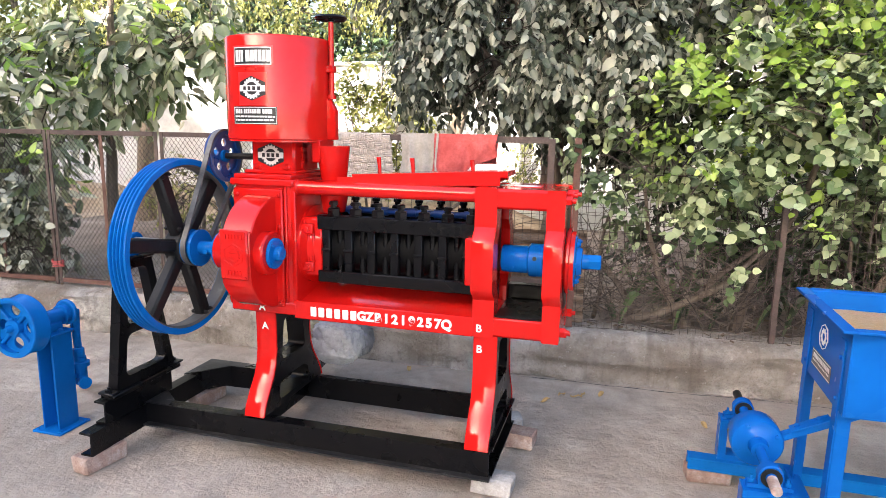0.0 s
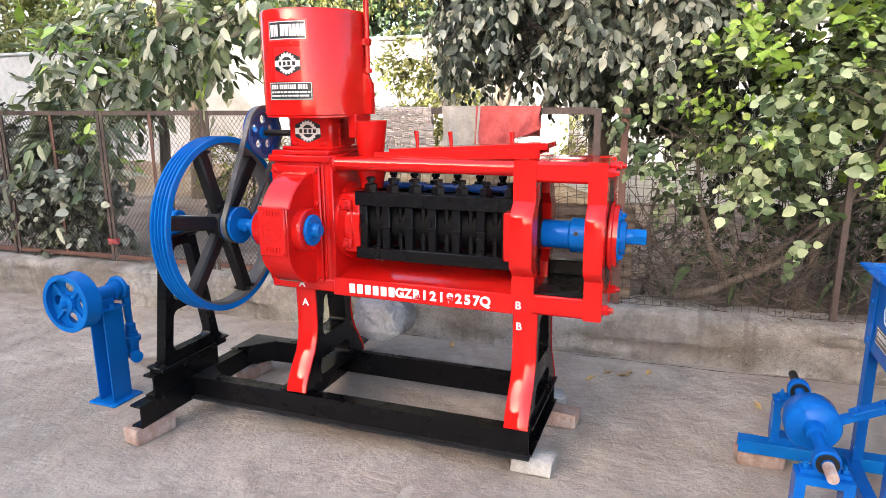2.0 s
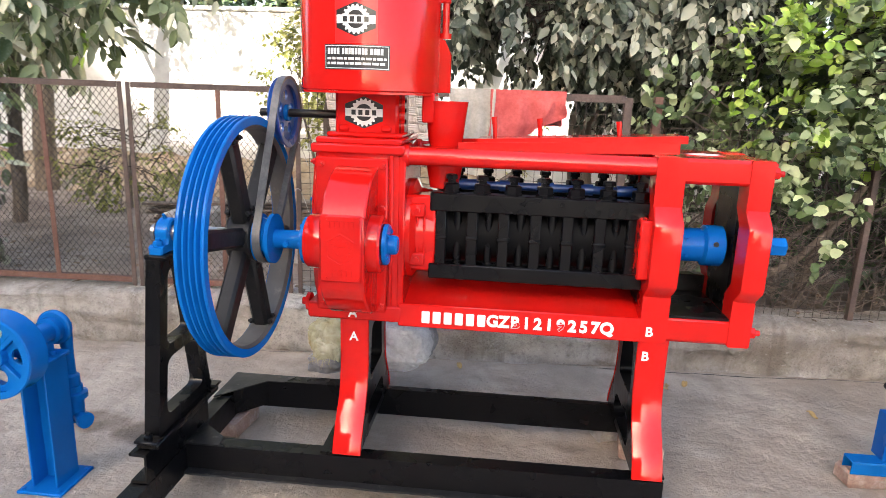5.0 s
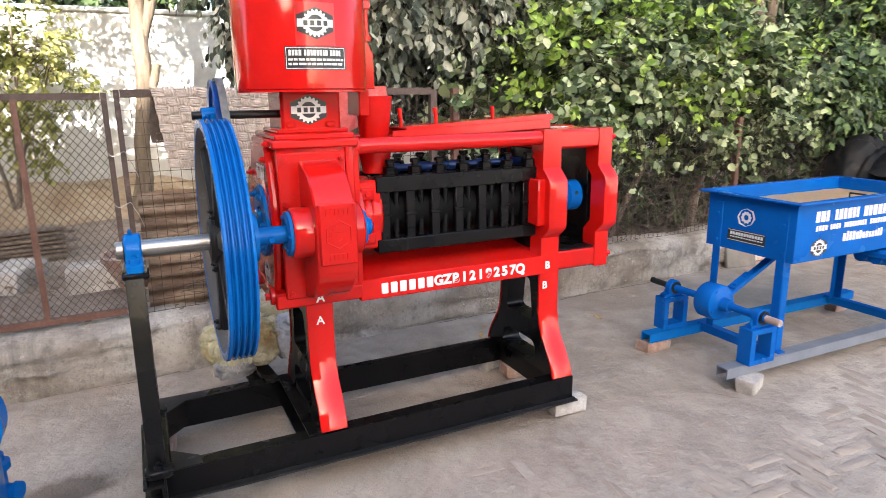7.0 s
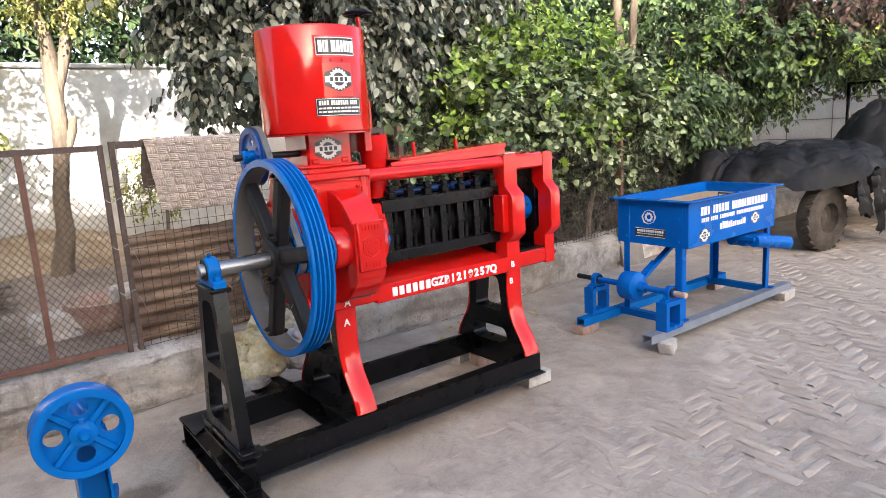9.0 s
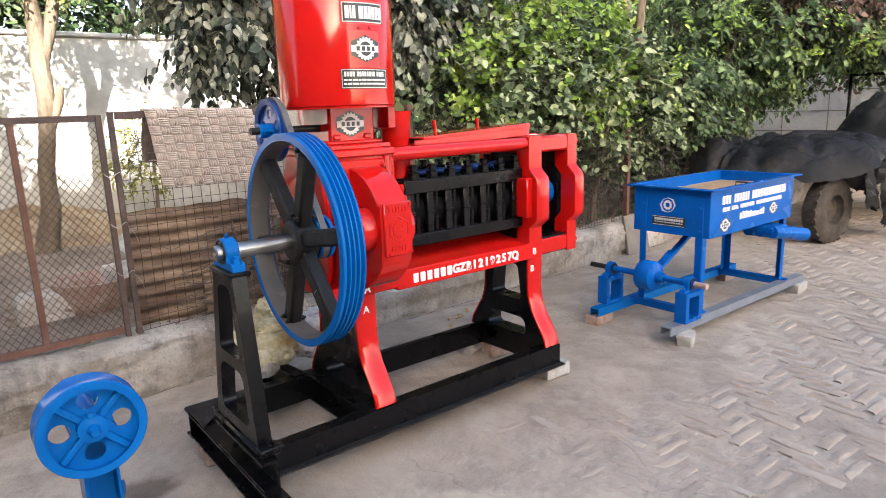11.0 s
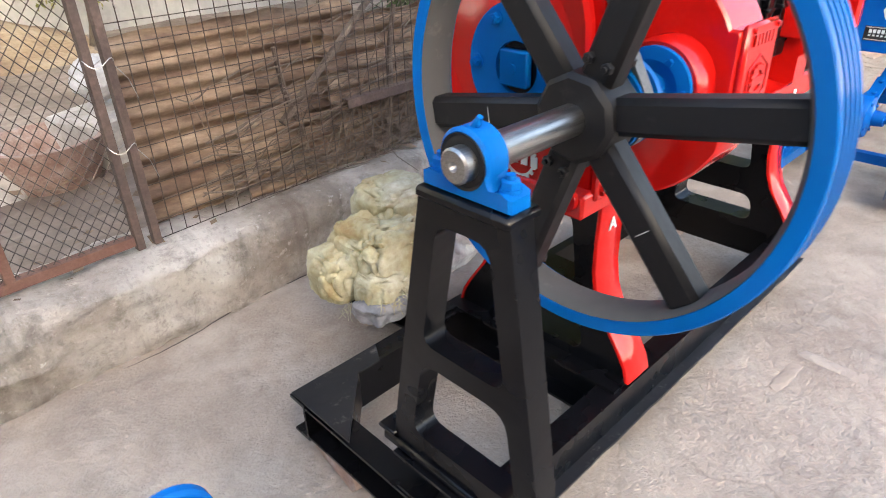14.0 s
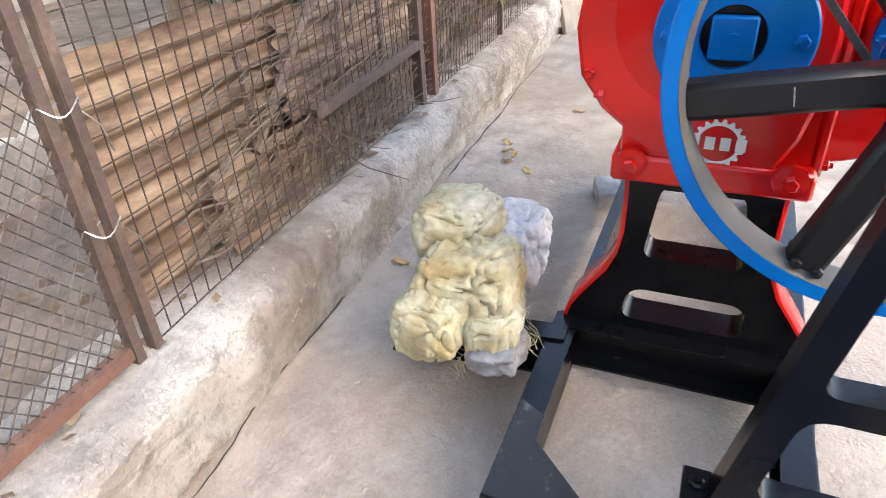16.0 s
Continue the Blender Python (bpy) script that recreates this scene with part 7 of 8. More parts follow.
# leaves on the ground
r6 = random.Random(21)
for k, (x, y) in enumerate(((1.47, 1.29), (1.71, 1.37), (1.38, 1.16), (1.56, 1.28), (1.60, 1.33), (0.4, 1.4), (2.3, 1.1))):
    g = Geo()
    a = r6.uniform(0, 6.3)
    m4 = Matrix.Translation((x, y, 0.008)) @ Matrix.Rotation(a, 4, "Z")
    g.sheet([[m4 @ Vector((0.075 * (i / 6 - 0.5), 0.032 * math.sin(math.pi * min(0.98, max(0.02, i / 6))) * (j / 4 - 0.5) * 2 * 0.5, 0.012 * abs(j / 4 - 0.5) + 0.008 * math.sin(i))) for i in range(7)] for j in range(5)], 0.001)
    lone("fallen_leaf", g, DRYLEAF, "yellow fallen leaf on the ground", "leaf", "fallen leaves")
g = Geo()
for k in range(900):
    x = r6.uniform(-4, 5)
    y = fence_y(x) + (r6.uniform(-0.08, 0.1) if k % 14 == 0 else r6.uniform(0.15, 1.6))
    z = 0.352 if y < fence_y(x) + 0.12 else 0.275
    a = r6.uniform(0, 6.3)
    L = r6.uniform(0.03, 0.08)
    d, s = Vector((math.cos(a), math.sin(a), r6.uniform(-0.3, 0.3))) * L, Vector((-math.sin(a), math.cos(a), r6.uniform(-0.4, 0.4))) * L * 0.3
    p = Vector((x, y, z + 0.01))
    g.add([p, p + d * 0.5 + s, p + d, p + d * 0.5 - s], [(0, 1, 2, 3)])
tagged(lone("leaf_litter", g, LITTER, "dry brown leaf litter on the kerb and soil", "leaf litter", fix=False), kind="stuff")

# ---- plants ----
nrs = np.random.RandomState(4)


def leaf_arrays(pos, way, nrm, L, W, fold=0.14):
    """Folded, rounded leaf blades: two five-cornered halves each."""
    way = way / np.linalg.norm(way, axis=1, keepdims=True)
    side = np.cross(nrm, way)
    side /= np.maximum(np.linalg.norm(side, axis=1, keepdims=True), 1e-6)
    up = np.cross(way, side)
    L, W = L[:, None], W[:, None]
    bend = -up * L * 0.16
    rows = [pos]
    for s_ in (1, -1):
        for k, w, b in ((0.16, 0.36, 0.0), (0.42, 0.52, 0.2), (0.74, 0.36, 0.55)):
            rows.append(pos + way * L * k + side * W * w * s_ + up * W * fold * (1.1 - 0.5 * k) + bend * b)
    rows.append(pos + way * L + bend)
    v = np.stack(rows, axis=1).reshape(-1, 3)
    b = (np.arange(len(pos)) * 8)[:, None]
    f = np.concatenate([b + np.array([0, 1, 2, 3, 7]), b + np.array([0, 7, 6, 5, 4])], axis=1).reshape(-1, 5)
    return v, f


def mesh_from_arrays(name, v, f, mat):
    me = bpy.data.meshes.new(name)
    f = np.asarray(f, dtype=np.int32)
    n, k = f.shape
    me.vertices.add(len(v))
    me.vertices.foreach_set("co", np.asarray(v, dtype=np.float32).ravel())
    me.loops.add(n * k)
    me.loops.foreach_set("vertex_index", f.ravel())
    me.polygons.add(n)
    me.polygons.foreach_set("loop_start", np.arange(n, dtype=np.int32) * k)
    me.polygons.foreach_set("use_smooth", np.ones(n, dtype=bool))
    me.update(calc_edges=True)
    me.validate()
    me.materials.append(mat)
    return me


def crown_points(blobs, per, seed, shell=0.55, gap=-0.1, gscale=2.4):
    """Places of leaf sprays in lumpy ellipsoids with gaps between clumps; and their outward ways."""
    rs = np.random.RandomState(seed)
    pts, outs = [], []
    for (c, r, n) in blobs:
        k = tries = 0
        while k < n and tries < n * 40:
            tries += 1
            d = rs.normal(size=3)
            d /= np.linalg.norm(d)
            rad = shell + (1 - shell) * rs.rand() ** 0.6
            p = np.array(c) + d * np.array(r) * rad
            g = noise.noise(Vector(p * gscale) + Vector((seed, 0, 0))) + 0.5 * noise.noise(Vector(p * gscale * 2.3) + Vector((0, seed, 0)))
            if g < gap or rs.rand() > 0.7 + g:
                continue
            pts.append(p)
            outs.append(d)
            k += 1
    return np.array(pts), np.array(outs)


def foliage(blobs, seed, per, L, W, droop, spread, shell=0.55, keep=None, jit=0.6, gap=-0.1, gscale=2.4):
    """Sprays: a twig with leaves set along it by turns to either side."""
    rs = np.random.RandomState(seed + 100)
    c, o = crown_points(blobs, per, seed, shell, gap, gscale)
    if keep is not None:
        m = keep(c)
        c, o = c[m], o[m]
    n = len(c)
    hang = o * 0.6 + np.array([0, 0, -droop]) + rs.normal(size=(n, 3)) * 0.35
    hang /= np.linalg.norm(hang, axis=1, keepdims=True)
    face = o * 0.6 + np.array([0, -0.35, 0.75]) + rs.normal(size=(n, 3)) * 0.3
    side = np.cross(hang, face)
    side /= np.maximum(np.linalg.norm(side, axis=1, keepdims=True), 1e-6)
    t = (np.arange(per)[None, :] + rs.rand(n, per)) / per
    sgn = np.where(np.arange(per) % 2 == 0, 1.0, -1.0)[None, :, None]
    size_ = rs.uniform(0.65, 1.25, size=(n, 1, 1))
    pos = c[:, None, :] + hang[:, None, :] * (t * spread)[..., None] * size_ + np.array([0, 0, -0.18 * abs(droop) * spread]) * (t ** 2)[..., None] + rs.normal(size=(n, per, 3)) * spread * 0.06
    way = hang[:, None, :] * 0.6 + side[:, None, :] * sgn * (1.0 - 0.6 * t)[..., None] * 0.85 + np.array([0, 0, -max(droop, 0.15) * 0.6]) + rs.normal(size=(n, per, 3)) * jit * 0.45
    nrm = face[:, None, :] + rs.normal(size=(n, per, 3)) * 0.38
    sz = (0.42 + 0.78 * rs.beta(2.2, 1.8, size=(n, per))) * (1.1 - 0.35 * t) * size_[..., 0] ** 0.7
    sz = sz.reshape(-1)
    pos, way, nrm = (a.reshape(-1, 3) for a in (pos, way, nrm))
    return pos, way, nrm, L * sz, W * sz * rs.uniform(0.85, 1.15, size=n * per), c, hang


def plant(name, label, category, base, limbs, blobs, seed, per, L, W, droop, spread, leafm, bark, shell=0.55, keep=None, singles=0, near=None, group="", jit=0.6, young=None, gap=-0.1, gscale=2.4):
    ob = thing(name, base, label, category, group)
    for pts, radii in limbs:
        g = Geo()
        dense, rad = [], []
        for i in range(len(pts) - 1):
            a, b = Vector(pts[i]), Vector(pts[i + 1])
            for k in range(4):
                t = k / 4
                p = a.lerp(b, t)
                dense.append(p + Vector((noise.noise(p * 2), noise.noise(p * 2 + Vector((5, 0, 0))), 0)) * 0.05)
                rad.append(radii[i] + (radii[i + 1] - radii[i]) * t)
        dense.append(Vector(pts[-1]))
        rad.append(radii[-1])
        g.tube(dense, rad, 12)
        part("trunk" if pts is limbs[0][0] else "limb", g, bark, ob, angle=70)
    pos, way, nrm, Ls, Ws, c, hang = foliage(blobs, seed, per, L, W, droop, spread, shell, keep, jit, gap, gscale)
    take = np.zeros(len(pos), dtype=bool)
    if singles:
        cand = np.nonzero(near(pos))[0]
        cand = cand[:: max(1, len(cand) // singles)][:singles]
        take[cand] = True
    v, f = leaf_arrays(pos[~take], way[~take], nrm[~take], Ls[~take], Ws[~take])
    cr = new("crown", mesh_from_arrays("crown", v, f, leafm))
    cr.parent = ob
    cr.matrix_parent_inverse = ob.matrix_world.inverted()
    tagged(cr, kind="stuff")
    if young is not None:
        yp, yw, yn, yl, yW, yc, yh = foliage(young[0], seed + 7, per, L * 0.8, W * 0.75, -0.5, spread, 0.7, keep, 0.8, -0.3)
        v, f = leaf_arrays(yp, yw, yn, yl, yW)
        yo = new("young_leaves", mesh_from_arrays("young_leaves", v, f, young[1]))
        yo.parent = ob
        yo.matrix_parent_inverse = ob.matrix_world.inverted()
        tagged(yo, "fresh light green shoots", kind="stuff")
    if singles:
        one = np.ones(1)
        v, f = leaf_arrays(np.zeros((1, 3)), np.array([[1.0, 0, 0]]), np.array([[0, 0, 1.0]]), one, one * (W / L))
        lm = mesh_from_arrays("leaf", v, f, leafm)
        for i in np.nonzero(take)[0]:
            x = Vector(way[i]).normalized()
            y = Vector(nrm[i]).cross(x).normalized()
            z = x.cross(y)
            m4 = Matrix((x, y, z)).transposed().to_4x4()
            lf = new("leaf", lm)
            lf.parent = ob
            lf.matrix_parent_inverse = ob.matrix_world.inverted()
            lf.matrix_basis = Matrix.Translation(Vector(pos[i])) @ m4 @ Matrix.Scale(float(Ls[i]), 4)
    # thin twigs to every few clusters
    g = Geo()
    tips = [Vector(l[0][-1]) for l in limbs]
    for i in range(0, len(c), 3):
        p = Vector(c[i])
        q = min(tips, key=lambda t: (t - p).length)
        w_ = Vector((noise.noise(p * 3.1), noise.noise(p * 3.1 + Vector((9, 0, 0))), noise.noise(p * 3.1 + Vector((0, 9, 0))))) * 1.6
        a = p + ((q - p).normalized() + w_).normalized() * min(0.34, (q - p).length)
        m = a.lerp(p, 0.5) + Vector((0.04 * noise.noise(p * 5), 0.04 * noise.noise(p * 6), 0.05))
        g.tube([a, m, p, p + Vector(hang[i]) * spread], [0.006, 0.005, 0.0035, 0.0015], 4, caps=False)
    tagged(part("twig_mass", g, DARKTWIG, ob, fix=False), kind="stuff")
    return ob


def nothing_before(y):
    return lambda c: c[:, 1] > y


# hanging dusty tree behind the middle of the fence
# Its last two crown blobs sit out of view, added to block sky light.
plant("fig_tree", "dusty weeping fig tree hanging over the fence", "tree", (1.2, 3.0, 0.2),
      [([(1.2, 3.0, 0.2), (1.15, 2.9, 1.2), (1.25, 2.8, 2.2), (1.2, 2.7, 3.2)], [0.11, 0.09, 0.07, 0.04]),
       ([(1.2, 2.85, 1.5), (0.8, 2.6, 2.1), (0.3, 2.4, 2.5)], [0.05, 0.04, 0.02]),
       ([(1.2, 2.85, 1.7), (1.7, 2.5, 2.2), (2.2, 2.3, 2.6)], [0.05, 0.04, 0.02]),
       ([(1.2, 2.8, 2.0), (0.9, 2.2, 2.7), (0.8, 1.8, 3.0)], [0.05, 0.035, 0.02]),
       ([(1.2, 2.9, 1.4), (1.6, 2.9, 1.7), (2.0, 2.7, 1.6)], [0.04, 0.03, 0.015])],
      [((0.75, 2.3, 2.3), (0.75, 0.5, 0.55), 330), ((1.55, 2.3, 2.35), (0.75, 0.5, 0.6), 330), ((0.35, 2.45, 2.9), (0.6, 0.55, 0.75), 250), ((1.1, 2.1, 3.1), (1.4, 0.8, 0.6), 420), ((1.6, 2.9, 2.0), (0.8, 0.4, 0.6), 150), ((2.5, 2.5, 2.9), (0.9, 0.7, 0.7), 240), ((1.2, 3.2, 2.7), (1.3, 0.4, 0.9), 260), ((0.9, 2.7, 4.3), (2.2, 1.5, 0.9), 330), ((3.6, 2.9, 4.4), (2.0, 1.4, 0.9), 260)],
      11, 16, 0.094, 0.053, 0.8, 0.30, LEAFDUST, BARK, 0.35, nothing_before(1.75), 240, lambda p: (p[:, 1] < 2.0) & (p[:, 2] < 2.9), gap=0.0, gscale=2.2)
# leafy branch over the other end of the fence
plant("leafy_tree", "broad-leaved green tree leaning over the fence", "tree", (-4.2, 3.7, 0.2),
      [([(-4.2, 3.7, 0.2), (-4.1, 3.65, 1.2), (-3.9, 3.5, 2.1), (-3.7, 3.4, 3.1)], [0.07, 0.06, 0.05, 0.03]),
       ([(-3.9, 3.5, 2.0), (-3.2, 3.3, 2.4), (-2.6, 3.1, 2.55)], [0.035, 0.025, 0.012]),
       ([(-3.95, 3.55, 1.8), (-4.3, 3.1, 2.1), (-4.6, 2.8, 2.2)], [0.035, 0.025, 0.015])],
      [((-3.5, 3.1, 2.33), (0.85, 0.38, 0.5), 78), ((-2.5, 3.05, 2.46), (0.6, 0.3, 0.28), 34), ((-4.3, 2.9, 2.1), (0.6, 0.45, 0.65), 70), ((-3.55, 3.4, 3.0), (1.35, 0.6, 0.42), 45), ((-3.35, 1.7, 1.3), (0.3, 0.25, 0.4), 24), ((-3.2, 1.55, 1.5), (0.32, 0.18, 0.45), 30)],
      23, 9, 0.225, 0.098, 0.55, 0.45, LEAFLEFT, BARK, 0.3, nothing_before(1.45), 240, lambda p: (p[:, 1] < 3.2) & (p[:, 0] > -5.0), jit=0.7, gap=-0.05,
      young=([((-3.2, 2.95, 2.45), (1.1, 0.35, 0.45), 14), ((-3.3, 1.7, 1.6), (0.3, 0.25, 0.5), 8)], LEAFYOUNG))
plant("fence_shrub", "dusty small-leaved shrub pressed against the wire fence", "shrub", (-3.35, 1.75, 0.2),
      [([(-3.35, 1.75, 0.2), (-3.25, 1.72, 0.8), (-3.2, 1.68, 1.3)], [0.025, 0.02, 0.008]), ([(-3.5, 1.8, 0.2), (-3.6, 1.75, 0.8), (-3.5, 1.7, 1.25)], [0.02, 0.016, 0.008])],
      [((-3.2, 1.62, 0.95), (0.33, 0.2, 0.42), 120), ((-3.65, 1.65, 0.95), (0.4, 0.25, 0.5), 120), ((-3.3, 1.68, 0.6), (0.45, 0.22, 0.3), 70), ((-4.2, 1.8, 1.0), (0.5, 0.3, 0.6), 110)],
      29, 9, 0.095, 0.066, 0.4, 0.2, LEAFSHRUB, TWIG, 0.3, lambda c: c[:, 1] > 1.36, 0, None, jit=0.9, gap=-0.05, gscale=3.2)
# big round-leaved bush over the fence
plant("broadleaf_bush", "dense round-leaved bush growing over the fence", "bush", (3.0, 2.2, 0.2),
      [([(2.6, 2.2, 0.2), (2.7, 2.1, 0.7), (2.9, 2.0, 1.3), (3.0, 1.9, 1.9)], [0.04, 0.03, 0.022, 0.01]),
       ([(3.2, 2.2, 0.2), (3.5, 2.1, 0.8), (3.9, 2.0, 1.5)], [0.035, 0.025, 0.012]),
       ([(2.3, 2.1, 0.25), (2.0, 2.0, 0.7), (1.9, 1.9, 1.3)], [0.03, 0.02, 0.01]),
       ([(1.7, 2.0, 0.3), (2.05, 1.92, 0.42), (2.45, 1.9, 0.68), (2.75, 1.9, 1.0)], [0.032, 0.028, 0.02, 0.012]),
       ([(4.4, 2.3, 0.2), (4.4, 2.2, 1.0), (4.6, 2.1, 1.7)], [0.04, 0.03, 0.012])],
      [((1.75, 1.85, 1.42), (0.36, 0.2, 0.42), 32), ((2.35, 1.85, 1.55), (0.6, 0.32, 0.5), 90), ((3.2, 1.85, 1.6), (0.8, 0.38, 0.55), 140), ((2.7, 2.0, 2.0), (0.8, 0.4, 0.32), 85), ((3.7, 1.95, 2.0), (0.9, 0.4, 0.38), 110), ((4.4, 2.0, 1.5), (0.8, 0.4, 0.52), 130), ((5.3, 2.1, 1.6), (0.7, 0.4, 0.5), 90), ((3.5, 2.4, 1.65), (1.7, 0.3, 0.7), 200), ((2.9, 1.85, 0.9), (0.9, 0.2, 0.22), 14)],
      37, 12, 0.092, 0.070, 0.12, 0.27, LEAFBUSH, BARK, 0.45, nothing_before(1.46), 300, lambda p: (p[:, 1] < 1.8) & (p[:, 0] < 4.2), jit=1.25, gap=0.06, gscale=2.9,
      young=([((2.6, 1.95, 2.1), (0.7, 0.3, 0.35), 45), ((3.5, 1.95, 2.2), (0.9, 0.35, 0.42), 120), ((3.1, 1.75, 1.75), (1.0, 0.3, 0.4), 34), ((4.5, 1.9, 1.7), (0.7, 0.3, 0.4), 40), ((3.0, 1.65, 1.6), (1.2, 0.25, 0.5), 50)], LEAFYOUNG))
# Leaves coloured almost black so the gaps behind the wire look shaded.
plant("undergrowth", "tangled undergrowth behind the wire fence, its leaf colour darkened for shade", "undergrowth", (2.8, 2.6, 0.2),
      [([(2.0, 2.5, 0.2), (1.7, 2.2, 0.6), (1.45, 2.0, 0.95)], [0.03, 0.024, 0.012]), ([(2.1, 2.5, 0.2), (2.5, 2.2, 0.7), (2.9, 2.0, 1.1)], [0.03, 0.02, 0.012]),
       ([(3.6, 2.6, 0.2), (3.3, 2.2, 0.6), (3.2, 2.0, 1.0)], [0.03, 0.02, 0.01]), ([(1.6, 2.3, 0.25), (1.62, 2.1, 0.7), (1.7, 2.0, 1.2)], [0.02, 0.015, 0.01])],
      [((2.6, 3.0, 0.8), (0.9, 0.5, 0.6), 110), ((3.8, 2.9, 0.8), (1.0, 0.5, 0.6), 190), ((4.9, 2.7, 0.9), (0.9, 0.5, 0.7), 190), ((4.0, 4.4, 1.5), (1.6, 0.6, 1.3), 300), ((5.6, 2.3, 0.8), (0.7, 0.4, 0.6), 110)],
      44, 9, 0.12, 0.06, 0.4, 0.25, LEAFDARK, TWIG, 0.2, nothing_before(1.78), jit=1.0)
# dry twigs and long drooping dead leaves behind the wire
rt = random.Random(5)
g = Geo()
for k in range(420):
    x = 1.3 + 4.6 * rt.random() ** 1.2
    y = fence_y(x) + 0.12 + 0.6 * rt.random()
    a = rt.uniform(-1.1, 1.1)
    L = rt.uniform(0.3, 0.9)
    p = Vector((x, y, rt.uniform(0.24, 0.75)))
    d = Vector((math.sin(a), rt.uniform(-0.15, 0.15), math.cos(a) * rt.uniform(0.3, 1.0))).normalized()
    pts = []
    for i in range(5):
        pts.append(p.copy())
        p = p + d * L / 4
        d = (d + Vector((rt.uniform(-0.35, 0.35), rt.uniform(-0.15, 0.1), rt.uniform(-0.35, 0.2)))).normalized()
    pts = [Vector((q.x, max(q.y, fence_y(q.x) + 0.05), max(q.z, 0.24))) for q in pts]
    w = rt.uniform(0.0018, 0.006)
    g.tube(pts, [w, w * 0.85, w * 0.7, w * 0.5, w * 0.3], 4, caps=False)
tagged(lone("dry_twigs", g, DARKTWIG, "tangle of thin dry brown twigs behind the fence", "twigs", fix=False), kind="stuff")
for k in range(16):
    x = 1.42 + 0.16 * k + rt.uniform(-0.05, 0.05)
    y = fence_y(x) + 0.16 + 0.2 * rt.random()
    z = rt.uniform(0.4, 0.75)
    L, W = rt.uniform(0.18, 0.34), rt.uniform(0.035, 0.055)
    a = rt.choice((-1, 1)) * rt.uniform(0.25, 0.8)
    g = Geo()
    rows_ = []
    for i in range(7):
        t = i / 6
        c0 = Vector((x + math.sin(a) * L * t, y, z + 0.10 * t * (1 - t) * 2 - L * t * math.cos(a) * t))
        hw = W * math.sin(math.pi * (0.06 + 0.9 * t)) * 0.5 + 0.002
        rows_.append([c0 + Vector((-math.cos(a) * hw, 0.012, -math.sin(a) * hw)), c0, c0 + Vector((math.cos(a) * hw, 0.012, math.sin(a) * hw))])
    g.sheet(rows_, 0.001)
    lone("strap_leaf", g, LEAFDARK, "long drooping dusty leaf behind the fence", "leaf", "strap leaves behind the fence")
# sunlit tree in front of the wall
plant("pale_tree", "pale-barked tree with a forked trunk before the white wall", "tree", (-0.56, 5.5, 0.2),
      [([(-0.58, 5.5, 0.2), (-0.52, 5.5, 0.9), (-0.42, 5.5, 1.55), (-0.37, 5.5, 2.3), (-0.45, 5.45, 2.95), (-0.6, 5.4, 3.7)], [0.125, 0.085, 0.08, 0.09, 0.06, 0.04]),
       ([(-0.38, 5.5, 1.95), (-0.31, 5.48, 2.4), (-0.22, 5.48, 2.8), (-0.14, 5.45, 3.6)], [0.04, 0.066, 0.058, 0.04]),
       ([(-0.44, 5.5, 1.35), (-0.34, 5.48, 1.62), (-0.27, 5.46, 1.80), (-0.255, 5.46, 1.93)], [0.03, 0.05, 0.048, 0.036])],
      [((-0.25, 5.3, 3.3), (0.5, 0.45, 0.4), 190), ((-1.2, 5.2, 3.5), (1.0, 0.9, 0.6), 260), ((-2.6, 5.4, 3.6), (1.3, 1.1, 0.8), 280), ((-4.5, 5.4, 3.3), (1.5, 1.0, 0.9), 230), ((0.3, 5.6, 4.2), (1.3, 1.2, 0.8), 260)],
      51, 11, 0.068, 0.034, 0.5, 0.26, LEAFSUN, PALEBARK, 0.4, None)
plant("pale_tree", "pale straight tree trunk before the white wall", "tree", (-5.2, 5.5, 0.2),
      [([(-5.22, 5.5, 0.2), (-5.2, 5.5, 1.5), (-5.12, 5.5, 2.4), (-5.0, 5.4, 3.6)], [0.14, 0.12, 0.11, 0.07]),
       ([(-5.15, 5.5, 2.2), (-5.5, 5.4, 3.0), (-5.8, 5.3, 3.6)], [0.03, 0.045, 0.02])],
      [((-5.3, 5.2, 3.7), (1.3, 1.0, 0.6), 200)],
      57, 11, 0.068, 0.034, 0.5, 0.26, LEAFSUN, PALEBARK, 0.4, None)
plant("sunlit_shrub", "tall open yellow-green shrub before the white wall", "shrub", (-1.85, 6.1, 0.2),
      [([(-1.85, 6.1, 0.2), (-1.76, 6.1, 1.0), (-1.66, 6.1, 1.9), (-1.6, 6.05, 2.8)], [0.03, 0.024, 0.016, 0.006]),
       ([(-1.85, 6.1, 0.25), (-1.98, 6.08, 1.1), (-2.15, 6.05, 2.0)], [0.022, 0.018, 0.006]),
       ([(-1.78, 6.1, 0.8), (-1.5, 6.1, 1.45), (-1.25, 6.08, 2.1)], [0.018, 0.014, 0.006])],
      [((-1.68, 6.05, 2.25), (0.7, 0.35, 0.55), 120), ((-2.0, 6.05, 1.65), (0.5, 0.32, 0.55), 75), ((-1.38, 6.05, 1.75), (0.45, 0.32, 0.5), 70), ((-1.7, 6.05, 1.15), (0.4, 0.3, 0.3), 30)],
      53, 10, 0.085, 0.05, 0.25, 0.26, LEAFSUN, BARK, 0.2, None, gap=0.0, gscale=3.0)
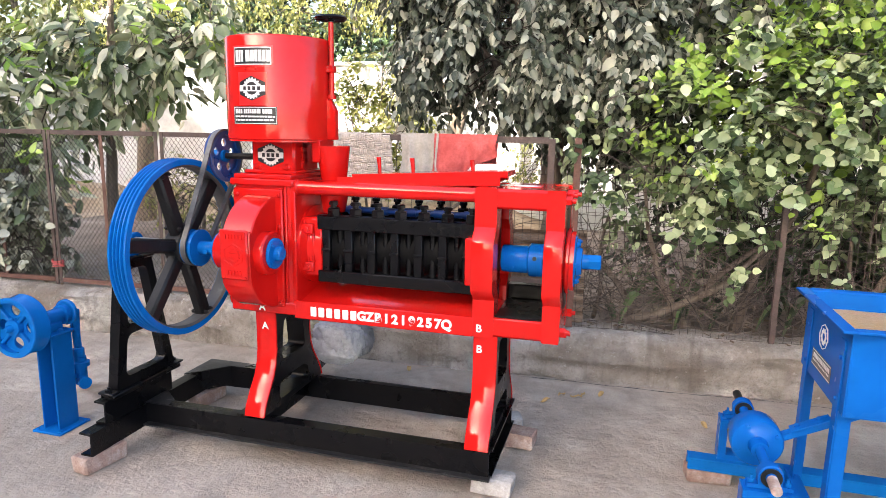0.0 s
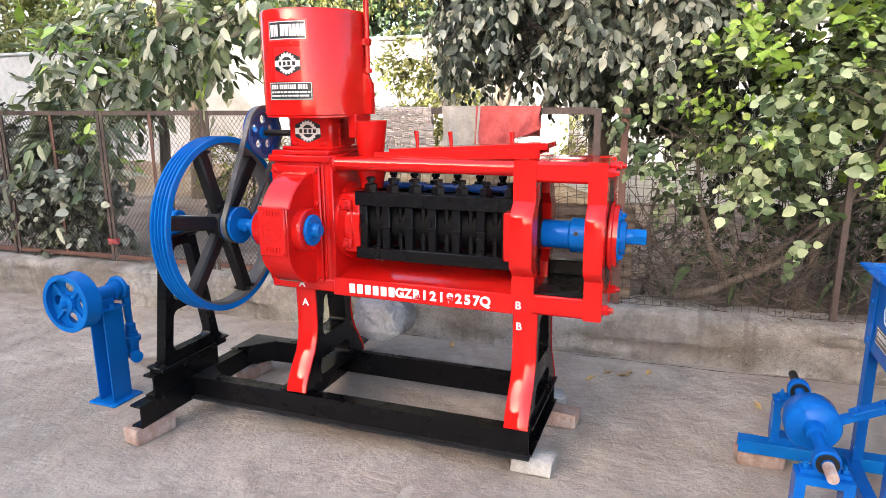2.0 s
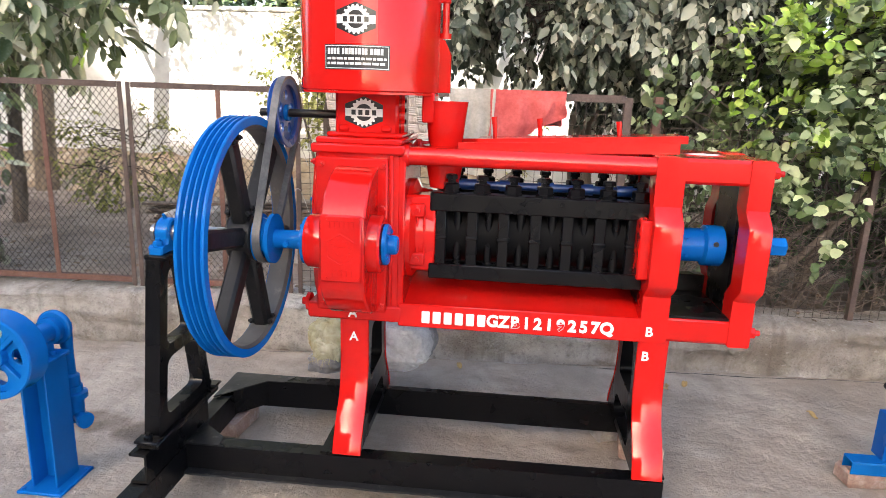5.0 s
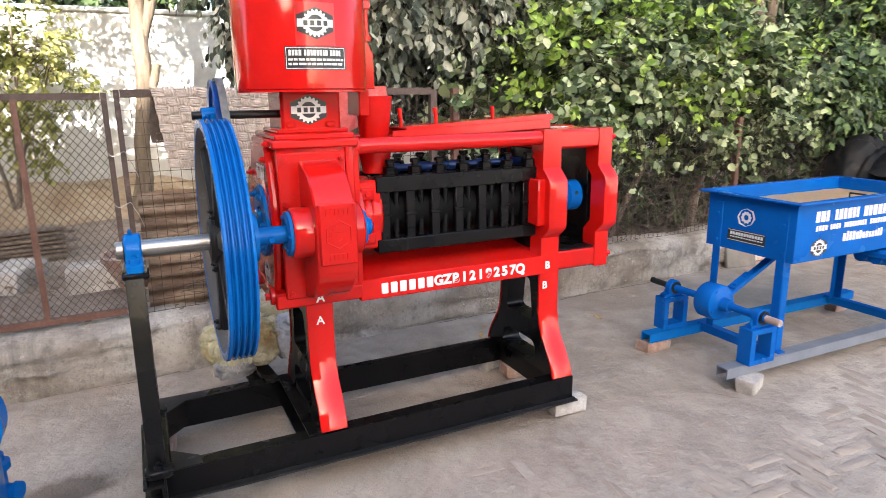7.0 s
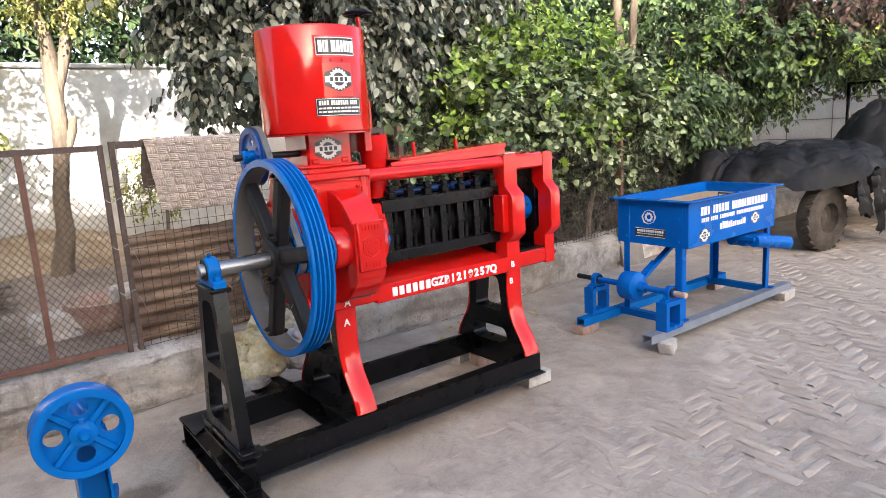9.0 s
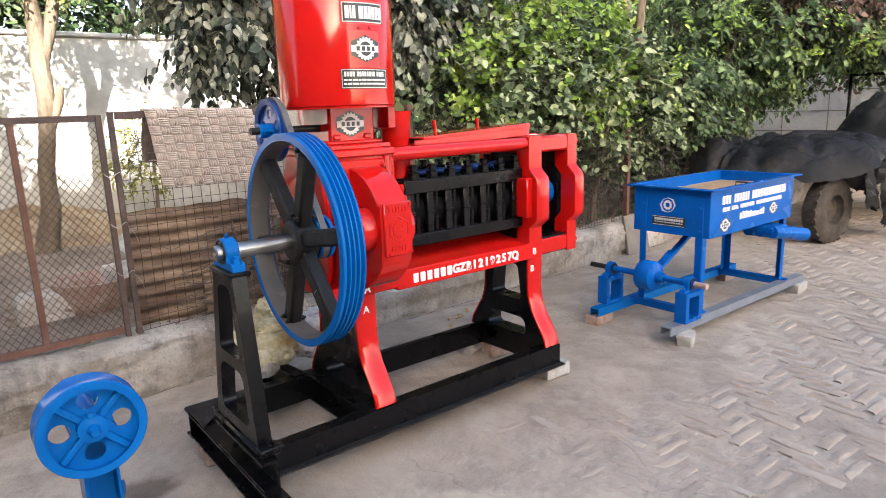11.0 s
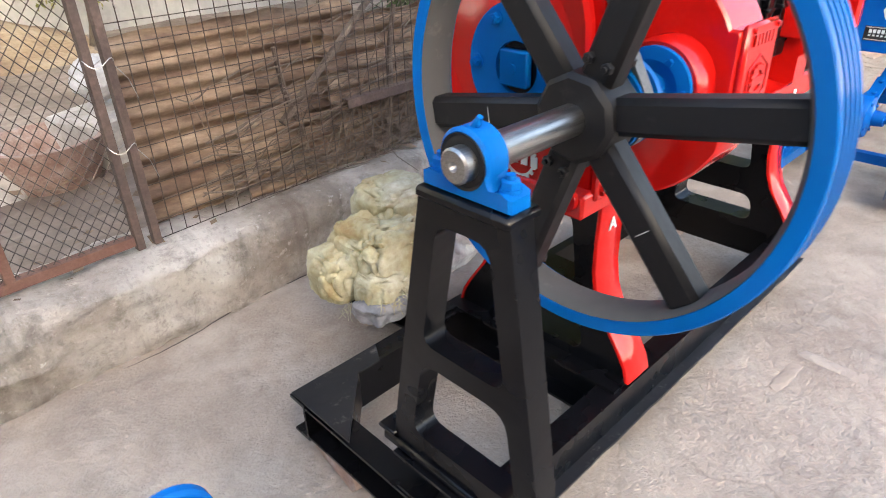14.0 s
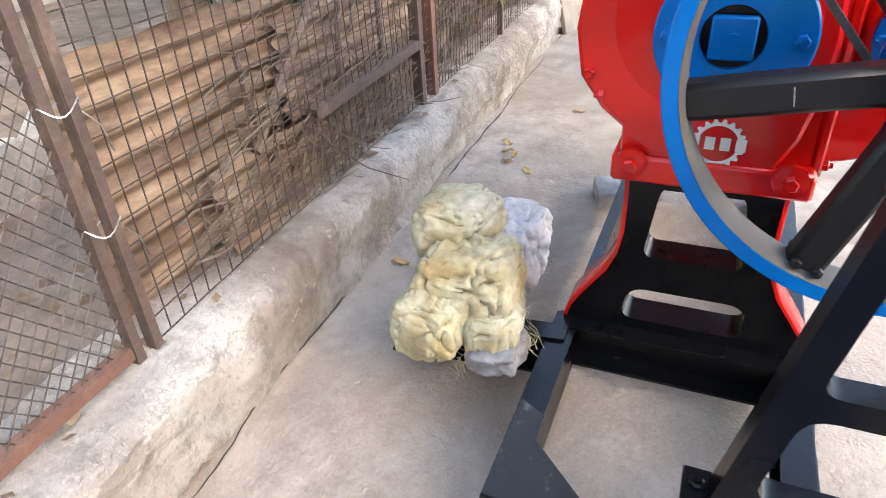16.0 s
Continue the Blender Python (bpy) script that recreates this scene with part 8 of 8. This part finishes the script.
# small shrubs against the wall
for k, (x, y, z, r, n) in enumerate(((0.7, 6.2, 1.2, 0.5, 110), (-3.6, 4.6, 0.8, 0.7, 180))):
    plant("shrub", "small yellow-green shrub before the white wall", "shrub", (x, y, 0.2),
          [([(x, y, 0.2), (x + 0.05, y, z)], [0.03, 0.012])], [((x, y, z), (r, r * 0.8, r), n)], 60 + k, 8, 0.07, 0.035, 0.3, 0.2, LEAFSUN, BARK, 0.3, None, group="shrubs by the wall")
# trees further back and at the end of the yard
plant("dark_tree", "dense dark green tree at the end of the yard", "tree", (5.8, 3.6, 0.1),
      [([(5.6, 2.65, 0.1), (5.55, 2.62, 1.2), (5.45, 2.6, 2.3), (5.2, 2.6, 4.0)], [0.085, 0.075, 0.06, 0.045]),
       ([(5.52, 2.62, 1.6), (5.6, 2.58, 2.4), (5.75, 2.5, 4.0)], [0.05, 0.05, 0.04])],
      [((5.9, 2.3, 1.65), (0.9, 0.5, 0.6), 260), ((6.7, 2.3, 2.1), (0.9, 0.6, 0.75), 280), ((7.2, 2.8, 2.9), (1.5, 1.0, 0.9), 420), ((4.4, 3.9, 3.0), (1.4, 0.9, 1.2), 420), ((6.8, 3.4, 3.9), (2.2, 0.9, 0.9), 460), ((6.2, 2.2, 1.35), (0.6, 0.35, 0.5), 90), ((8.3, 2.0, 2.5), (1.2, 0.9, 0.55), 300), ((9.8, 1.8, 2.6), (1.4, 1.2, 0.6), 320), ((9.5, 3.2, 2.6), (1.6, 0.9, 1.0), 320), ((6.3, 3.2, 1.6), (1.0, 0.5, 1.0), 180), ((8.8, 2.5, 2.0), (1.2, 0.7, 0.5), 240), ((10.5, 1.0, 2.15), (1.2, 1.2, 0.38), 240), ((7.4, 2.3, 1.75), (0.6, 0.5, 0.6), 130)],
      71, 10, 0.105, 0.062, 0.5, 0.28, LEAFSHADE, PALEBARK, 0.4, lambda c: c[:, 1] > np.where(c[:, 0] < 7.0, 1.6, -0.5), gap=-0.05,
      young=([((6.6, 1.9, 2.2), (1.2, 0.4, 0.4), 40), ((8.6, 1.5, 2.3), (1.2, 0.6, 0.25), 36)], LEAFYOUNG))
plant("red_leaf_tree", "tree with dull reddish leaves above the covered tractor", "tree", (10.0, 3.4, 0.1),
      [([(10.0, 3.4, 0.1), (9.9, 3.3, 1.8), (9.6, 3.0, 3.2)], [0.09, 0.07, 0.04])],
      [((9.4, 1.6, 3.1), (1.5, 1.1, 0.6), 380), ((11.5, 2.6, 2.8), (1.3, 2.0, 0.9), 420), ((11.8, -0.4, 2.75), (1.2, 2.0, 0.85), 460), ((10.6, 1.0, 3.1), (1.4, 1.4, 0.7), 380), ((8.2, 1.8, 3.6), (1.1, 0.8, 0.6), 200)],
      83, 9, 0.11, 0.06, 0.5, 0.3, LEAFRED, BARK, 0.45)
# far belt of trees: beyond the wall shade is put in the green, sunlit open ones to one side
rs = np.random.RandomState(9)
for nm, lab, x0, x1, n1, n2, mt, gp in (("far_trees", "dense belt of trees beyond the wall, their green darkened for shade", -7.5, 17.5, 400, 320, LEAFDARK, -0.15), ("sunlit_trees", "open sunlit yellow-green trees beyond the wall", -15.0, -7.5, 200, 150, LEAFSUN, 0.02)):
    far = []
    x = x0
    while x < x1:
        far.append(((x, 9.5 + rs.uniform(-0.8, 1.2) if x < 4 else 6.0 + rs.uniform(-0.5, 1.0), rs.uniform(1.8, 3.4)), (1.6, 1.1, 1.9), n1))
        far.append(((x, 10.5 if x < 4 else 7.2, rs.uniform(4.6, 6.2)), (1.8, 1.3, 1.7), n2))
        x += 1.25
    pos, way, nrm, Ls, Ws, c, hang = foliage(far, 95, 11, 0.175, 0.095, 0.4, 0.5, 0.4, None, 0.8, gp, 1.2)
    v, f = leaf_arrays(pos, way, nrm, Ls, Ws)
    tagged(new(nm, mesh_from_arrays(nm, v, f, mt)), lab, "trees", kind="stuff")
g = Geo()
for k in range(26):
    x = -15 + 1.25 * k
    y = 10.0 if x < 4 else 6.8
    g.tube([(x, y, 0), (x + 0.1, y, 2.5), (x - 0.05, y, 5.5)], [0.16, 0.12, 0.05], 8)
tagged(lone("far_trunks", g, BARK, "row of tree trunks beyond the wall", "tree trunks"), kind="stuff")

# ---- herringbone paving, last ----
pv = thing("paving", (3.0, -1.5, 0.0), "dusty herringbone brick paving sunk in the yard", "paving", kind="structure")


def paver_mesh(l, w, h, seed):
    """A worn brick: its edges rounded unevenly, its corners chipped."""
    rr = random.Random(seed)
    geo = Geo()
    out = [(-0.5, -0.5), (-0.17, -0.5), (0.18, -0.5), (0.5, -0.5), (0.5, 0.5), (0.16, 0.5), (-0.2, 0.5), (-0.5, 0.5)]
    n = len(out)
    vs = []
    for z, ins in ((0.0, 0.0), (h - 0.010, 0.001), (h - 0.003, 0.007), (h, 0.016)):
        for k, (u, v) in enumerate(out):
            wear = ins + (rr.uniform(0.0, 0.009) if z else 0.0) + (rr.choice((0.0, 0.0, 0.014)) if z and k in (0, 3, 4, 7) else 0.0)
            vs.append((u * (l - 2 * wear), v * (w - 2 * min(wear, w * 0.35)), z + (rr.uniform(-0.003, 0.0015) if z else 0.0)))
    fs = [tuple(3 * n + k for k in range(n))]
    for i in range(3):
        for k in range(n):
            k2 = (k + 1) % n
            fs.append((i * n + k, i * n + k2, (i + 1) * n + k2, (i + 1) * n + k))
    geo.add(vs, fs)
    return geo


cw_ = 0.088
turn = Matrix.Rotation(radians(-2), 4, "Z")
kinds = [paver_mesh(3 * cw_ - 0.030, cw_ - 0.014, 0.05, 40 + k) for k in range(12)]
protos = [k.mesh("paving_brick", PAVER) for k in kinds]
rest = Geo()
rp = random.Random(17)
count = 0
for i in range(-112, 113):
    for j in range(-112, 113):
        kind_ = (i - j) % 6
        if kind_ == 0:
            cx, cy, a = (i + 1.5) * cw_, (j + 0.5) * cw_, 0
        elif kind_ == 5:
            cx, cy, a = (i + 0.5) * cw_, (j + 1.5) * cw_, 90
        else:
            continue
        p = turn @ Vector((cx, cy, 0)) + Vector((3.0, -1.5, 0))
        if not (-2.8 < p.x < 9.0 and -4.6 < p.y < 1.2):
            continue
        edge = min((p.x - 0.15) * 0.9, (-0.10 + max(0.0, p.x - 2.6) * 0.55 - p.y) * 1.3)
        cover = edge + 0.55 * noise.noise((p.x * 0.8, p.y * 0.8, 3))
        if cover < 0.04:
            continue
        lift = min(0.0075, -0.0065 + 0.013 * cover) + 0.005 * noise.noise((p.x * 1.6, p.y * 1.6, 8)) + 0.003 * noise.noise((p.x * 5, p.y * 5, 4)) + rp.uniform(-0.002, 0.002)
        if rp.random() < 0.14:
            lift -= 0.010
        m4 = Matrix.Translation((p.x + rp.uniform(-0.003, 0.003), p.y + rp.uniform(-0.003, 0.003), lift - 0.05 + 0.006 * noise.noise((p.x * 1.3, p.y * 1.3, 0)))) @ Matrix.Rotation(radians(-2 + a + rp.uniform(-2.5, 2.5)), 4, "Z") @ Matrix.Rotation(radians(rp.uniform(-1.0, 1.0)), 4, "X") @ Matrix.Rotation(radians(rp.uniform(-0.6, 0.6)), 4, "Y")
        if count < 300 and 0.9 < p.x < 3.6 and -2.2 < p.y < -0.3:
            ob = new("paving_brick", protos[rp.randrange(12)])
            ob.parent = pv
            ob.matrix_parent_inverse = pv.matrix_world.inverted()
            ob.matrix_basis = m4
            count += 1
        else:
            bg = kinds[rp.randrange(12)]
            rest.add([m4 @ Vector(q) for q in bg.v], bg.f)
tagged(part("paving_bricks", rest, PAVER, pv, fix=False), kind="stuff")
